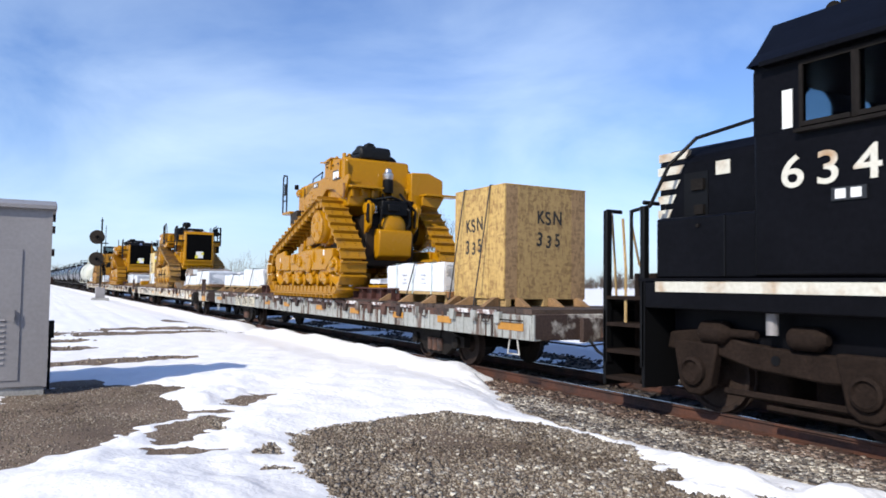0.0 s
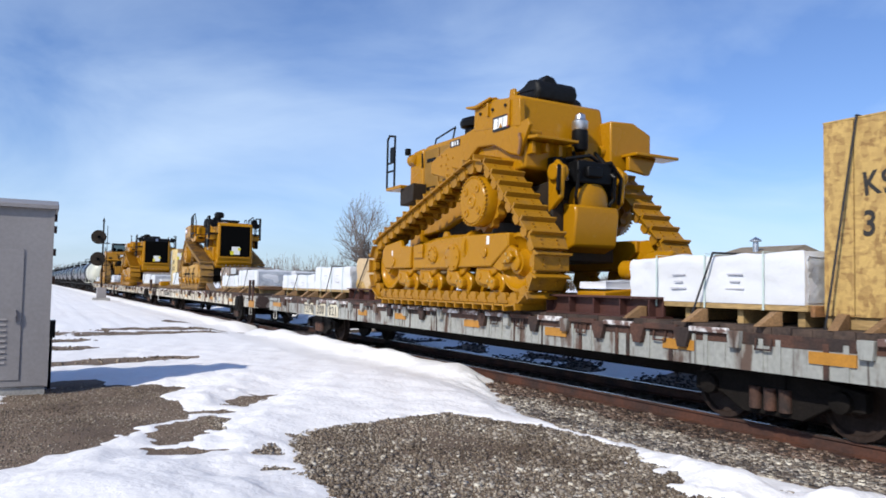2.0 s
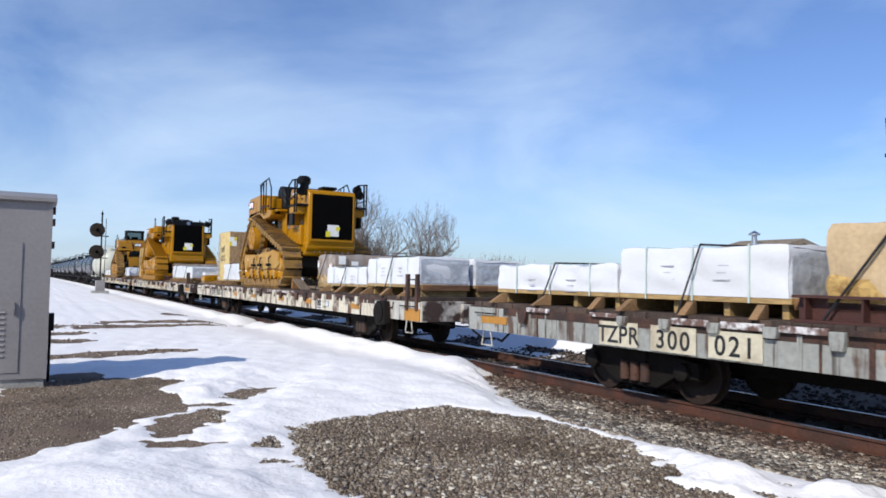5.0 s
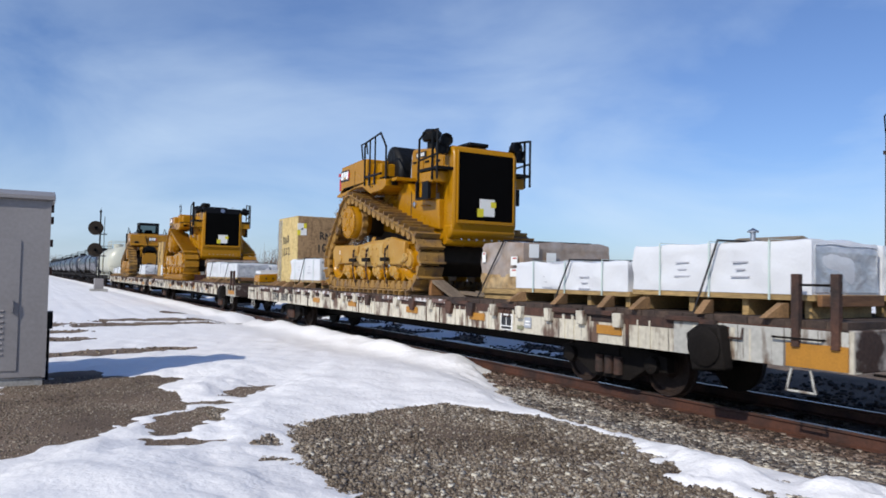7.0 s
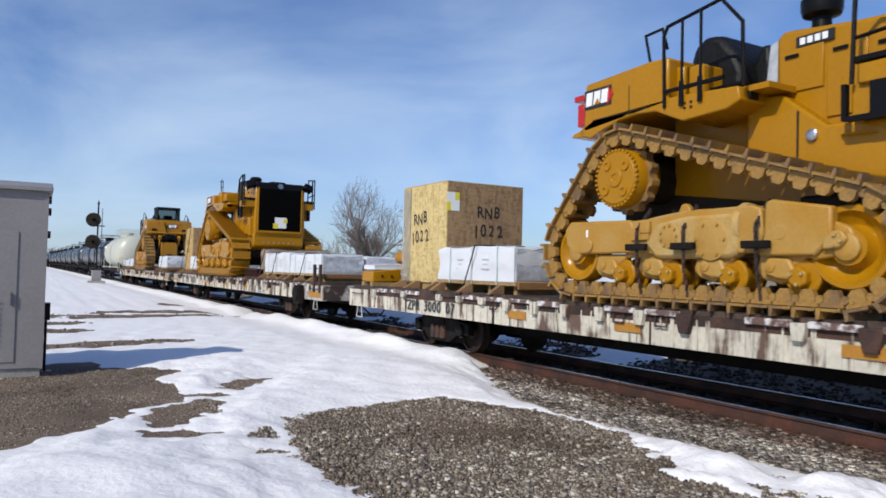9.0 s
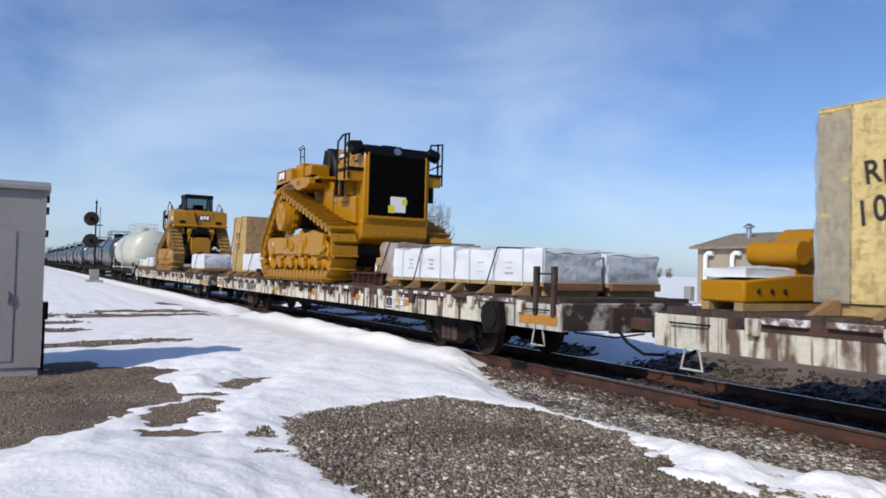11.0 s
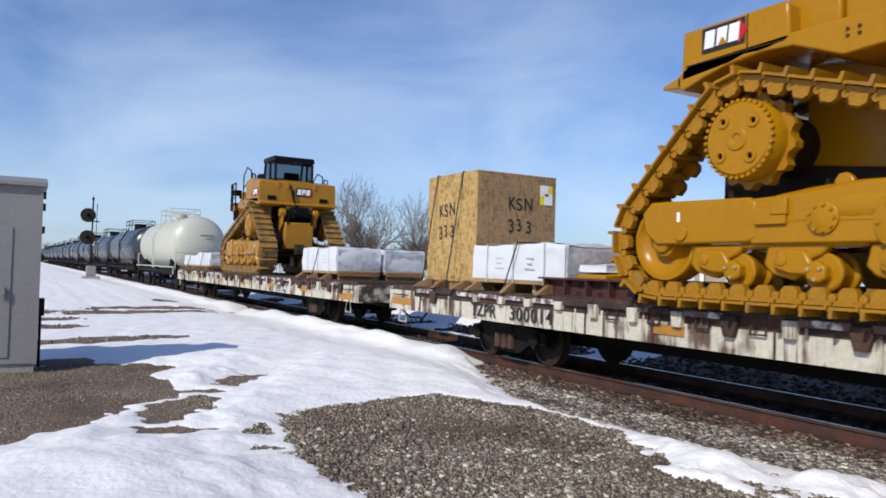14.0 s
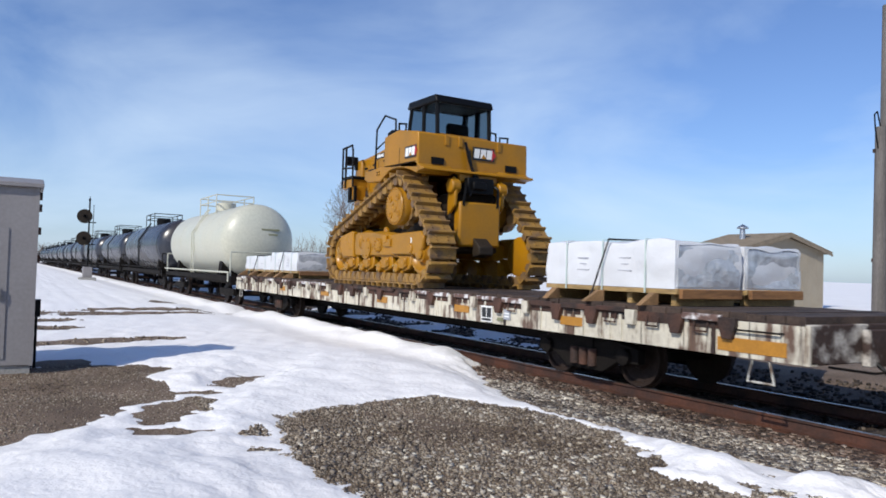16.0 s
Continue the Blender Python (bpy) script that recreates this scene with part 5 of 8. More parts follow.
def railing(parent, posts, top, r=0.022, mid=True):
    """Bent pipe rail: foot, over the top points, foot."""
    s = Solid().tube([posts[0], *top, posts[1]], r, 7)
    if mid:
        a, b = Vector(posts[0]).lerp(Vector(top[0]), 0.5), Vector(posts[1]).lerp(Vector(top[-1]), 0.5)
        s.tube([a, b], r * 0.9, 6)
    return part("hand_rail", s, BLACK, parent, "black pipe hand rail")


def running_gear(ob, S, side, paint, shoe_paint, frame_paint, covered, back):
    """One crawler: belt of shoes on links, sprocket, idlers, rollers, frame."""
    sx, sy, sz = S
    xc, w = side * 1.47 * sx, 0.355 * sx
    wheels = [(back * sy, 1.93 * sz, 0.68 * sz), (3.72 * sy, 0.79 * sz, 0.65 * sz), (-1.2 * sy, 0.79 * sz, 0.65 * sz)]
    loop = hull_path(wheels)
    spots, pitch = along(loop, 46)
    p = pitch * 0.47
    shoe = Solid().box(-w, w, -p, p, 0.0, 0.03).prism([(-p, -0.085), (-p + 0.035, -0.085), (-p + 0.05, 0.0), (-p, 0.0)], -w, w)
    shoe.box(-w, w, p - 0.02, p, 0.0, 0.045)
    for bx in (-0.16, 0.16):
        for by in (-0.03, 0.05):
            shoe.cyl((bx * sx, by, 0.0), (bx * sx, by, -0.022), 0.018, seg=6)
    mesh = shoe.mesh("track_shoe", shoe_paint)
    link = Solid()
    for bx in (-0.23, 0.23):
        link.prism([(-p * 0.98, 0.04), (p * 0.98, 0.04), (p * 0.98, 0.075), (p * 0.66, 0.1), (p * 0.66, 0.17), (p * 0.45, 0.225), (-p * 0.3, 0.225), (-p * 0.62, 0.18), (-p * 0.66, 0.1), (-p * 0.98, 0.075)], (bx - 0.045) * sx, (bx + 0.045) * sx)
        for by in (-0.45, 0.45):
            link.cyl(((bx - 0.05) * sx, by * p, 0.11), ((bx + 0.05) * sx, by * p, 0.11), 0.03, seg=8)
    link.cyl((-0.26 * sx, p, 0.12), (0.26 * sx, p, 0.12), 0.045, seg=8)
    links = link.mesh("chain_link", shoe_paint)
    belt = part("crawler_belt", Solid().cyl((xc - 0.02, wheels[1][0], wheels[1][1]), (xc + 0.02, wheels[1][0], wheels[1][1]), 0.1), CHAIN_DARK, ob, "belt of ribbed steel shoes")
    for y, z, a in spots:
        out = Vector((0, math.sin(a), -math.cos(a)))
        m = Matrix.Translation((xc, y, z)) @ Matrix.Rotation(a, 4, "X") @ Matrix.Translation((0, 0, -0.085))
        part("track_shoe", mesh, None, belt, at=m)
        part("chain_link", links, None, belt, at=m)
    # sprocket with its toothed rim and hub cover
    y0, z0 = wheels[0][0], wheels[0][1]
    teeth = []
    for k in range(52):
        a = 2 * math.pi * k / 52
        rr = (0.56 if (k // 2) % 2 else 0.50) * sz
        teeth.append((y0 + rr * math.cos(a), z0 + rr * math.sin(a)))
    sp = part("sprocket", Solid().prism(teeth, xc - 0.07, xc + 0.07), shoe_paint, ob, "toothed drive sprocket")
    face = xc + side * 0.30 * sx
    part("hub", Solid().lathe((xc + side * 0.02, y0, z0), (side, 0, 0), [(-0.25, 0.4 * sz), (0, 0.47 * sz), (0.24 * sx, 0.46 * sz), (0.29 * sx, 0.42 * sz), (0.31 * sx, 0.40 * sz), (0.31 * sx, 0.0)], 36), paint, sp, "round final drive hub cover")
    bolt_mesh = Solid().cyl((-side * 0.01, 0, 0), (side * 0.024, 0, 0), 0.024, seg=6).mesh("rim_bolt", paint)
    for k in range(36):
        a = 2 * math.pi * k / 36
        part("rim_bolt", bolt_mesh, None, sp, at=pose(face, y0 + 0.44 * sz * math.cos(a), z0 + 0.44 * sz * math.sin(a)))
    star = []
    for k in range(16):
        t = 0.7 + 2 * math.pi * k / 16
        rr = (0.33, 0.31, 0.15, 0.31)[k % 4] * sz
        star.append((y0 + rr * math.cos(t), z0 + rr * math.sin(t)))
    spider = Solid().prism(star, min(face, face + side * 0.022), max(face, face + side * 0.022)).lathe((face, y0, z0), (side, 0, 0), [(0, 0.15), (0.05, 0.13), (0.05, 0.06), (0.025, 0.05), (0.025, 0.0)], 20)
    part("hub_spider", spider, paint, sp, "cast four-armed hub spider", bevel=0.008)
    for k in range(4):
        t = 0.7 + k * math.pi / 2
        part("boss", Solid().lathe((face, y0 + 0.28 * sz * math.cos(t), z0 + 0.28 * sz * math.sin(t)), (side, 0, 0), [(0, 0.085), (0.05, 0.075), (0.05, 0.04), (0.03, 0.03), (0.03, 0.0)], 14), paint, sp)
    # the exposed idler e at one end, the plated one at the other; s runs inwards from the exposed axle
    rear_open = covered == "front"
    ye, yc = (wheels[2][0], wheels[1][0]) if rear_open else (wheels[1][0], wheels[2][0])
    d = -1 if rear_open else 1

    def at_s(points):
        return [(ye - d * s * sy, z * sz) for s, z in points]

    xo, xi = xc + side * 0.26 * sx, xc - side * 0.26 * sx

    def slab(points, depth0, depth1):
        """Outline in (s, z), from depth0 to depth1 inwards of the outer face."""
        p0, p1 = xo - side * depth0, xo - side * depth1
        return Solid().prism(at_s(points), min(p0, p1), max(p0, p1))

    for y, z, r in wheels[1:]:
        ri = r - 0.135
        w = part("idler", Solid().lathe((xc, y, z), (side, 0, 0), [(-0.15, 0.0), (-0.15, ri - 0.05), (-0.12, ri), (0.12, ri), (0.15, ri - 0.02), (0.15, ri - 0.07), (0.1, ri - 0.1), (0.04, ri * 0.6), (0.03, 0.24), (0.1, 0.2), (0.16, 0.19), (0.16, 0.0)], 40), paint, ob, "dished track idler wheel")
        part("idler_hub", Solid().lathe((xc + side * 0.15, y, z), (side, 0, 0), [(0, 0.15), (0.06, 0.14), (0.08, 0.1), (0.08, 0.0)], 18), frame_paint, w)
    if rear_open:
        outline = [(0.12, 1.3), (0.12, 1.08), (0.66, 0.73), (3.58, 0.72), (3.62, 1.22), (2.9, 1.25), (2.6, 1.3), (1.5, 1.32)]
        arm = [(3.72, 0.74), (4.98, 0.74), (5.12, 0.9), (5.12, 1.15), (4.98, 1.27), (4.22, 1.36), (4.15, 1.22), (3.72, 1.2)]
    else:
        outline = [(1.16, 1.3), (1.12, 1.0), (1.2, 0.73), (3.58, 0.73), (3.6, 1.24), (2.9, 1.27), (2.3, 1.34), (1.3, 1.35)]
        arm = [(3.5, 0.8), (3.6, 0.75), (4.95, 0.74), (5.15, 0.9), (5.2, 1.15), (5.05, 1.29), (3.6, 1.26), (3.5, 1.2)]
    fr = part("roller_frame", slab(outline, 0.0, 0.5 * sx), frame_paint, ob, "welded roller frame", bevel=0.025)
    if not rear_open:
        part("fork_plate", slab([(0.15, 1.27), (0.15, 0.9), (0.37, 0.69), (1.16, 0.69), (1.09, 0.95), (1.07, 1.37), (0.98, 1.4)], -0.035, 0.12 * sx), frame_paint, fr, "thick idler fork plate", bevel=0.03)
        part("fork_beam", slab([(0.3, 1.2), (0.45, 0.8), (1.3, 0.78), (1.3, 1.24)], 0.12, 0.45 * sx), frame_paint, fr, bevel=0.03)
    part("axle_bracket", slab([(0.66, 0.72), (0.42, 0.64), (0.16, 0.68), (-0.12, 0.86), (-0.04, 1.02), (0.16, 1.1)], 0.03, 0.14 * sx), frame_paint, fr, "stepped idler axle bracket", bevel=0.025)
    part("axle_cap", slab([(0.26, 0.76), (0.04, 0.78), (-0.05, 0.88), (0.02, 0.98), (0.14, 0.98), (0.26, 0.88)], -0.05, 0.05), frame_paint, fr, bevel=0.02)
    for u, v in ((0.02, 0.86), (0.1, 0.93), (0.12, 0.81)):
        part("cap_bolt", Solid().cyl((xo + side * 0.04, ye - d * u * sy, v * sz), (xo + side * 0.075, ye - d * u * sy, v * sz), 0.022, seg=6), BOLT_STEEL, fr)
    part("inner_beam", slab([(2.3, 0.7), (3.75, 0.68), (3.78, 1.1), (3.1, 1.16), (2.3, 1.16)], 0.06, 0.48 * sx), frame_paint, fr, "recoil spring beam", bevel=0.03)
    part("front_arm", slab(arm, -0.008, 0.1 * sx), frame_paint, fr, "plate over the idler axle", bevel=0.03)
    part("weld_seam", slab([(1.7, 0.94), (3.3, 0.98), (3.3, 0.99), (1.7, 0.955)], -0.008, 0.0), frame_paint, fr)
    part("side_block", slab([(3.3, 1.04), (3.1, 1.04), (3.1, 1.22), (3.3, 1.22)], -0.06, 0.0), frame_paint, fr, bevel=0.015)
    hump = DUST_TAN if frame_paint is DUST_YELLOW else frame_paint
    part("recoil_tube", Solid().lathe((xc, ye - d * 1.45 * sy, 1.1 * sz), (0, -d, 0), [(0, 0.12), (0.03, 0.31 * sx), (0.1, 0.33 * sx), (0.14, 0.27 * sx), (1.0 * sy, 0.285 * sx), (1.5 * sy, 0.25 * sx), (1.9 * sy, 0.2 * sx), (2.1 * sy, 0.16 * sx), (2.15 * sy, 0.05)], 28), hump, fr, "rounded recoil spring housing")
    if frame_paint is DUST_YELLOW:
        part("recoil_cover", slab([(1.5, 0.74), (1.6, 0.66), (3.0, 0.66), (3.25, 0.9), (3.0, 1.18), (2.4, 1.27), (1.6, 1.27), (1.5, 1.2)], -0.03, 0.2), hump, fr, "dust-covered rounded housing cover", bevel=0.09)
    for s, zz, rr, nb in ((2.72, 0.99, 0.17, 9), (1.95, 0.92, 0.26, 6), (0.85, 0.98, 0.09, 0), (4.55, 0.88, 0.1, 0)):
        yy, zz = ye - d * s * sy, zz * sz
        cap = Solid().lathe((xo - side * 0.03, yy, zz), (side, 0, 0), [(0, rr), (0.06, rr), (0.07, rr * 0.9), (0.07, 0)], 24)
        cover = part("cover_plate", cap, frame_paint, fr, "bolted round cover plate")
        for k in range(nb):
            t = 2 * math.pi * k / nb
            part("bolt", Solid().cyl((xo, yy + rr * 0.8 * math.cos(t), zz + rr * 0.8 * math.sin(t)), (xo + side * 0.062, yy + rr * 0.8 * math.cos(t), zz + rr * 0.8 * math.sin(t)), 0.02, seg=6), frame_paint, cover)
    part("cover_box", slab([(3.12, 0.94), (3.5, 0.94), (3.5, 1.13), (3.12, 1.13)], -0.045, 0.06), frame_paint, fr, bevel=0.01)
    part("lift_eye", Solid().prism(at_s([(2.78, 1.26), (2.5, 1.26), (2.56, 1.42), (2.62, 1.47), (2.7, 1.46), (2.74, 1.4)]), xc - 0.04, xc + 0.04), frame_paint, fr, bevel=0.012)
    part("tag", slab([(0.78, 1.12), (0.7, 1.12), (0.7, 1.27), (0.78, 1.27)], -0.01, -0.002), WHITE_DECAL, fr)
    part("tag", slab([(4.62, 1.02), (4.57, 1.02), (4.57, 1.14), (4.62, 1.14)], -0.01, 0.0), WHITE_DECAL, fr)
    # rollers hung on swinging bogies, open between them
    for s in (0.61, 1.67, 2.79, 3.8):
        bg = part("bogie", slab([(s - 0.12, 0.74), (s + 0.6, 0.74), (s + 0.66, 0.5), (s + 0.56, 0.4), (s + 0.3, 0.34), (s + 0.16, 0.4), (s + 0.12, 0.56), (s - 0.02, 0.62)], 0.06, 0.2), frame_paint, fr, "swinging roller bogie", bevel=0.03)
        part("bogie_arm", slab([(s + 0.14, 0.66), (s + 0.46, 0.68), (s + 0.5, 0.46), (s + 0.3, 0.4), (s + 0.06, 0.4), (s + 0.04, 0.5)], 0.0, 0.08), frame_paint, bg, bevel=0.03)
        part("bogie_pin", Solid().lathe((xo - side * 0.02, ye - d * (s + 0.4) * sy, 0.56 * sz), (side, 0, 0), [(0, 0.07), (0.035, 0.065), (0.045, 0.03), (0.045, 0)], 14), frame_paint, bg)
        yy, zr = ye - d * s * sy, 0.43 * sz
        part("track_roller", Solid().lathe((xc, yy, zr), (side, 0, 0), [(-0.2, 0.15), (-0.2, 0.23), (-0.13, 0.23), (-0.1, 0.19), (0.02, 0.19), (0.06, 0.21), (0.13, 0.21), (0.15, 0.19), (0.15, 0.12), (0.17, 0.11), (0.17, 0.0)], 24), paint, bg, "flanged steel track roller")
        hexagon = [(yy + 0.125 * math.cos(0.5 + math.pi * k / 3), zr + 0.125 * math.sin(0.5 + math.pi * k / 3)) for k in range(6)]
        p0, p1 = xo - side * 0.1, xo + side * 0.03
        part("roller_cap", Solid().prism(hexagon, min(p0, p1), max(p0, p1)), paint, bg, "hexagonal roller cap", bevel=0.025)
        for k in range(3):
            t = 0.6 + 2.094 * k
            part("cap_bolt", Solid().cyl((p1 - side * 0.01, yy + 0.075 * math.cos(t), zr + 0.075 * math.sin(t)), (p1 + side * 0.025, yy + 0.075 * math.cos(t), zr + 0.075 * math.sin(t)), 0.022, seg=6), BOLT_STEEL, bg)


def stack_pipe(ob, x, y, z, h, paint):
    """Round black air pre-cleaner on a neck."""
    return part("pre_cleaner", Solid().lathe((x, y, z), (0, 0, 1), [(0, 0.12), (h * 0.45, 0.11), (h * 0.5, 0.22), (h * 0.62, 0.24), (h * 0.85, 0.24), (h, 0.16)], 22), BLACK, ob, "black mushroom pre-cleaner")


def tractor_common(y, S, turn, label, paint, shoe_paint, frame_paint, covered="rear", back=0.0):
    sx, sy, sz = S
    ob = rolling("crawler_tractor", TRACK_X, y, DECK + 0.03, label, "bulldozer", "crawler tractors on the train", turn)
    for side in (-1, 1):
        running_gear(ob, S, side, paint, shoe_paint, frame_paint, covered, back)
    # main and drive cases between the belts, coloured dark for the shade there
    part("main_case", Solid().prism([(-1.0 * sy, 0.85 * sz), (2.6 * sy, 0.85 * sz), (3.1 * sy, 1.2 * sz), (3.1 * sy, 1.9 * sz), (-1.0 * sy, 2.3 * sz)], -0.74 * sx, 0.74 * sx), CHAIN_DARK, ob, "main case, underbody shade in its dark colour", bevel=0.03)
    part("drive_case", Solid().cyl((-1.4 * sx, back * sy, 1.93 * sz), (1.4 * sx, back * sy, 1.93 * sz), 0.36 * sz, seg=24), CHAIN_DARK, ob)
    part("equaliser_bar", Solid().box(-1.5 * sx, 1.5 * sx, 2.6 * sy, 2.9 * sy, 0.7 * sz, 0.95 * sz), paint, ob, bevel=0.03)
    # rear: drawbar block, pump cover, hoses
    if covered == "front":
        part("rear_block", Solid().prism([(-1.0 * sy, 1.0 * sz), (-1.3 * sy, 1.12 * sz), (-1.38 * sy, 1.7 * sz), (-1.34 * sy, 1.84 * sz), (-1.0 * sy, 1.9 * sz)], -0.5 * sx, 0.52 * sx), paint, ob, "yellow rear drawbar block", bevel=0.04)
    if covered == "front":
        part("rear_drum", Solid().lathe((0, -0.95 * sy, 1.95 * sz), (0, -1, 0), [(0, 0.37), (0.3, 0.35), (0.36, 0.26), (0.36, 0.0)], 24), paint, ob)
    else:
        # solid dark box in place of the shaded recess between the lugs
        part("rear_bay", Solid().box(-0.56 * sx, 0.56 * sx, -1.0 * sy, -0.85 * sy, 1.9 * sz, 2.74 * sz), CHAIN_DARK, ob, "rear bay, a dark box for its shade", bevel=0.02)
    for sx_ in (-1, 1):
        part("rear_lug", Solid().prism([(-0.9 * sy, 1.7 * sz), (-1.25 * sy, 1.95 * sz), (-1.3 * sy, 2.5 * sz), (-1.12 * sy, 2.66 * sz), (-0.9 * sy, 2.5 * sz)], min(sx_ * 0.66, sx_ * 0.76) * sx, max(sx_ * 0.66, sx_ * 0.76) * sx).cyl((sx_ * 0.58 * sx, -1.12 * sy, 2.42 * sz), (sx_ * 0.84 * sx, -1.12 * sy, 2.42 * sz), 0.16, seg=18), paint, ob, "ripper mounting lug", bevel=0.03)
        part("hose", Solid().tube([(sx_ * 0.3, -1.1 * sy, 2.6 * sz), (sx_ * 0.42, -1.35 * sy, 2.4 * sz), (sx_ * 0.45, -1.3 * sy, 2.0 * sz), (sx_ * 0.3, -1.15 * sy, 1.75 * sz)], 0.03, 7), BLACK, ob)
    part("valve_bank", Solid().box(-0.4 * sx, 0.4 * sx, -1.3 * sy, -0.95 * sy, 2.25 * sz, 2.65 * sz).box(-0.25, 0.1, -1.4 * sy, -1.3 * sy, 2.35 * sz, 2.55 * sz), BLACK, ob, "dark hydraulic valve bank", bevel=0.03)
    return ob


def tracked_with_tank(y, S, turn, label, paint=YELLOW, shoe_paint=TRACK_YELLOW, frame_paint=YELLOW, cab=False, rear_lamp=False, tilted_lights=False, chin=1.0, back=0.0):
    """Tractor with fuel tank over the sprocket, tall hood and square radiator front; with or without its cab."""
    sx, sy, sz = S
    ob = tractor_common(y, S, turn, label, paint, shoe_paint, frame_paint, back=back)
    # fuel tank across the rear, with its sloping ends
    up = 0.24 if cab else 0.0
    if cab:
        side_view = [(-0.98, 2.78), (-0.95, 3.66), (0.15, 3.84), (0.95, 3.76), (0.95, 2.95), (0.3, 2.9)]
    elif rear_lamp:
        side_view = [(-1.1, 2.78), (-1.05, 3.6), (0.4, 3.66), (0.86, 3.64), (0.87, 2.95), (0.3, 2.9)]
    else:
        side_view = [(-0.93, 2.78), (-0.9, 3.4), (0.5, 3.4), (0.54, 3.36), (0.56, 2.95), (0.3, 2.9)]
    tail = side_view[0][0]
    tank = part("fuel_tank", Solid().prism([(v * sy, w * sz) for v, w in side_view], -1.68 * sx, 1.68 * sx), paint, ob, bevel=0.035)
    if not cab:
        part("tank_step", Solid().prism([(0.4 * sy, 2.9 * sz), (0.4 * sy, 3.5 * sz), (1.0 * sy, 3.52 * sz), (1.0 * sy, 2.9 * sz)], -1.48 * sx, 1.48 * sx), paint, tank, "inset upper tank body", bevel=0.03)
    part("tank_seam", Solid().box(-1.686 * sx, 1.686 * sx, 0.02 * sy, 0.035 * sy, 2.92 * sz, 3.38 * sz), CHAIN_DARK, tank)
    part("rear_lip", Solid().prism([((tail - 0.3) * sy, 2.74 * sz), (tail * sy, 2.72 * sz), (tail * sy, 2.86 * sz), ((tail - 0.28) * sy, 2.79 * sz)], -1.68 * sx, 1.68 * sx), paint, tank, bevel=0.012)
    for s in (-1, 1):
        part("rear_recess", Solid().box(min(s * 0.95, s * 1.3) * sx, max(s * 0.95, s * 1.3) * sx, tail * sy - 0.03, (tail + 0.1) * sy, 2.92 * sz, 3.08 * sz), BLACK, tank)
        # fender sweeping down over the belt
        part("fender", Solid().prism([(v * sy, w * sz) for v, w in ((tail - 0.06, 2.74), (-0.9, 2.67), (-0.55, 2.78), (0.0, 2.91), (0.6, 2.87), (1.15, 2.64), (1.95, 2.68), (2.18, 2.77), (2.14, 2.96), (1.0, 3.03), (-0.8, 2.99), (tail - 0.06, 2.86))],
                                 min(s * 0.72, s * 1.68) * sx, max(s * 0.72, s * 1.68) * sx), paint, ob, "pressed fender over the belt", bevel=0.02)
        part("inner_skirt", Solid().prism([(0.2 * sy, 1.7 * sz), (3.0 * sy, 1.35 * sz), (3.0 * sy, 2.75 * sz), (1.0 * sy, 2.75 * sz), (0.2 * sy, 2.9 * sz)], min(s * 0.7, s * 0.78) * sx, max(s * 0.7, s * 0.78) * sx), paint, ob, bevel=0.015)
        if rear_lamp:
            part("tail_lamp", Solid().box(min(s * 1.5, s * 1.64) * sx, max(s * 1.5, s * 1.64) * sx, (tail - 0.2) * sy, (tail - 0.02) * sy, 2.92 * sz, 3.3 * sz).box(min(s * 1.4, s * 1.64) * sx, max(s * 1.4, s * 1.64) * sx, (tail - 0.3) * sy, (tail - 0.02) * sy, 3.36 * sz, 3.46 * sz), RED, ob, "red tail lamp cluster", bevel=0.01)
        badge(ob, s * 1.69 * sx, (-0.72 if rear_lamp else -0.3 if not cab else -0.6) * sy, (3.32 if rear_lamp else 3.21) * sz, (0.33 if rear_lamp else 0.3) * sx, "side", s)
        part("step", Solid().box(min(s * 1.1, s * 1.6) * sx, max(s * 1.1, s * 1.6) * sx, 1.6 * sy, 2.1 * sy, 3.0 * sz, 3.04 * sz), BLACK, ob, "black tread plate")
        # rails beside the operator's place
        if rear_lamp:
            xr = s * 1.7 * sx
            railing(ob, ((xr, 0.81 * sy, 2.9 * sz), (xr, 2.24 * sy, 2.95 * sz)), [(xr, 0.78 * sy, 3.95 * sz), (xr, 0.86 * sy, 4.08 * sz), (xr, 1.86 * sy, 4.2 * sz), (xr, 2.22 * sy, 3.8 * sz)], 0.024, False)
            for v, top in ((1.15, 4.11), (1.5, 4.16)):
                part("rail_post", Solid().tube([(xr, v * sy, 2.9 * sz), (xr, v * sy, top * sz)], 0.02, 7), BLACK, ob)
                part("post_foot", Solid().box(min(xr, xr + s * 0.02), max(xr, xr + s * 0.02), (v - 0.04) * sy, (v + 0.04) * sy, 2.86 * sz, 3.22 * sz), BLACK, ob)
            part("rail_bar", Solid().tube([(xr, 0.81 * sy, 3.12 * sz), (xr, 1.9 * sy, 3.12 * sz)], 0.03, 7), BLACK, ob)
            railing(ob, ((s * 1.6 * sx, 0.42 * sy, 3.62 * sz), (s * 1.6 * sx, 0.76 * sy, 3.8 * sz)), [(s * 1.6 * sx, 0.3 * sy, 4.1 * sz), (s * 1.6 * sx, 0.66 * sy, 4.12 * sz)], 0.02, False)
        elif tilted_lights:
            railing(ob, ((s * 1.42 * sx, 0.66 * sy, 3.48 * sz), (s * 1.42 * sx, 0.97 * sy, 3.48 * sz)), [(s * 1.42 * sx, 0.62 * sy, 3.94 * sz), (s * 1.42 * sx, 0.96 * sy, 3.98 * sz)], 0.018)
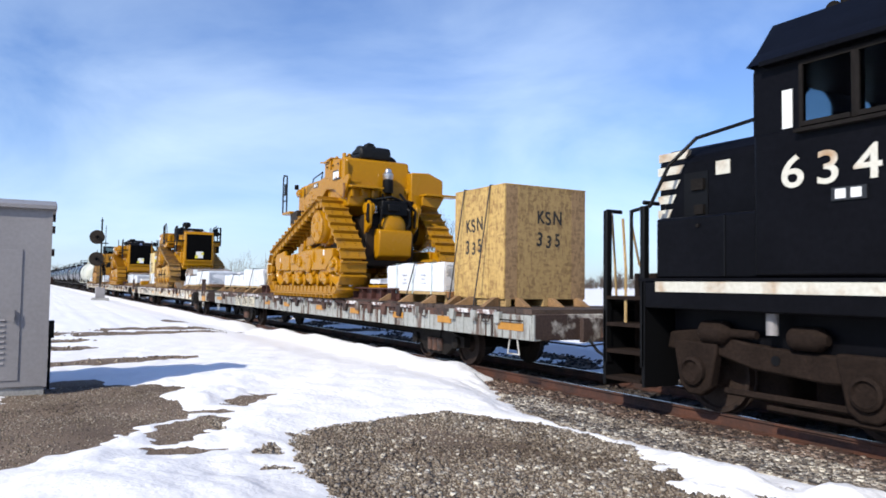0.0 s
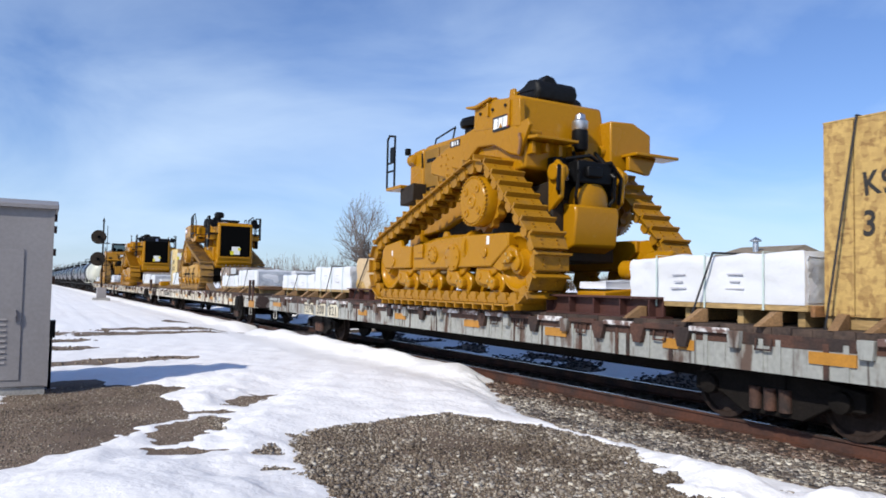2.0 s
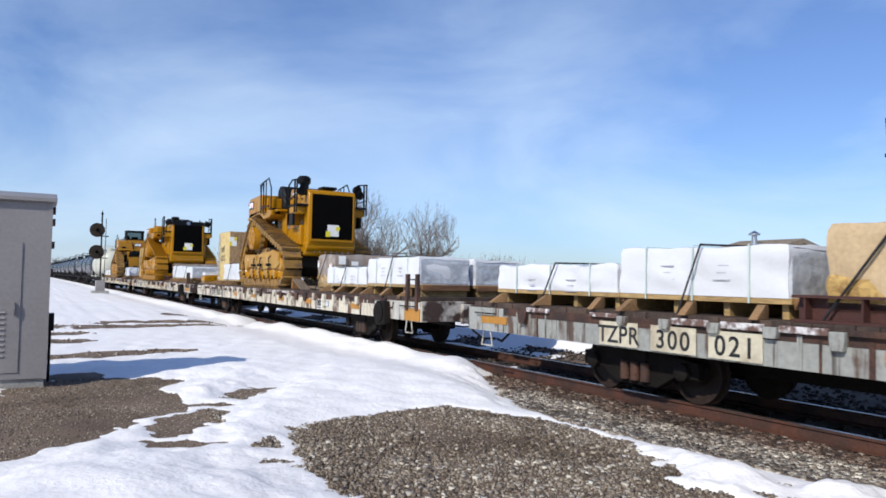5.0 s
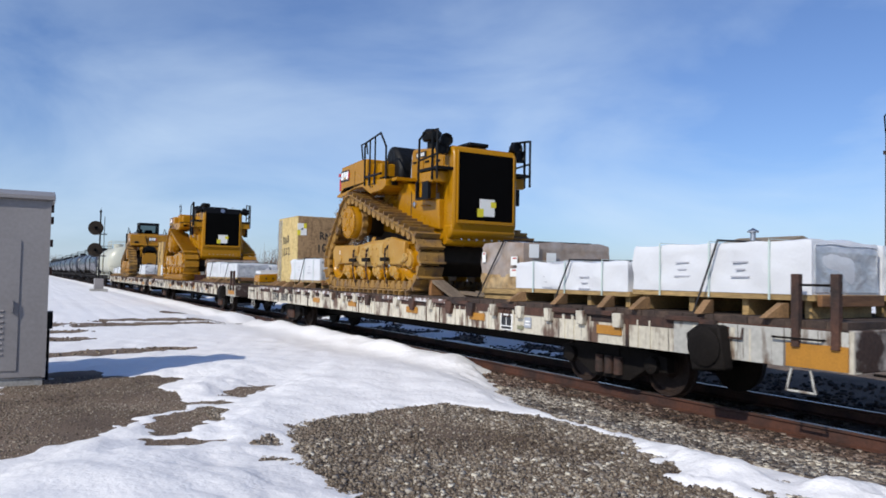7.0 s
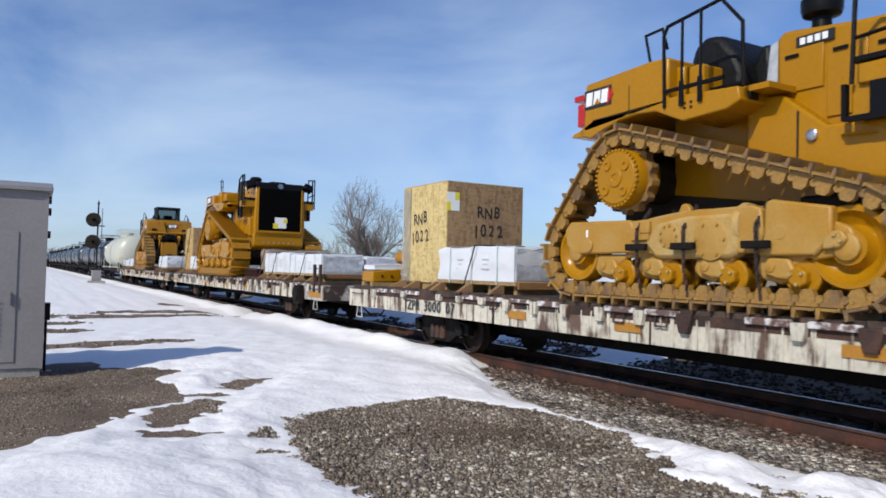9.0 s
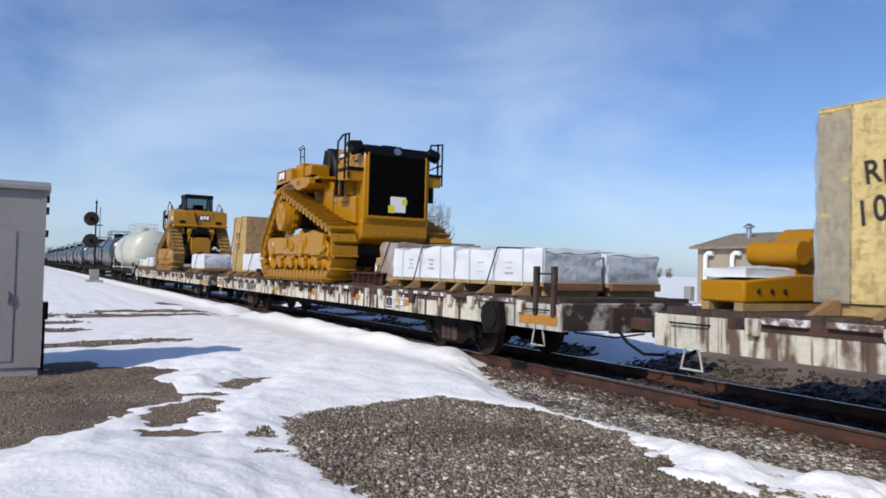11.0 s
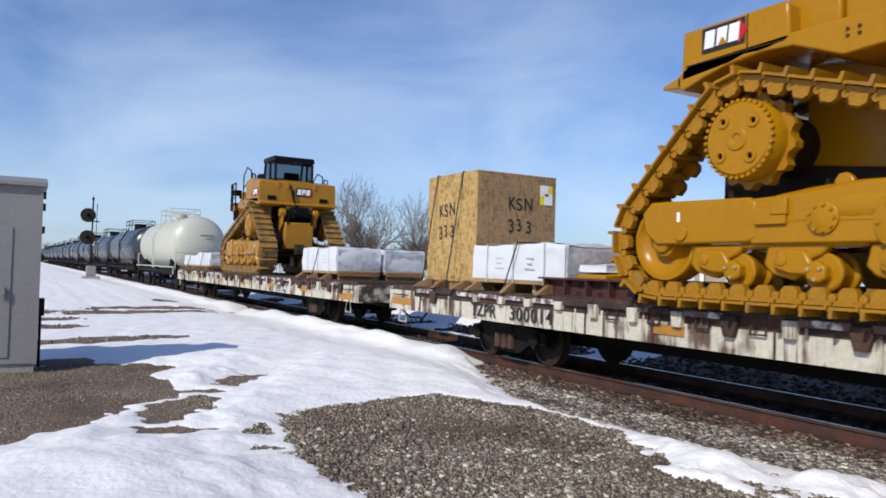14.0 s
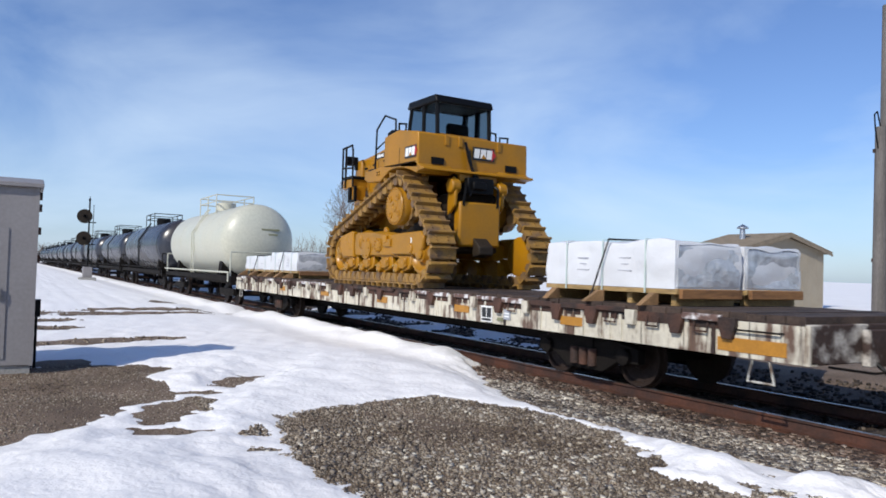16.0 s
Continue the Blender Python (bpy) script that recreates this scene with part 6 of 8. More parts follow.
            part("rail_hook", Solid().tube([(s * 1.42 * sx, 0.62 * sy, 3.92 * sz), (s * 1.42 * sx, 0.48 * sy, 4.0 * sz), (s * 1.42 * sx, 0.84 * sy, 4.06 * sz)], 0.016, 6), BLACK, ob)
        else:
            railing(ob, ((s * 1.6 * sx, 0.42 * sy, 3.55 * sz), (s * 1.6 * sx, 1.65 * sy, 3.0 * sz)), [(s * 1.6 * sx, 0.45 * sy, 4.15 * sz), (s * 1.6 * sx, 1.1 * sy, 4.35 * sz), (s * 1.6 * sx, 1.6 * sy, 4.05 * sz)])
            railing(ob, ((s * 1.6 * sx, -0.1 * sy, 3.55 * sz), (s * 1.6 * sx, 0.25 * sy, 3.58 * sz)), [(s * 1.6 * sx, -0.15 * sy, 3.95 * sz), (s * 1.6 * sx, 0.25 * sy, 4.02 * sz)], mid=False)
    badge(ob, 0.25 * sx, (tail - 0.01) * sy, (3.22 + up * 0.3) * sz, 0.34 * sx, "end")
    if cab:
        part("rear_plate", Solid().box(-0.62 * sx, 0.62 * sx, -1.3 * sy, -1.0 * sy, 0.98 * sz, 2.06 * sz), YELLOW_DULL, ob, "flat dusty rear case plate", bevel=0.05)
        part("drawbar", Solid().prism([(-1.3 * sy, 0.72 * sz), (-1.62 * sy, 0.78 * sz), (-1.62 * sy, 0.98 * sz), (-1.3 * sy, 1.2 * sz)], -0.22 * sx, 0.22 * sx), CHAIN_DARK, ob, "dark drawbar jaw", bevel=0.03)
        part("tool_tray", Solid().prism([(-1.02 * sy, 2.5 * sz), (-1.12 * sy, 2.56 * sz), (-1.12 * sy, 2.78 * sz), (-1.02 * sy, 2.78 * sz)], -0.55 * sx, 0.6 * sx), paint, tank, bevel=0.015)
        part("hose", Solid().tube([(-0.3, -1.05 * sy, 3.5 * sz), (-0.24, -1.12 * sy, 3.1 * sz), (-0.1, -1.2 * sy, 2.6 * sz), (-0.3, -1.3 * sy, 2.2 * sz)], 0.035, 7), BLACK, ob)
        part("hose", Solid().tube([(-0.2, -1.05 * sy, 3.3 * sz), (-0.16, -1.1 * sy, 2.9 * sz), (0.05, -1.25 * sy, 2.5 * sz)], 0.03, 7), CHAIN_DARK, ob)
        for x in (-0.85, -0.45, 0.75):
            part("tank_rib", Solid().box((x - 0.06) * sx, (x + 0.06) * sx, -0.99 * sy, -0.93 * sy, 3.4 * sz, (3.41 + up) * sz), paint, tank, bevel=0.01)
    # hood with sloping shoulders, and the radiator guard in front
    g, nose = (0.97, 0.2) if rear_lamp else (0.99, 0.0)
    part("hood", Solid().prism([(v * sy, w * sz) for v, w in ((2.15, 2.3), (2.15, 3.72), (2.28, 3.8), (3.3, 3.68), (4.05 + nose, 3.62), (4.3 + nose, 3.52), (4.3 + nose, 1.45), (3.0, 1.6))], -0.88 * sx, 0.88 * sx), paint, ob, bevel=0.06)
    for s in (-1, 1):
        part("engine_shoulder", Solid().prism([(v * sy, w * sz) for v, w in ((1.86, 2.0), (1.86, 2.9), (2.42, 2.86), (3.08, 2.36), (4.15, 2.3), (4.22, 1.55), (3.0, 1.75))], min(s * 0.7, s * 1.12) * sx, max(s * 0.7, s * 1.12) * sx), paint, ob, "sloping body shoulder beside the engine", bevel=0.035)
        part("shoulder_seam", Solid().box(min(s * 1.12, s * 1.13) * sx, max(s * 1.12, s * 1.13) * sx, 2.66 * sy, 2.69 * sy, 1.86 * sz, 2.6 * sz), CHAIN_DARK, ob)
        part("handle", Solid().tube([(s * 1.12 * sx, 3.3 * sy, 2.2 * sz), (s * 1.18 * sx, 3.34 * sy, 2.2 * sz), (s * 1.18 * sx, 3.7 * sy, 2.17 * sz), (s * 1.12 * sx, 3.74 * sy, 2.17 * sz)], 0.016, 6), paint, ob)
    guard = part("radiator_guard", Solid().prism([((3.95 + nose) * sy, 1.4 * sz), ((4.35 + nose) * sy, 1.4 * sz), ((4.45 + nose) * sy, 1.7 * sz), ((4.45 + nose) * sy, 3.4 * sz), ((4.32 + nose) * sy, 3.58 * sz), ((3.95 + nose) * sy, 3.6 * sz)], -g * sx, g * sx), paint, ob, "square yellow radiator guard", bevel=0.05)
    part("grille", Solid().box(-(g - 0.14) * sx, (g - 0.14) * sx, (4.45 + nose) * sy, (4.465 + nose) * sy, 1.78 * sz, 3.42 * sz), GRILLE, guard, "black radiator opening", bevel=0.004)
    part("grille_rim", Solid().box((0.1 - g) * sx, (0.14 - g) * sx, (4.44 + nose) * sy, (4.49 + nose) * sy, 1.74 * sz, 3.46 * sz).box((g - 0.14) * sx, (g - 0.1) * sx, (4.44 + nose) * sy, (4.49 + nose) * sy, 1.74 * sz, 3.46 * sz).box((0.1 - g) * sx, (g - 0.1) * sx, (4.44 + nose) * sy, (4.49 + nose) * sy, 1.70 * sz, 1.78 * sz), paint, guard, bevel=0.008)
    part("paper_label", Solid().box(-0.26 * sx, 0.2 * sx, (4.47 + nose) * sy, (4.476 + nose) * sy, 1.9 * sz, 2.32 * sz), PAPER, guard, "white papers taped to the grille")
    part("sticker", Solid().box(0.08 * sx, 0.27 * sx, (4.477 + nose) * sy, (4.48 + nose) * sy, 1.88 * sz, 2.08 * sz), LIME, guard)
    part("sticker", Solid().box(-0.3 * sx, -0.14 * sx, (4.477 + nose) * sy, (4.48 + nose) * sy, 2.12 * sz, 2.26 * sz), LIME, guard)
    part("front_chin", Solid().prism([(3.6 * sy, chin * sz), ((4.25 + nose) * sy, (chin + 0.06) * sz), ((4.4 + nose) * sy, (chin + 0.2) * sz), ((4.4 + nose) * sy, 1.68 * sz), (3.6 * sy, 1.68 * sz)], -(g + 0.02) * sx, (g + 0.02) * sx), paint, guard, bevel=0.05)
    for k in range(7):
        part("bolt", Solid().cyl((-0.6 + 0.2 * k, (4.38 + nose) * sy, 1.32 * sz), (-0.6 + 0.2 * k, (4.42 + nose) * sy, 1.32 * sz), 0.022, seg=6), CHROME, guard)
    # guard added and coloured dark for the shade below the chin
    part("belly_guard", Solid().prism([(2.6 * sy, 0.42 * sz), (3.5 * sy, 0.42 * sz), (3.85 * sy, 0.75 * sz), (3.85 * sy, 1.5 * sz), (2.6 * sy, 1.5 * sz)], -0.98 * sx, 0.98 * sx), CHAIN_DARK, ob, "belly guard, shade under the nose in its dark colour", bevel=0.04)
    part("trunnion", Solid().lathe((-1.0 * sx, (4.1 + nose) * sy, 1.3 * sz), (1, 0, 0), [(0, 0.1), (0.05, 0.13), (1.95 * sx, 0.13), (2.0 * sx, 0.1)], 16), paint, ob)
    for s in (-1, 1):
        x = s * 0.885 * sx
        for y0, y1, z0, z1 in ((2.24, 2.9, 2.92, 3.5), (2.95, 3.5, 2.5, 3.45), (3.55, 4.0, 2.5, 3.4)):
            pn = part("side_door", Solid().box(min(x, x + s * 0.022), max(x, x + s * 0.022), y0 * sy, y1 * sy, z0 * sz, z1 * sz), paint, ob, bevel=0.01)
            part("latch", Solid().box(min(x + s * 0.022, x + s * 0.05), max(x + s * 0.022, x + s * 0.05), (y0 + 0.1) * sy, (y0 + 0.3) * sy, (z1 - 0.12) * sz, (z1 - 0.08) * sz), BLACK, pn)
        part("model_badge", Solid().box(min(x, x + s * 0.03), max(x, x + s * 0.03), 2.5 * sy, 3.05 * sy, 3.5 * sz, 3.64 * sz), BLACK_DECAL, ob, "small dark model badge")
        for k in range(4):
            part("model_bar", Solid().box(min(x, x + s * 0.034), max(x, x + s * 0.034), (2.56 + 0.11 * k) * sy, (2.64 + 0.11 * k) * sy, 3.525 * sz, 3.615 * sz), WHITE_DECAL, ob)
        # small platform beside the hood front, with its rail
        plat = part("platform", Solid().prism([(v * sy, w * sz) for v, w in ((3.66, 2.72), (4.38, 2.68), (4.38, 2.96), (3.66, 2.96))], min(s * 0.82, s * 1.4) * sx, max(s * 0.82, s * 1.4) * sx), paint, ob, "yellow step platform", bevel=0.02)
        part("tread_edge", Solid().box(min(s * 0.84, s * 1.43) * sx, max(s * 0.84, s * 1.43) * sx, 3.6 * sy, (4.42 + nose) * sy, 2.97 * sz, 3.04 * sz), BLACK, plat, "black tread plate", bevel=0.008)
        xs0, xs1 = min(s * 1.33, s * 1.42) * sx, max(s * 1.33, s * 1.42) * sx
        part("step_frame", Solid().box(xs0, xs1, 3.46 * sy, 3.52 * sy, 2.3 * sz, 2.74 * sz).box(xs0, xs1, 3.82 * sy, (3.94 + nose) * sy, 2.28 * sz, 2.72 * sz).box(xs0, xs1, 3.52 * sy, 3.82 * sy, 2.29 * sz, 2.35 * sz), BLACK, plat, "black hanging step")
        part("step_hanger", Solid().box(min(s * 1.0, s * 1.33) * sx, max(s * 1.0, s * 1.33) * sx, 3.54 * sy, 3.84 * sy, 2.34 * sz, 2.74 * sz), paint, plat, bevel=0.02)
        railing(ob, ((s * 1.42 * sx, 3.6 * sy, 2.74 * sz), (s * 1.42 * sx, (4.4 + nose) * sy, 2.74 * sz)), [(s * 1.42 * sx, 3.64 * sy, 3.78 * sz), (s * 1.36 * sx, 3.85 * sy, 3.95 * sz), (s * 1.42 * sx, (4.4 + nose) * sy, 3.9 * sz)], 0.026)
        part("rail_post", Solid().tube([(s * 1.42 * sx, (4.15 + nose) * sy, 2.74 * sz), (s * 1.42 * sx, (4.15 + nose) * sy, 3.92 * sz)], 0.03, 7), BLACK, ob)
        if rear_lamp:
            lamps = Solid()
            for u, w in ((1.06, 3.7), (1.16, 3.5)):
                lamps.lathe((s * u * sx, (4.05 + nose) * sy, w * sz), (s * 0.15, 1, 0), [(0, 0.07), (0.04, 0.12), (0.16, 0.145), (0.22, 0.145), (0.22, 0.11), (0.18, 0.09), (0.18, 0.0)], 20)
            part("head_light", lamps.box(min(s * 0.95, s * 1.2) * sx, max(s * 0.95, s * 1.2) * sx, (4.0 + nose) * sy, (4.15 + nose) * sy, 3.38 * sz, 3.6 * sz), BLACK, ob, "pair of round black head lights")
        else:
            lamps = Solid().box(min(s * 0.98, s * 1.34) * sx, max(s * 0.98, s * 1.34) * sx, (4.2 + nose) * sy, (4.46 + nose) * sy, 3.42 * sz, 3.68 * sz).box(min(s * 0.98, s * 1.08) * sx, max(s * 0.98, s * 1.08) * sx, (4.2 + nose) * sy, (4.34 + nose) * sy, 3.3 * sz, 3.5 * sz)
            part("head_light", lamps, BLACK, ob, "black boxed head lights", bevel=0.03,
                 at=pose(0, 0, 0) if not tilted_lights else Matrix.Translation((s * 0.9 * sx, 4.3 * sy, 3.6 * sz)) @ pose(0, 0, 0, 28, s * 20, 0) @ Matrix.Translation((-s * 0.9 * sx, -(4.3 + nose) * sy, -3.5 * sz)))
    if tilted_lights:
        part("hood_brow", Solid().prism([((3.98 + nose) * sy, 3.4 * sz), ((4.47 + nose) * sy, 3.38 * sz), ((4.36 + nose) * sy, 3.68 * sz), ((3.98 + nose) * sy, 3.7 * sz)], -0.95 * sx, 0.95 * sx), BLACK, guard, "black brow over the grille", bevel=0.03)
        part("brow_badge", Solid().lathe((0, (4.42 + nose) * sy, 3.55 * sz), (0, 1, 0.35), [(0, 0.11), (0.02, 0.11)], 20), CHROME, guard)
    for s in (-1, 1):
        part("cowl_film", Solid().prism([(1.9 * sy, 3.0 * sz), (2.13 * sy, 3.0 * sz), (2.13 * sy, 3.74 * sz), (1.98 * sy, 3.68 * sz)], min(s * 0.5, s * 0.78) * sx, max(s * 0.5, s * 0.78) * sx), CLEAR, ob, "clear film over the cowl", bevel=0.02)
        part("fender_lamp", Solid().box(min(s * 1.3, s * 1.5) * sx, max(s * 1.3, s * 1.5) * sx, 2.1 * sy, 2.2 * sy, 2.8 * sz, 2.93 * sz), BLACK, ob, "dark fender lamp", bevel=0.015)
        part("fender_seam", Solid().box(min(s * 1.676, s * 1.69) * sx, max(s * 1.676, s * 1.69) * sx, -0.85 * sy, 0.5 * sy, 2.955 * sz, 2.968 * sz), CHAIN_DARK, ob)
        part("hood_lamp", Solid().lathe((s * 1.11 * sx, 2.9 * sy, 2.25 * sz), (s, 0, 0), [(0, 0.07), (0.05, 0.07), (0.06, 0.05), (0.06, 0.0)], 14), CHROME, ob, "round chrome side lamp")
        part("hood_hose", Solid().tube([(s * 1.02 * sx, (3.9 + nose) * sy, 1.95 * sz), (s * 1.08 * sx, 3.8 * sy, 1.75 * sz), (s * 1.04 * sx, 3.5 * sy, 1.62 * sz), (s * 0.95 * sx, 3.3 * sy, 1.66 * sz)], 0.03, 7), BLACK, ob)
        part("lower_flange", Solid().prism([(2.9 * sy, 1.62 * sz), ((4.3 + nose) * sy, 1.46 * sz), ((4.3 + nose) * sy, 1.54 * sz), (2.9 * sy, 1.7 * sz)], min(s * 0.8, s * 0.92) * sx, max(s * 0.8, s * 0.92) * sx), paint, ob, bevel=0.01)
        for k in range(4):
            part("bolt", Solid().cyl((s * 1.675 * sx, (1.2 + 0.12 * (k % 2)) * sy, (2.82 + 0.07 * (k // 2)) * sz), (s * 1.7 * sx, (1.2 + 0.12 * (k % 2)) * sy, (2.82 + 0.07 * (k // 2)) * sz), 0.018, seg=6), CHAIN_DARK, ob)
    stack_pipe(ob, (-0.48 if cab else 0.48) * sx, (2.6 if not tilted_lights else 2.6) * sy, 3.7 * sz, 0.6 * sz if not tilted_lights else 0.36 * sz, paint)
    part("exhaust_cover", Solid().box(-0.3 * sx, 0.3 * sx, 3.7 * sy, (4.1 + nose) * sy, 3.66 * sz, 3.76 * sz), BLACK, ob, bevel=0.03)
    # operator's place
    part("floor_plate", Solid().box(-1.5 * sx, 1.5 * sx, 0.95 * sy, 2.5 * sy, 2.9 * sz, 2.98 * sz), paint, ob)
    if cab:
        c = part("cab", Solid().prism([(-0.4 * sy, 3.55 * sz), (-0.4 * sy, 3.8 * sz), (1.1 * sy, 3.6 * sz), (1.3 * sy, 2.95 * sz), (0.9 * sy, 2.95 * sz)], -0.84 * sx, 0.84 * sx), paint, ob, "black framed operator cab")
        glass = Solid().prism([(-0.38 * sy, 3.62 * sz), (-0.32 * sy, 4.6 * sz), (1.05 * sy, 4.6 * sz), (1.4 * sy, 2.98 * sz), (0.95 * sy, 2.98 * sz)], -0.80 * sx, 0.80 * sx)
        g = part("cab_glass", glass, DARK_PANE, c, "dark tinted cab glass")
        # black box added to darken the inside of the cab
        part("cab_console", Solid().box(-0.7 * sx, 0.7 * sx, 0.5 * sy, 0.9 * sy, 3.2 * sz, 3.95 * sz), BLACK, c, bevel=0.05)
        roof = part("cab_roof", Solid().prism([(-0.46 * sy, 4.56 * sz), (-0.36 * sy, 4.77 * sz), (1.1 * sy, 4.79 * sz), (1.2 * sy, 4.6 * sz)], -0.9 * sx, 0.9 * sx), BLACK, c, "black cab roof", bevel=0.04)
        for s in (-1, 1):
            for (ya, za), (yb, zb) in (((-0.4, 3.55), (-0.34, 4.6)), ((1.42, 2.98), (1.06, 4.6)), ((0.35, 3.3), (0.35, 4.6))):
                part("cab_post", Solid().tube([(s * 0.81 * sx, ya * sy, za * sz), (s * 0.81 * sx, yb * sy, zb * sz)], 0.05, 8), BLACK, c)
        part("cab_sill", Solid().box(-0.85 * sx, 0.85 * sx, -0.45 * sy, -0.36 * sy, 3.52 * sz, 3.66 * sz), BLACK, c)
        part("seat", Solid().box(-0.3, 0.3, -0.1 * sy, 0.1 * sy, 3.6 * sz, 4.15 * sz), BLACK, c, bevel=0.08)
        part("mirror", Solid().box(-1.14 * sx, -0.94 * sx, 0.9 * sy, 1.0 * sy, 3.75 * sz, 3.95 * sz).tube([(-0.85 * sx, 0.95 * sy, 3.85 * sz), (-1.0 * sx, 0.95 * sy, 3.85 * sz)], 0.02, 6), BLACK, c)
    else:
        # controls under a black cover
        cover = Solid().prism([(v * sy, w * sz) for v, w in ((0.62, 3.0), (0.6, 3.5), (0.74, 3.92), (0.98, 4.05), (1.26, 3.98), (1.54, 3.66), (1.66, 3.4), (1.66, 3.0))], -(0.98 if rear_lamp else 0.72) * sx, (0.98 if rear_lamp else 0.72) * sx)
        part("control_cover", cover, TARP, ob, "black cover over the bare operator's place", bevel=0.09)
        part("dash_cover", Solid().prism([(v * sy, w * sz) for v, w in ((1.5, 3.0), (1.56, 3.5), (1.72, 3.8), (1.86, 3.76), (1.92, 3.0))], -0.62 * sx, 0.62 * sx), TARP, ob, "black cover over the dash", bevel=0.06)
        part("tarp_fold", Solid().tube([(0.7 * sx, 1.2 * sy, 3.9 * sz), (0.74 * sx, 1.35 * sy, 3.5 * sz), (0.75 * sx, 1.5 * sy, 3.05 * sz)], 0.035, 7).tube([(0.7 * sx, 0.85 * sy, 3.97 * sz), (0.74 * sx, 0.78 * sy, 3.4 * sz), (0.74 * sx, 0.8 * sy, 3.02 * sz)], 0.03, 7), TARP, ob)
        part("dash_panel", Solid().prism([(1.9 * sy, 2.95 * sz), (1.9 * sy, 3.4 * sz), (2.14 * sy, 3.65 * sz), (2.14 * sy, 2.95 * sz)], -0.6 * sx, 0.6 * sx), BLACK, ob, bevel=0.02)
        for xa in (-1.42, 0.8):
            part("hydraulic_tank", Solid().box(xa * sx, (xa + 0.62) * sx, 1.0 * sy, (1.3 if rear_lamp else 1.55) * sy, 2.98 * sz, (3.5 if rear_lamp else 3.42) * sz), paint, ob, bevel=0.04)
    return ob


def tractor_bare(y, S, turn, label):
    """Tractor stripped of cab and tank: long hood, raised rear body, tank block on one side."""
    sx, sy, sz = S
    p = YELLOW
    ob = tractor_common(y, S, turn, label, p, TRACK_YELLOW, YELLOW, "front")
    part("hood", Solid().prism([(0.9 * sy, 2.1 * sz), (0.9 * sy, 3.62 * sz), (3.55 * sy, 3.62 * sz), (3.85 * sy, 3.5 * sz), (3.85 * sy, 1.5 * sz), (2.6 * sy, 1.6 * sz)], -0.82 * sx, 0.82 * sx), p, ob, bevel=0.05)
    part("radiator_guard", Solid().prism([(3.65 * sy, 1.0 * sz), (4.2 * sy, 1.2 * sz), (4.3 * sy, 1.8 * sz), (4.3 * sy, 3.3 * sz), (4.12 * sy, 3.56 * sz), (3.65 * sy, 3.58 * sz)], -0.88 * sx, 0.88 * sx), p, ob, bevel=0.06)
    part("grille", Solid().box(-0.68 * sx, 0.68 * sx, 4.3 * sy, 4.315 * sy, 1.8 * sz, 3.3 * sz), GRILLE, ob)
    for s in (-1, 1):
        x = s * 0.83 * sx
        for y0, y1, z0, z1 in ((2.95, 3.6, 2.2, 3.5), (2.2, 2.9, 2.35, 3.5), (2.95, 3.5, 1.85, 2.15)):
            d = part("side_door", Solid().box(min(x, x + s * 0.025), max(x, x + s * 0.025), y0 * sy, y1 * sy, z0 * sz, z1 * sz), DOOR_MESH, ob, "perforated yellow engine door", bevel=0.01)
            for zz in (0.28, 0.78):
                part("latch", Solid().box(min(x + s * 0.02, x + s * 0.05), max(x + s * 0.02, x + s * 0.05), (y0 + 0.12) * sy, (y0 + 0.5) * sy, (z0 + (z1 - z0) * zz) * sz, (z0 + (z1 - z0) * zz + 0.07) * sz), BLACK, d, "black door latch slot")
        part("hose_loop", Solid().tube([(x + s * 0.02, 3.72 * sy, 3.4 * sz), (x + s * 0.05, 3.68 * sy, 3.45 * sz), (x + s * 0.05, 3.66 * sy, 3.15 * sz), (x + s * 0.02, 3.72 * sy, 3.1 * sz)], 0.018, 6), BLACK, ob)
        # side beam that rises towards the rear, and the tall plate over the sprocket
        bx0, bx1 = min(s * 0.8, s * 1.3) * sx, max(s * 0.8, s * 1.3) * sx
        part("side_beam", Solid().prism([(v * sy, w * sz) for v, w in ((2.5, 2.78), (2.48, 3.04), (1.4, 3.38), (0.78, 3.47), (-0.6, 3.3), (-0.78, 3.2), (-0.7, 2.72), (-0.45, 2.78), (0.05, 3.02), (0.62, 3.07), (1.3, 2.66), (1.9, 2.63))], bx0, bx1), p, ob, "sloping yellow side beam", bevel=0.03)
        for k in range(4):
            for j in (0, 1):
                v, w = (1.55 + 0.2 * j + 0.28 * (k % 2)) * sy, (2.8 + 0.1 * k) * sz
                part("bolt", Solid().cyl((s * 1.29 * sx, v, w), (s * 1.318 * sx, v, w), 0.02, seg=6), p, ob)
        part("model_badge", Solid().box(min(x, s * 1.31 * sx), max(x, s * 1.31 * sx), 1.28 * sy, 1.66 * sy, 3.22 * sz, 3.35 * sz), BLACK_DECAL, ob, "small model badge with white bars")
        for k, v in enumerate((1.55, 1.45, 1.35)):
            part("model_bar", Solid().box(min(x, s * 1.316 * sx), max(x, s * 1.316 * sx), (v - 0.02 - 0.02 * (k == 0)) * sy, (v + 0.02 + 0.02 * (k == 0)) * sy, 3.24 * sz, 3.33 * sz), WHITE_DECAL, ob)
        # front platform and rail
        plat = part("platform", Solid().box(min(s * 0.88, s * 1.3) * sx, max(s * 0.88, s * 1.3) * sx, 3.95 * sy, 4.74 * sy, 2.64 * sz, 2.72 * sz), p, ob, "small front step platform", bevel=0.015)
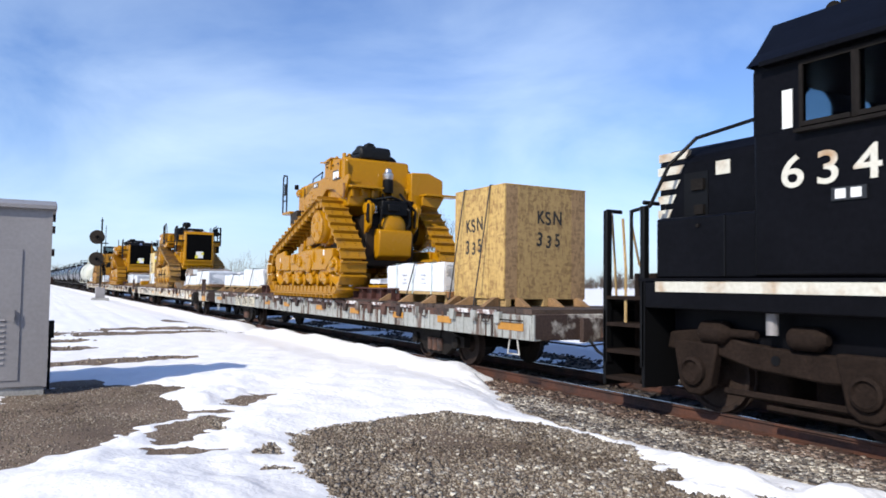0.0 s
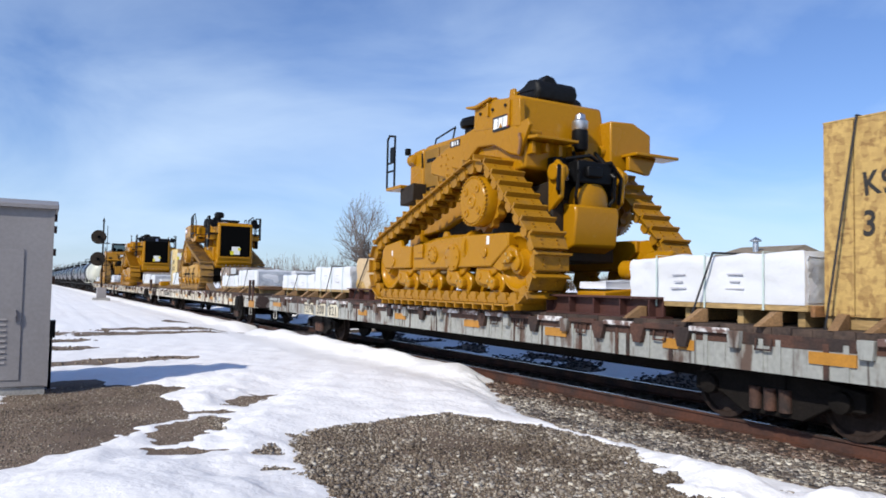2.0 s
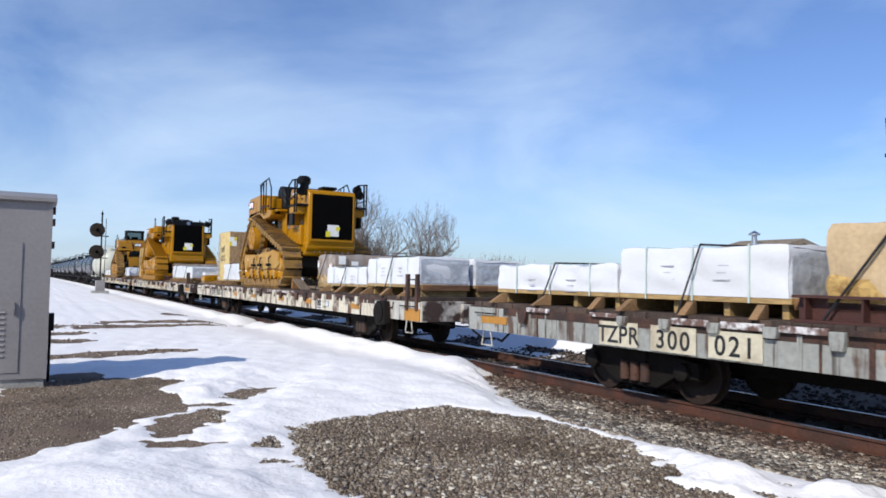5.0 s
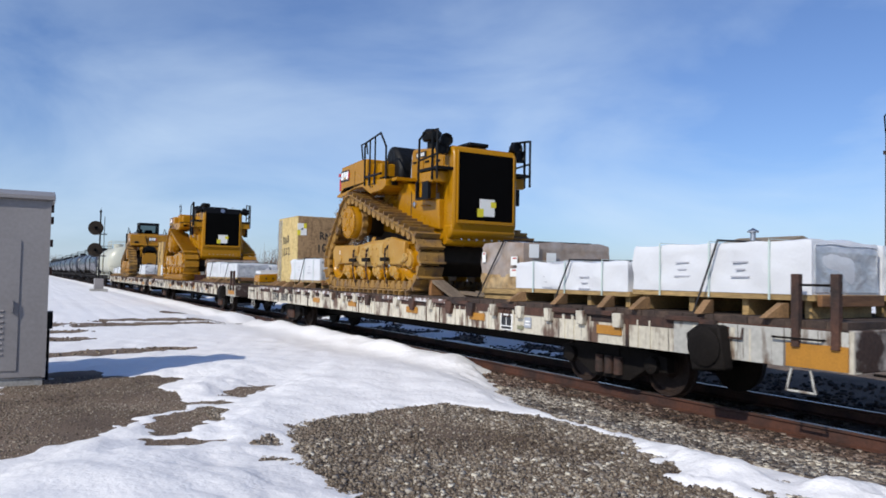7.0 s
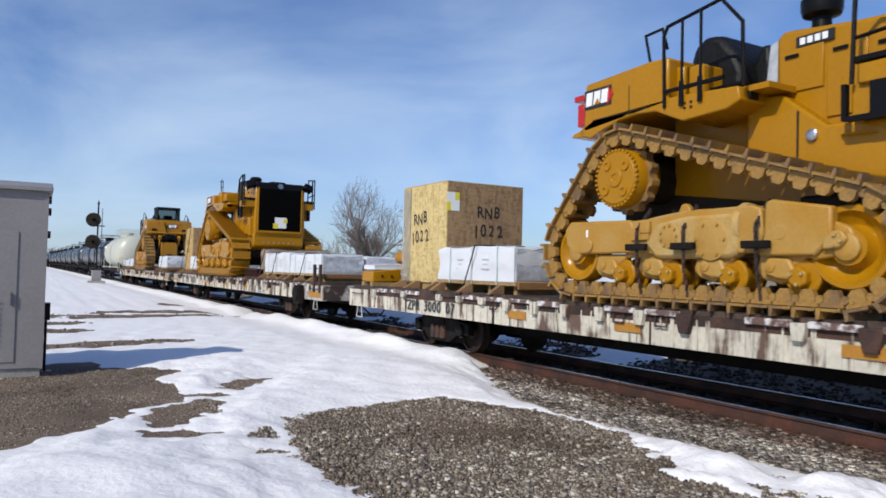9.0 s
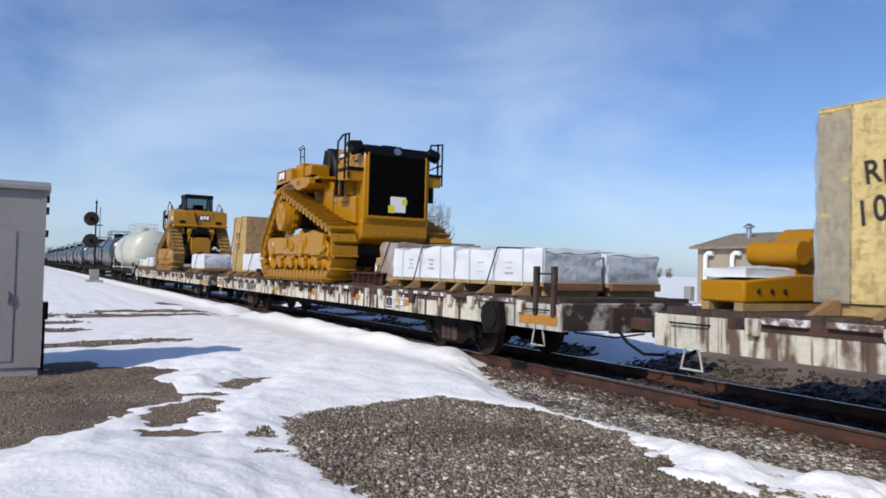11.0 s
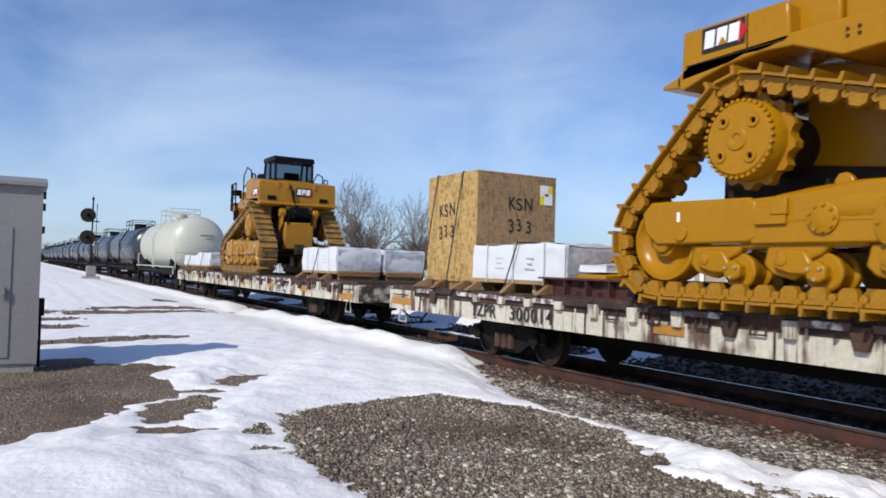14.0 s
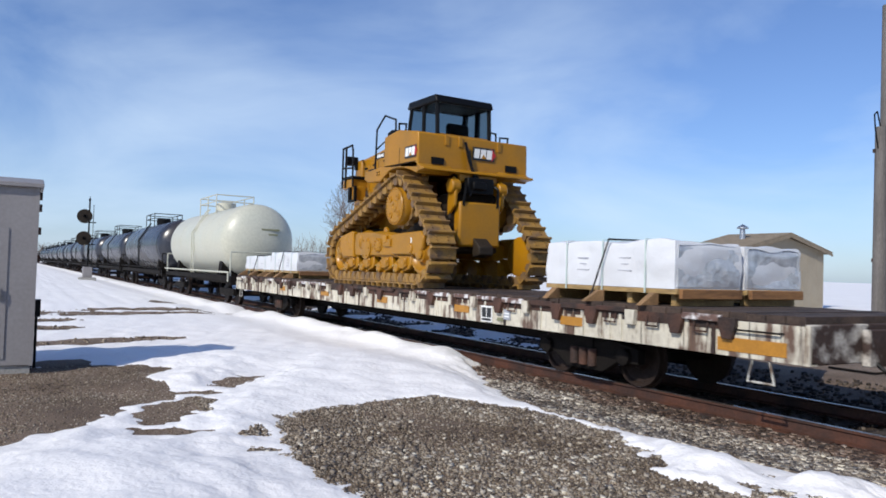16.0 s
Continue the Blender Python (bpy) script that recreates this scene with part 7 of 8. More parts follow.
        # bracket coloured near black for the shade below the platform
        part("platform_box", Solid().prism([(v * sy, w * sz) for v, w in ((3.5, 2.3), (4.15, 2.24), (4.15, 2.64), (3.5, 2.72))], min(s * 0.84, s * 1.2) * sx, max(s * 0.84, s * 1.2) * sx), CHAIN_DARK, plat, "bracket under the step, its shade in the colour", bevel=0.02)
        railing(ob, ((s * 1.28 * sx, 4.72 * sy, 2.7 * sz), (s * 1.28 * sx, 4.32 * sy, 2.7 * sz)), [(s * 1.28 * sx, 4.72 * sy, 3.9 * sz), (s * 1.28 * sx, 4.62 * sy, 3.98 * sz), (s * 1.28 * sx, 4.32 * sy, 3.92 * sz)], 0.026)
        part("rail_bar", Solid().tube([(s * 1.28 * sx, 4.72 * sy, 3.1 * sz), (s * 1.28 * sx, 4.32 * sy, 3.1 * sz)], 0.022, 6), BLACK, ob)
        part("rail_panel", Solid().box(min(s * 1.26, s * 1.3) * sx, max(s * 1.26, s * 1.3) * sx, 4.34 * sy, 4.56 * sy, 3.3 * sz, 3.68 * sz), BLACK, ob, "black mirror case", bevel=0.02)
        part("head_light", Solid().box(min(s * 0.92, s * 1.04) * sx, max(s * 0.92, s * 1.04) * sx, 4.16 * sy, 4.28 * sy, 3.48 * sz, 3.64 * sz), BLACK, ob, "small black head light", bevel=0.02)
        part("guard_corner", Solid().lathe((s * 0.84 * sx, 3.95 * sy, 3.36 * sz), (0, 1, 0), [(0, 0.1), (0.03, 0.15), (0.3, 0.15), (0.33, 0.1)], 16), p, ob)
    railing(ob, ((-0.75 * sx, 3.3 * sy, 3.6 * sz), (-0.75 * sx, 2.5 * sy, 3.62 * sz)), [(-0.75 * sx, 3.25 * sy, 3.74 * sz), (-0.75 * sx, 2.4 * sy, 3.86 * sz)], 0.02, False)
    part("pre_cleaner", Solid().lathe((-0.4 * sx, 2.2 * sy, 3.58 * sz), (0, 0, 1), [(0, 0.2), (0.24, 0.19), (0.28, 0.29), (0.38, 0.31), (0.46, 0.26), (0.52, 0.1)], 26), BLACK, ob, "black mushroom pre-cleaner")
    # raised rear body with its plates, lugs and a black cover on top
    body = part("rear_body", Solid().prism([(v * sy, w * sz) for v, w in ((0.78, 2.4), (0.74, 3.8), (0.4, 3.88), (-0.4, 3.9), (-0.62, 3.84), (-0.74, 3.3), (-0.8, 2.9), (-0.8, 2.5))], -1.2 * sx, 0.74 * sx), p, ob, "raised rear body", bevel=0.05)
    part("cheek_plate", Solid().prism([(v * sy, w * sz) for v, w in ((0.76, 3.4), (0.74, 3.84), (0.12, 3.9), (-0.42, 3.82), (-0.76, 3.74), (-0.8, 3.24), (-0.3, 3.3))], -1.305 * sx, -1.19 * sx), p, body, "thick cheek plate", bevel=0.015)
    part("top_flange", Solid().prism([(v * sy, w * sz) for v, w in ((0.95, 3.88), (0.6, 3.82), (0.1, 3.9), (0.1, 3.94), (0.62, 3.88), (0.95, 3.92))], -1.38 * sx, 0.5 * sx), p, body, bevel=0.008)
    part("rear_gusset", Solid().prism([(v * sy, w * sz) for v, w in ((-0.72, 2.7), (-1.06, 3.22), (-1.0, 3.34), (-0.74, 3.3), (-0.6, 2.9))], -1.3 * sx, -1.22 * sx), p, body, "gusset plate with chain shackle", bevel=0.012)
    part("shackle", Solid().tube([(-1.33 * sx, -0.8 * sy, 3.08 * sz), (-1.34 * sx, -0.84 * sy, 2.98 * sz), (-1.33 * sx, -0.82 * sy, 2.86 * sz), (-1.34 * sx, -0.8 * sy, 2.74 * sz)], 0.03, 6), BROWN_TIMBER, body)
    badge(ob, -1.315 * sx, -0.2 * sy, 3.4 * sz, 0.27, "side", -1)
    part("rear_shelf", Solid().prism([(v * sy, w * sz) for v, w in ((-0.72, 3.0), (-0.74, 3.08), (-1.2, 3.02), (-1.2, 2.97))], -1.25 * sx, -0.3 * sx), p, ob, "rear step plate", bevel=0.01)
    for xx, yy, hh in ((-1.1, 0.35, 0.1), (-0.9, -0.1, 0.14), (-1.15, -0.35, 0.1), (0.5, 0.4, 0.12)):
        part("lug", Solid().prism([((yy - 0.1) * sy, 3.86 * sz), ((yy + 0.1) * sy, 3.86 * sz), ((yy + 0.06) * sy, (3.92 + hh) * sz), ((yy - 0.05) * sy, (3.92 + hh) * sz)], (xx - 0.035) * sx, (xx + 0.035) * sx), p, body, bevel=0.01)
    for k in range(3):
        part("cheek_bolt", Solid().cyl((-1.3 * sx, (0.5 - 0.42 * k) * sy, 3.7 * sz), (-1.34 * sx, (0.5 - 0.42 * k) * sy, 3.7 * sz), 0.03, seg=8), CHAIN_DARK, body)
    part("cheek_rib", Solid().box(-1.35 * sx, -1.3 * sx, -0.5 * sy, -0.44 * sy, 3.3 * sz, 3.78 * sz), p, body, bevel=0.01)
    part("cheek_rib", Solid().box(-1.35 * sx, -1.3 * sx, 0.2 * sy, 0.26 * sy, 3.6 * sz, 3.86 * sz), p, body, bevel=0.01)
    cover = part("control_cover", Solid().prism([(v * sy, w * sz) for v, w in ((0.25, 3.86), (-0.5, 3.86), (-0.56, 4.06), (-0.5, 4.24), (-0.25, 4.3), (-0.05, 4.2), (0.15, 4.16), (0.3, 4.0))], -0.74 * sx, 0.22 * sx), TARP, ob, "black cover over the controls", bevel=0.07)
    part("cover_corner", Solid().prism([(-0.7 * sx, 4.1 * sz), (-0.46 * sx, 4.38 * sz), (-0.3 * sx, 4.34 * sz), (-0.1 * sx, 4.1 * sz)], -0.48 * sy, -0.2 * sy, "y"), TARP, cover, bevel=0.04)
    part("cover_skirt", Solid().prism([(0.1 * sx, 3.86 * sz), (0.1 * sx, 4.12 * sz), (0.42 * sx, 4.0 * sz), (0.5 * sx, 3.86 * sz)], -0.4 * sy, 0.2 * sy, "y"), TARP, cover, bevel=0.05)
    part("cover_cord", Solid().tube([(-0.74 * sx, -0.4 * sy, 4.05 * sz), (-1.0 * sx, -0.42 * sy, 3.96 * sz), (-1.15 * sx, -0.4 * sy, 3.9 * sz)], 0.015, 6), BLACK, cover)
    for k in range(5):
        part("bracket", Solid().box((-1.16 + 0.3 * k) * sx, (-1.08 + 0.3 * k) * sx, -0.96 * sy, -0.8 * sy, (2.74 + 0.05 * (k % 2)) * sz, 2.96 * sz), p, ob, bevel=0.01)
    # side tank with a chamfered shoulder, and its lamp bracket
    tank = part("tank_block", Solid().prism([(v * sx, w * sz) for v, w in ((0.64, 2.56), (0.64, 3.54), (1.22, 3.57), (1.68, 3.38), (1.68, 2.98), (0.92, 2.56))], -1.0 * sy, 0.3 * sy, "y"), p, ob, "yellow side tank", bevel=0.035)
    part("tank_arm", Solid().box(0.9 * sx, 2.0 * sx, -1.42 * sy, -1.0 * sy, 2.86 * sz, 2.92 * sz).prism([(0.9 * sx, 2.6 * sz), (0.9 * sx, 2.86 * sz), (1.6 * sx, 2.86 * sz), (1.42 * sx, 2.54 * sz)], -1.22 * sy, -1.12 * sy, "y"), p, tank, "folded bracket arm", bevel=0.015)
    part("tank_boss", Solid().lathe((0.63 * sx, -0.75 * sy, 2.98 * sz), (-1, 0, 0), [(0, 0.12), (0.08, 0.11), (0.1, 0.06), (0.1, 0)], 16), p, tank)
    part("grab_rail", Solid().tube([(0.7 * sx, -0.2 * sy, 3.55 * sz), (0.7 * sx, -0.2 * sy, 3.68 * sz), (1.0 * sx, -0.2 * sy, 3.68 * sz), (1.0 * sx, -0.2 * sy, 3.55 * sz)], 0.016, 6), BLACK, tank)
    # black box for the hydraulic bay's shade, with filter, fittings and hoses
    part("hydraulic_bay", Solid().box(-0.72 * sx, 0.72 * sx, -1.02 * sy, -0.82 * sy, 1.95 * sz, 2.72 * sz), BLACK, ob, "hydraulic bay, a black box for its shade", bevel=0.02)
    filt = part("filter_canister", Solid().lathe((-0.07 * sx, -0.95 * sy, 2.9 * sz), (0, 0, 1), [(0, 0.13), (0.03, 0.15), (0.36, 0.15), (0.38, 0.12)], 20), BLACK, ob, "black filter canister")
    part("filter_cap", Solid().lathe((-0.07 * sx, -0.95 * sy, 3.28 * sz), (0, 0, 1), [(0, 0.13), (0.03, 0.15), (0.16, 0.15), (0.2, 0.1), (0.28, 0.09), (0.32, 0.03)], 20), CHROME, filt, "bright metal filter cap")
    for k in range(6):
        part("fitting", Solid().box(-0.55 + 0.2 * k, -0.43 + 0.2 * k, -1.1 * sy, -1.0 * sy, (2.3 + 0.12 * (k % 2)) * sz, (2.52 + 0.1 * (k % 3)) * sz), (CHROME, p, CHAIN_DARK)[k % 3], ob, bevel=0.02)
    for pts in (((-0.2, -0.9, 2.9), (-0.35, -1.2, 2.6), (-0.3, -1.2, 2.2)), ((0.35, -0.9, 2.9), (0.5, -1.25, 2.5), (0.45, -1.2, 2.1)), ((-0.55, -1.0, 2.62), (-0.8, -1.26, 2.5), (-0.82, -1.26, 2.1), (-0.6, -1.1, 1.9)),
                ((0.1, -1.05, 2.6), (0.35, -1.32, 2.66), (0.62, -1.3, 2.4), (0.66, -1.2, 1.95)), ((-0.45, -1.05, 2.7), (-0.1, -1.25, 2.76), (0.3, -1.1, 2.68))):
        part("hose", Solid().tube([(u * sx, v * sy, w * sz) for u, v, w in pts], 0.035, 7), BLACK, ob)
    return ob


LARGE, SMALL = (1.0, 1.0, 1.0), (0.865, 0.855, 0.905)
tractor_bare(19.27, LARGE, 0, "large new yellow bulldozer without cab or blade")
tracked_with_tank(47.7, SMALL, 180, "yellow bulldozer without cab, chained to the deck, dusty tracks", YELLOW, TRACK_WORN, DUST_YELLOW, rear_lamp=True, chin=1.25, back=-0.14)
tracked_with_tank(72.58, LARGE, 180, "large new yellow bulldozer without cab, black grille", tilted_lights=True)
tracked_with_tank(93.4, SMALL, 0, "yellow bulldozer with its black cab fitted", YELLOW_DULL, TRACK_WORN, YELLOW_DULL, cab=True)


def tie_chains(y, ys):
    for k in ys:
        ob = rolling("tie_down_chain", TRACK_X, y + k, DECK, "rusty tie-down chain with a tensioner", "chain", "chains over the dusty crawler")
        s, pts = Solid(), [(-1.42, 0.0, -0.12), (-1.6, -0.02, 0.5), (-1.58, 0.02, 1.0), (-1.3, 0.04, 1.3)]
        n = 26
        for i in range(n):
            f = i / (n - 1) * (len(pts) - 1)
            j = min(int(f), len(pts) - 2)
            c = Vector(pts[j]).lerp(Vector(pts[j + 1]), f - j)
            w = 0.022
            s.box(c.x - (w if i % 2 else 0.008), c.x + (w if i % 2 else 0.008), c.y - (0.008 if i % 2 else w), c.y + (0.008 if i % 2 else w), c.z - 0.035, c.z + 0.035)
        part("chain", s, RUST, ob)
        part("tensioner", Solid().box(-1.64, -1.56, -0.18, 0.18, 0.74, 0.83), UNDER, ob, bevel=0.015)


tie_chains(47.7, (-0.35, -1.15, -2.2))


# ---- locomotive ----
def locomotive():
    y0 = 8.05
    L = rolling("locomotive", TRACK_X, 0, 0, "black diesel locomotive with white nose stripes and number", "locomotive")
    part("underframe", Solid().box(-1.5, 1.5, -10.5, y0 - 0.85, 1.36, 1.72), LOCO_BLACK, L, bevel=0.02)
    part("sill_stripe", Solid().box(-1.512, -1.5, -10.5, y0 - 1.05, 1.58, 1.715), LOCO_WHITE, L, "soiled white sill stripe")
    part("walkway", Solid().box(-1.52, 1.52, -10.5, y0 - 0.75, 1.72, 1.76), LOCO_BLACK, L)
    part("step_panel", Solid().box(-1.49, 1.49, -10.3, 7.0, 1.76, 2.55), LOCO_BLACK, L, "black low equipment boxes", bevel=0.03)
    for y in (5.9, 4.7, 3.4):
        part("box_seam", Solid().box(-1.5, -1.488, y - 0.01, y + 0.01, 1.78, 2.53), BLACK, L)
    for y, z in ((5.2, 2.45), (4.85, 2.45), (6.3, 2.42)):
        part("bolt", Solid().cyl((-1.49, y, z), (-1.515, y, z), 0.025, seg=8), UNDER, L)
    nose = part("nose", Solid().prism([(-1.0, 2.5), (1.0, 2.5), (1.0, 3.4), (0.8, 3.6), (-0.8, 3.6), (-1.0, 3.4)], 5.4, 7.42, "y"), LOCO_BLACK, L, "black short nose hood", bevel=0.06)
    for k in range(5):
        z = 3.53 - k * 0.2
        part("nose_stripe", Solid().prism([(7.425, z), (7.425, z - 0.115), (6.95 + 0.07 * k, z - 0.115), (6.88 + 0.07 * k, z)], -1.006 if k else -0.93, -0.99), LOCO_WHITE, nose, "white nose stripe")
        part("nose_stripe", Solid().box(-0.94, 0.94, 7.418, 7.426, z - 0.115, z), LOCO_WHITE, nose, "white nose stripe")
    part("nose_door", Solid().box(-1.01, -1.0, 6.55, 6.95, 2.56, 3.2), BLACK, nose, "dark open nose locker")
    part("locker_gear", Solid().box(-1.05, -1.0, 6.6, 6.8, 2.95, 3.1).box(-1.05, -1.0, 6.6, 6.75, 2.62, 2.75), UNDER, nose)
    part("number_plate", Solid().box(-1.012, -1.002, 6.2, 6.42, 3.12, 3.3), LOCO_WHITE, nose, "blank white panel")
    cab = part("cab", Solid().box(-1.53, 1.53, 2.9, 5.46, 1.78, 3.42), LOCO_BLACK, L, "black crew cab", bevel=0.03)
    part("cab_top", Solid().prism([(-1.53, 4.12), (1.53, 4.12), (1.53, 4.22), (1.1, 4.75), (0.6, 4.92), (-0.6, 4.92), (-1.1, 4.75), (-1.53, 4.22)], 2.9, 5.46, "y"), LOCO_BLACK, cab, bevel=0.02)
    for ya, yb in ((2.9, 3.52), (4.2, 4.28), (4.85, 5.46)):
        part("cab_wall", Solid().box(-1.528, -1.46, ya, yb, 3.4, 4.14), LOCO_BLACK, cab)
    part("cab_wall", Solid().box(1.46, 1.528, 2.9, 5.4, 3.4, 4.14), LOCO_BLACK, cab)
    part("cab_wall", Solid().box(-1.46, 1.46, 2.902, 2.97, 3.4, 4.14), LOCO_BLACK, cab)
    for xa, xb in ((-1.46, -0.66), (-0.02, 0.34), (0.92, 1.46)):
        part("cab_wall", Solid().box(xa, xb, 5.39, 5.458, 3.4, 4.14), LOCO_BLACK, cab)
    for xa, xb in ((-0.66, -0.02), (0.34, 0.92)):
        xm = (xa + xb) / 2
        part("wind_screen", Solid().box(xa, xb, 5.42, 5.43, 3.4, 4.14), PANE, cab, "clear arched wind screen")
        for s in (-1, 1):
            e = xa if s < 0 else xb
            part("screen_corner", Solid().prism([(e, 3.98), (e, 4.14), (xm + s * 0.05, 4.14), (xm + s * 0.18, 4.11)], 5.4, 5.45, "y"), LOCO_BLACK, cab)
        part("seat_back", Solid().box(xm - 0.25, xm + 0.25, 4.6, 4.75, 3.3, 3.7), BLACK, cab, bevel=0.06)
    part("cab_roof", Solid().prism([(-1.62, 4.2), (-1.5, 4.3), (-1.12, 4.8), (-0.6, 4.98), (0.6, 4.98), (1.12, 4.8), (1.5, 4.3), (1.62, 4.2), (1.1, 4.72), (0.6, 4.9), (-0.6, 4.9), (-1.1, 4.72)], 2.8, 5.49, "y"), LOCO_BLACK, cab)
    part("drip_rail", Solid().box(-1.66, -1.52, 2.85, 5.3, 4.16, 4.22), LOCO_BLACK, cab, bevel=0.01)
    for a, b in ((4.28, 4.82), (3.55, 4.2)):
        w = part("cab_window", Solid().box(-1.545, -1.532, a, b, 3.45, 4.08), PANE, cab, "tinted sliding cab window")
        part("window_frame", Solid().box(-1.57, -1.53, a - 0.04, a, 3.4, 4.12).box(-1.57, -1.53, b, b + 0.04, 3.4, 4.12).box(-1.57, -1.53, a, b, 4.08, 4.12).box(-1.6, -1.53, a, b, 3.4, 3.45), UNDER, w)
    # opaque white stands in for bright sky through this pane
    part("side_pane", Solid().box(-1.545, -1.532, 4.96, 5.08, 3.42, 3.85), PAPER, cab, "narrow wind deflector, white for the sky behind it")
    part("arm_rest", Solid().box(-1.62, -1.53, 3.4, 4.9, 3.34, 3.38), UNDER, cab)
    for digit, at_y in (("6", 4.97), ("3", 4.56), ("4", 4.14)):
        lettering("cab_number", digit, 0.5, LOCO_WHITE, cab, on_side(-1.535, at_y, 2.91) @ pose(0, 0, 0) @ Matrix.Diagonal((1.2, 1, 1, 1)), "large white cab number")
    part("name_plate", Solid().box(-1.55, -1.532, 4.15, 4.52, 2.56, 2.7), BLACK_DECAL, cab)
    for v in (4.42, 4.255):
        part("name_bar", Solid().box(-1.556, -1.55, v - 0.055, v + 0.055, 2.58, 2.68), WHITE_DECAL, cab)
    part("roof_gear", Solid().box(-0.5, 0.4, 4.2, 5.0, 4.95, 5.15).cyl((-0.6, 4.9, 4.95), (-0.6, 4.9, 5.25), 0.06).cyl((-0.3, 5.25, 5.1), (0.4, 5.25, 5.1), 0.1), UNDER, cab, "horn and aerial on the roof")
    part("long_hood", Solid().prism([(-0.95, 1.76), (0.95, 1.76), (0.95, 4.4), (0.7, 4.7), (-0.7, 4.7), (-0.95, 4.4)], -10.3, 2.9, "y"), LOCO_BLACK, L, bevel=0.05)
    # rails and steps at the nose end
    part("nose_rail", Solid().tube([(-1.0, 5.5, 3.78), (-1.05, 6.7, 3.65), (-1.25, 7.0, 3.3), (-1.4, 7.2, 2.75), (-1.45, 7.5, 2.7), (-1.45, 7.5, 1.76)], 0.025, 8), BLACK, L)
    for y in (7.25, 7.98):
        part("step_post", Solid().box(-1.5, -1.4, y - 0.04, y + 0.04, 0.55, 2.75), BLACK, L, bevel=0.008)
    part("post_cap", Solid().tube([(-1.45, 7.98, 2.74), (-1.2, 7.98, 2.74)], 0.03, 7).tube([(-1.45, 7.25, 2.8), (-1.2, 7.25, 2.8)], 0.03, 7), BLACK, L)
    for k in range(4):
        part("step", Solid().box(-1.5, -0.9, 7.28, 7.95, 0.32 + 0.38 * k, 0.37 + 0.38 * k).box(-0.94, -0.9, 7.28, 7.95, 0.32 + 0.38 * k, 0.7 + 0.38 * k), LOCO_TRUCK, L, "worn boarding step")
    part("step_side", Solid().box(-1.5, -0.85, 7.2, 7.25, 0.28, 1.76).box(-1.5, -0.85, 7.96, 8.0, 0.28, 1.3), BLACK, L)
    part("pilot_plate", Solid().box(-1.45, 1.45, 8.0, 8.08, 0.22, 1.5), BLACK, L, bevel=0.02)
    part("drawn_chain", Solid().tube([(-0.9, 8.06, 2.6), (-0.6, 8.2, 2.0), (-0.3, 8.1, 1.4)], 0.02, 6), PINE, L)
    part("pale_hose", Solid().tube([(-1.42, 7.7, 2.6), (-1.44, 7.62, 1.9), (-1.46, 7.6, 1.15)], 0.022, 6).tube([(-1.3, 8.05, 2.7), (-1.1, 8.2, 2.0), (-1.0, 8.25, 1.2)], 0.02, 6), PINE, L, "pale hanging rope")
    coupler(L, 8.1, 1)
    # six-wheel truck with its cast frame
    for end in (1, -1):
        yc = 4.33 * end if end > 0 else -5.6
        for dy in (-2.1, 0, 2.24 if end > 0 else 2.1):
            wheelset(L, yc + dy, 0.51, LOCO_TRUCK)
        for s in (-1, 1):
            x0, x1 = (1.0, 1.2) if s > 0 else (-1.2, -1.0)
            fr = part("truck_frame", Solid().prism([(yc + 2.75, 0.82), (yc + 2.7, 1.05), (yc + 2.1, 1.12), (yc + 1.5, 0.98), (yc + 0.8, 0.92), (yc - 0.8, 0.92), (yc - 1.5, 1.0), (yc - 2.6, 1.1), (yc - 2.65, 0.8),
                                                     (yc - 2.0, 0.72), (yc - 0.5, 0.66), (yc + 0.5, 0.6), (yc + 1.4, 0.66), (yc + 1.9, 0.78)], x0, x1), LOCO_TRUCK, L, "dusty cast truck frame", bevel=0.03)
            for dy in (-2.1, 0, 2.24 if end > 0 else 2.1):
                b = part("axle_box", Solid().prism([(yc + dy - 0.36, 0.95), (yc + dy + 0.36, 0.95), (yc + dy + 0.24, 0.36), (yc + dy + 0.1, 0.26), (yc + dy - 0.1, 0.26), (yc + dy - 0.24, 0.36)], min(s * 1.1, s * 1.26), max(s * 1.1, s * 1.26)), LOCO_TRUCK, fr, bevel=0.03)
                part("axle_cap", Solid().lathe((s * 1.25, yc + dy, 0.57), (s, 0, 0), [(0, 0.19), (0.07, 0.18), (0.09, 0.14), (0.05, 0.12), (0.05, 0.0)], 18), LOCO_TRUCK, b)
            part("brake_rod", Solid().tube([(s * 1.16, yc - 1.9, 0.34), (s * 1.16, yc + 1.8, 0.36)], 0.045, 7).tube([(s * 1.18, yc - 1.0, 0.22), (s * 1.18, yc + 1.2, 0.24)], 0.035, 7), LOCO_TRUCK, fr)
            part("brake_cylinder", Solid().lathe((s * 1.2, yc + 2.15, 1.08), (0, -1, 0), [(0, 0.1), (0.05, 0.15), (0.35, 0.15), (0.45, 0.06), (0.8, 0.05)], 14), LOCO_TRUCK, fr)
            part("brake_cylinder", Solid().lathe((s * 1.2, yc + 0.9, 1.08), (0, -1, 0), [(0, 0.1), (0.05, 0.14), (0.35, 0.14), (0.45, 0.06)], 14), LOCO_TRUCK, fr)
            for dy in (1.1, 0.2, -0.9):
                part("cast_hole", Solid().cyl((s * 1.195, yc + dy, 0.8), (s * 1.21, yc + dy, 0.8), 0.06, seg=12), BLACK, fr)
    part("air_filter", Solid().cyl((-1.3, 5.4, 1.1), (-1.3, 5.4, 1.35), 0.07, seg=12), CABINET, L, "pale air filter")
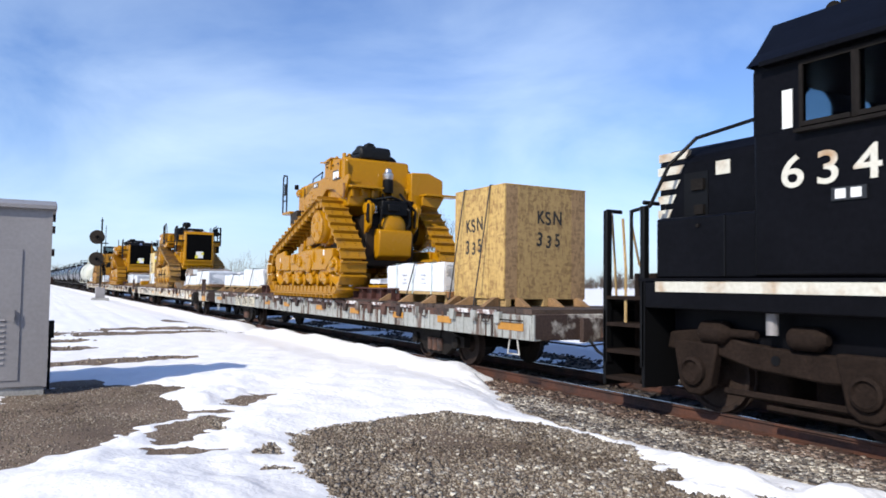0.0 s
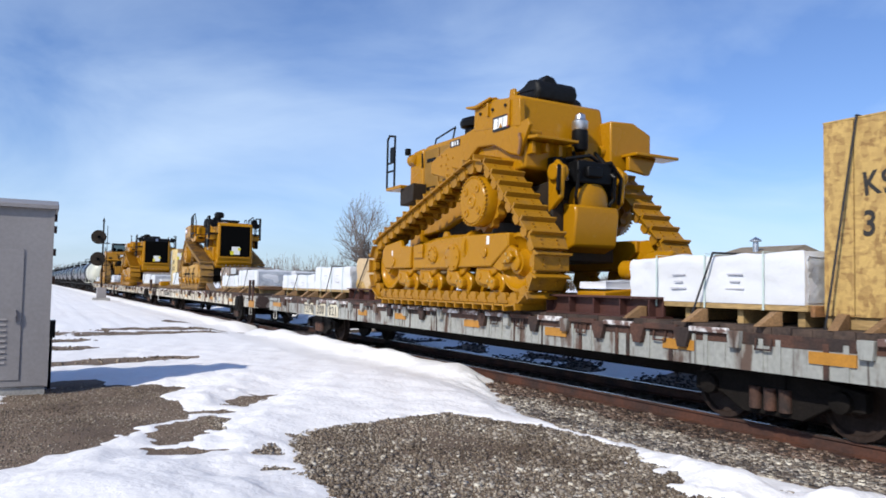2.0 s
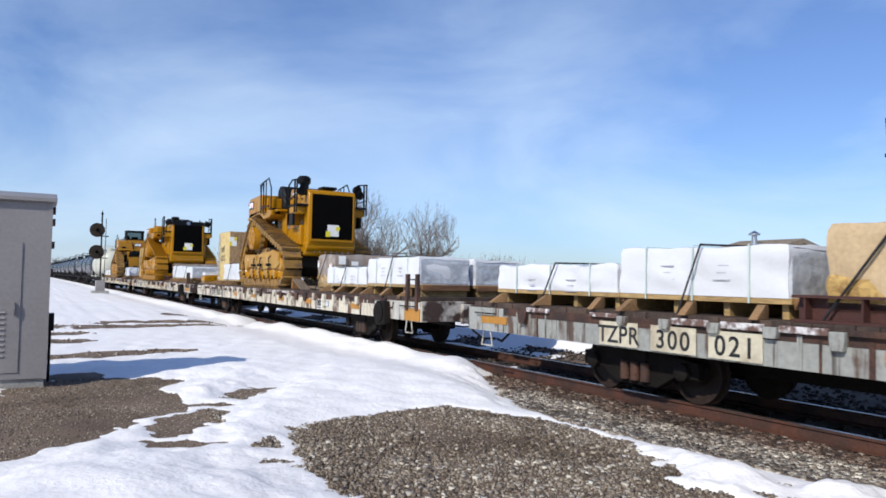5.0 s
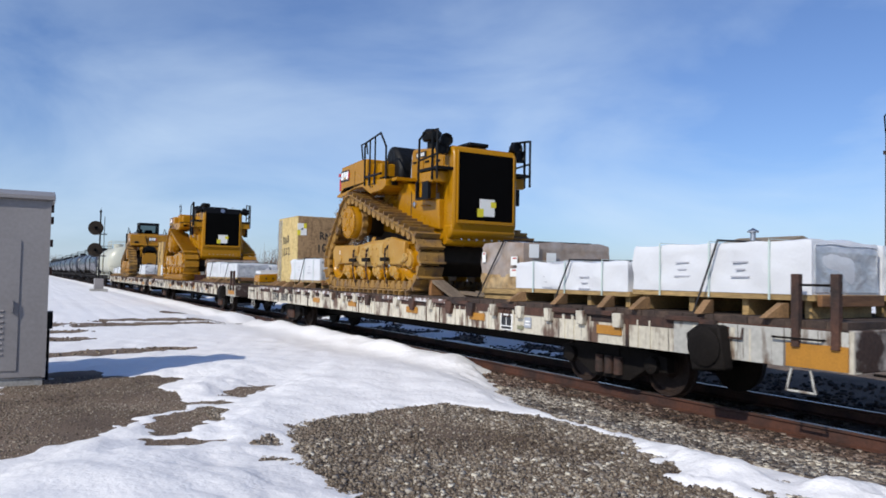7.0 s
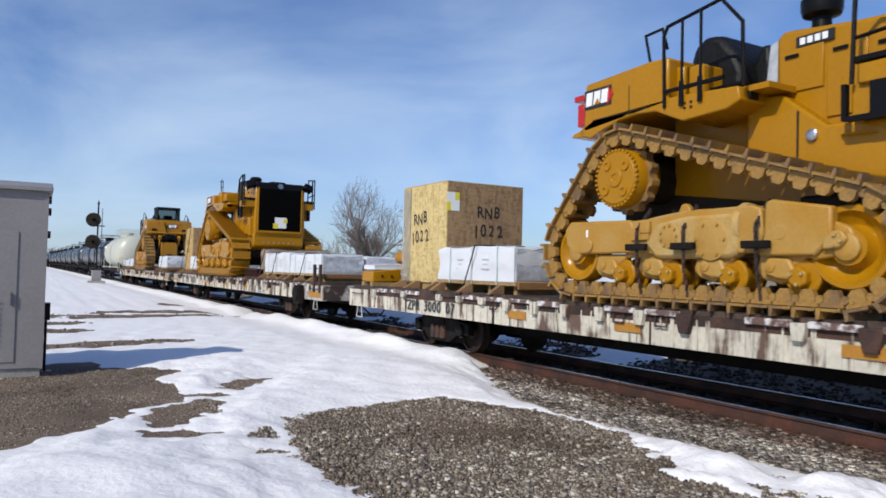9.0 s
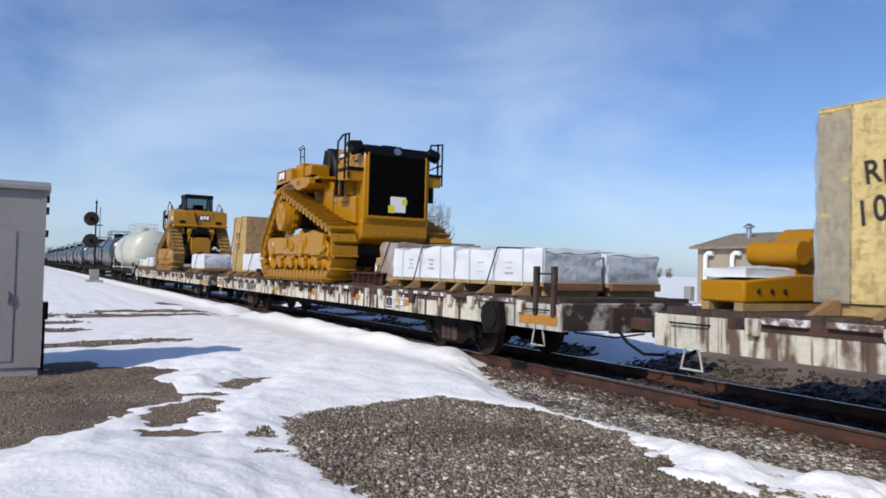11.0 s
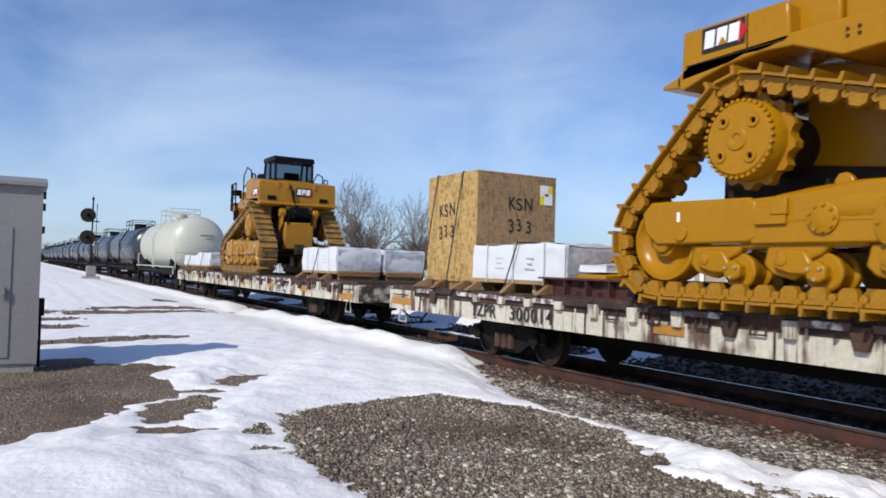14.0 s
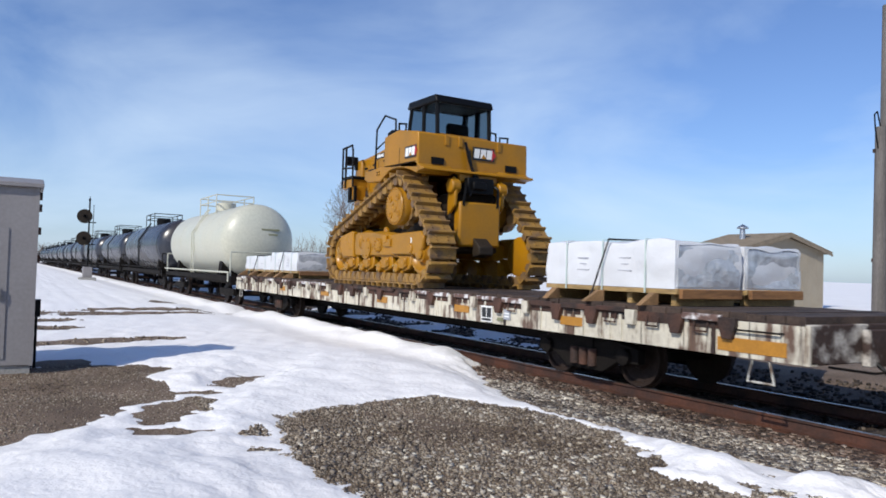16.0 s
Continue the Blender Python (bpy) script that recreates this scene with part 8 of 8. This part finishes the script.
    part("fuel_tank", Solid().box(-1.4, 1.4, -2.7, 1.0, 0.35, 1.36), LOCO_BLACK, L, bevel=0.08)
    for yc in (4.33, -5.6):
        part("bolster", Solid().box(-1.1, 1.1, yc - 2.6, yc + 2.7, 0.75, 1.36), LOCO_BLACK, L)
        for dy in (-1.5, 0.6, 1.7):
            part("motor", Solid().box(-0.66, 0.66, yc + dy - 0.4, yc + dy + 0.4, 0.2, 0.8), LOCO_TRUCK, L, bevel=0.1)
    part("step_back", Solid().box(-0.9, -0.86, 7.25, 7.98, 0.3, 1.72), LOCO_BLACK, L)


locomotive()


# ---- tank cars ----
def tank_car(y0, y1, mat, label, rail_platform=True, shell_r=1.52):
    mid, half = (y0 + y1) / 2, (y1 - y0) / 2
    car = rolling("tank_car", TRACK_X, mid, 0, label, "tank car", "tank cars of the train")
    zc, a, r = 2.62, half - 0.75, shell_r
    prof = [(-a, 0.0)] + [(-a + r * 0.5 * (1 - math.cos(t)), r * math.sin(t)) for t in (0.2, 0.45, 0.75, 1.05, 1.3, 1.5708)]
    prof += [(-p[0], p[1]) for p in prof[::-1]]
    shell = part("shell", Solid().lathe((0, 0, zc), (0, 1, 0), [(p + 0.0, q) for p, q in prof], 48), mat, car)
    for f in (-0.45, 0.0, 0.45):
        part("weld_band", Solid().lathe((0, f * a, zc), (0, 1, 0), [(0, r + 0.004), (0.05, r + 0.004)], 48), mat, shell)
    if mat is TANK_BLACK:
        for e in (-1, 1):
            part("jacket_end", Solid().lathe((0, e * (a - 0.9), zc), (0, 1, 0), [(-0.06, r + 0.012), (0.06, r + 0.012)], 48), BLACK, shell)
    part("frame", Solid().box(-1.42, -1.25, -half, half, 0.95, 1.15).box(1.25, 1.42, -half, half, 0.95, 1.15).box(-0.35, 0.35, -half, half, 0.75, 1.15).box(-1.42, 1.42, -half, -half + 0.2, 0.8, 1.15).box(-1.42, 1.42, half - 0.2, half, 0.8, 1.15), UNDER, car)
    part("side_rail", Solid().tube([(-1.5, -half + 0.1, 1.3), (-1.5, half - 0.1, 1.3)], 0.035, 6).tube([(-1.5, -half + 0.1, 1.3), (-1.5, -half + 0.1, 0.95)], 0.03, 6), mat if mat is TANK_CREAM else UNDER, car)
    for e in (-1, 1):
        part("saddle", Solid().prism([(-1.3, 1.1), (1.3, 1.1), (1.2, 2.0), (0.7, 1.3), (-0.7, 1.3), (-1.2, 2.0)], e * (a - 1.6) - 0.25, e * (a - 1.6) + 0.25, "y"), UNDER, car)
        part("end_rail", Solid().tube([(-1.4, e * (half - 0.15), 1.15), (-1.4, e * (half - 0.15), 2.1), (1.4, e * (half - 0.15), 2.1), (1.4, e * (half - 0.15), 1.15)], 0.03, 6), mat if mat is TANK_CREAM else UNDER, car)
        for dy in (-0.87, 0.87):
            part("wheelset", Solid().cyl((-0.83, 0, 0), (-0.69, 0, 0), 0.42, seg=20).cyl((0.69, 0, 0), (0.83, 0, 0), 0.42, seg=20).cyl((-0.8, 0, 0), (0.8, 0, 0), 0.08, seg=8), WHEEL_STEEL, car, at=pose(0, e * (half - 1.9) + dy, 0.42))
        for xa in (-1.08, 0.95):
            part("side_frame", Solid().box(xa, xa + 0.13, e * (half - 1.9) - 1.1, e * (half - 1.9) + 1.1, 0.35, 0.62), UNDER, car)
        coupler(car, e * half, e)
    dome = part("dome", Solid().lathe((0, 0, zc + r - 0.05), (0, 0, 1), [(0, 0.45), (0.4, 0.45), (0.46, 0.3)], 20), mat if mat is TANK_CREAM else BLACK, car)
    top = zc + r
    for z in (top + 0.32, top + 0.62):
        part("platform_rail", Solid().tube([(-0.85, -1.6, z), (-0.85, 1.6, z), (0.85, 1.6, z), (0.85, -1.6, z)], 0.025, 6, True), mat if mat is TANK_CREAM else BLACK, car)
    for y in (-1.6, 0, 1.6):
        for x in (-0.85, 0.85):
            part("rail_post", Solid().tube([(x, y, top - 0.3), (x, y, top + 0.62)], 0.025, 6), mat if mat is TANK_CREAM else BLACK, car)
    part("ladder", Solid().tube([(-0.85, -0.4, top), (-1.55, -0.4, zc + 0.4), (-1.5, -0.4, 1.2)], 0.025, 6).tube([(-0.85, 0.05, top), (-1.55, 0.05, zc + 0.4), (-1.5, 0.05, 1.2)], 0.025, 6), mat if mat is TANK_CREAM else BLACK, car)
    if mat is TANK_CREAM:
        for k, w in enumerate((0.75, 0.6)):
            part("end_marking", Solid().box(-w / 2, w / 2, -0.004, 0.1, -0.035, 0.035), OLIVE, shell, "dark stencilled marking", at=pose(0.35, -a + 0.03, zc + 0.45 - 0.2 * k) )


tank_car(107.5, 120.9, TANK_CREAM, "cream white tank car with rounded ends")
yy = 122.2
for k in range(11):
    tank_car(yy, yy + (16.2 if k % 3 else 16.6), TANK_BLACK, "glossy black tank car with a top platform", shell_r=1.5 if k != 1 else 1.4)
    yy += 17.5


# ---- motion ----
def gone(t):
    """Metres the train has moved; it gathers speed slowly."""
    return 3.9143 * t + 0.05647 * t * t + 0.000478 * t ** 3


def motions():
    times = [0.5 * k for k in range(33)]
    for ob, x, y, z, turn in MOVERS:
        walk(ob, [(t, pose(x, y - gone(t), z, 0, 0, turn)) for t in times])
    spin = [k / 15 for k in range(241)]
    for ob, y, r in ROLLERS:
        walk(ob, [(t, pose(0, y, r, math.degrees(gone(t) / r) % 360)) for t in spin])


motions()
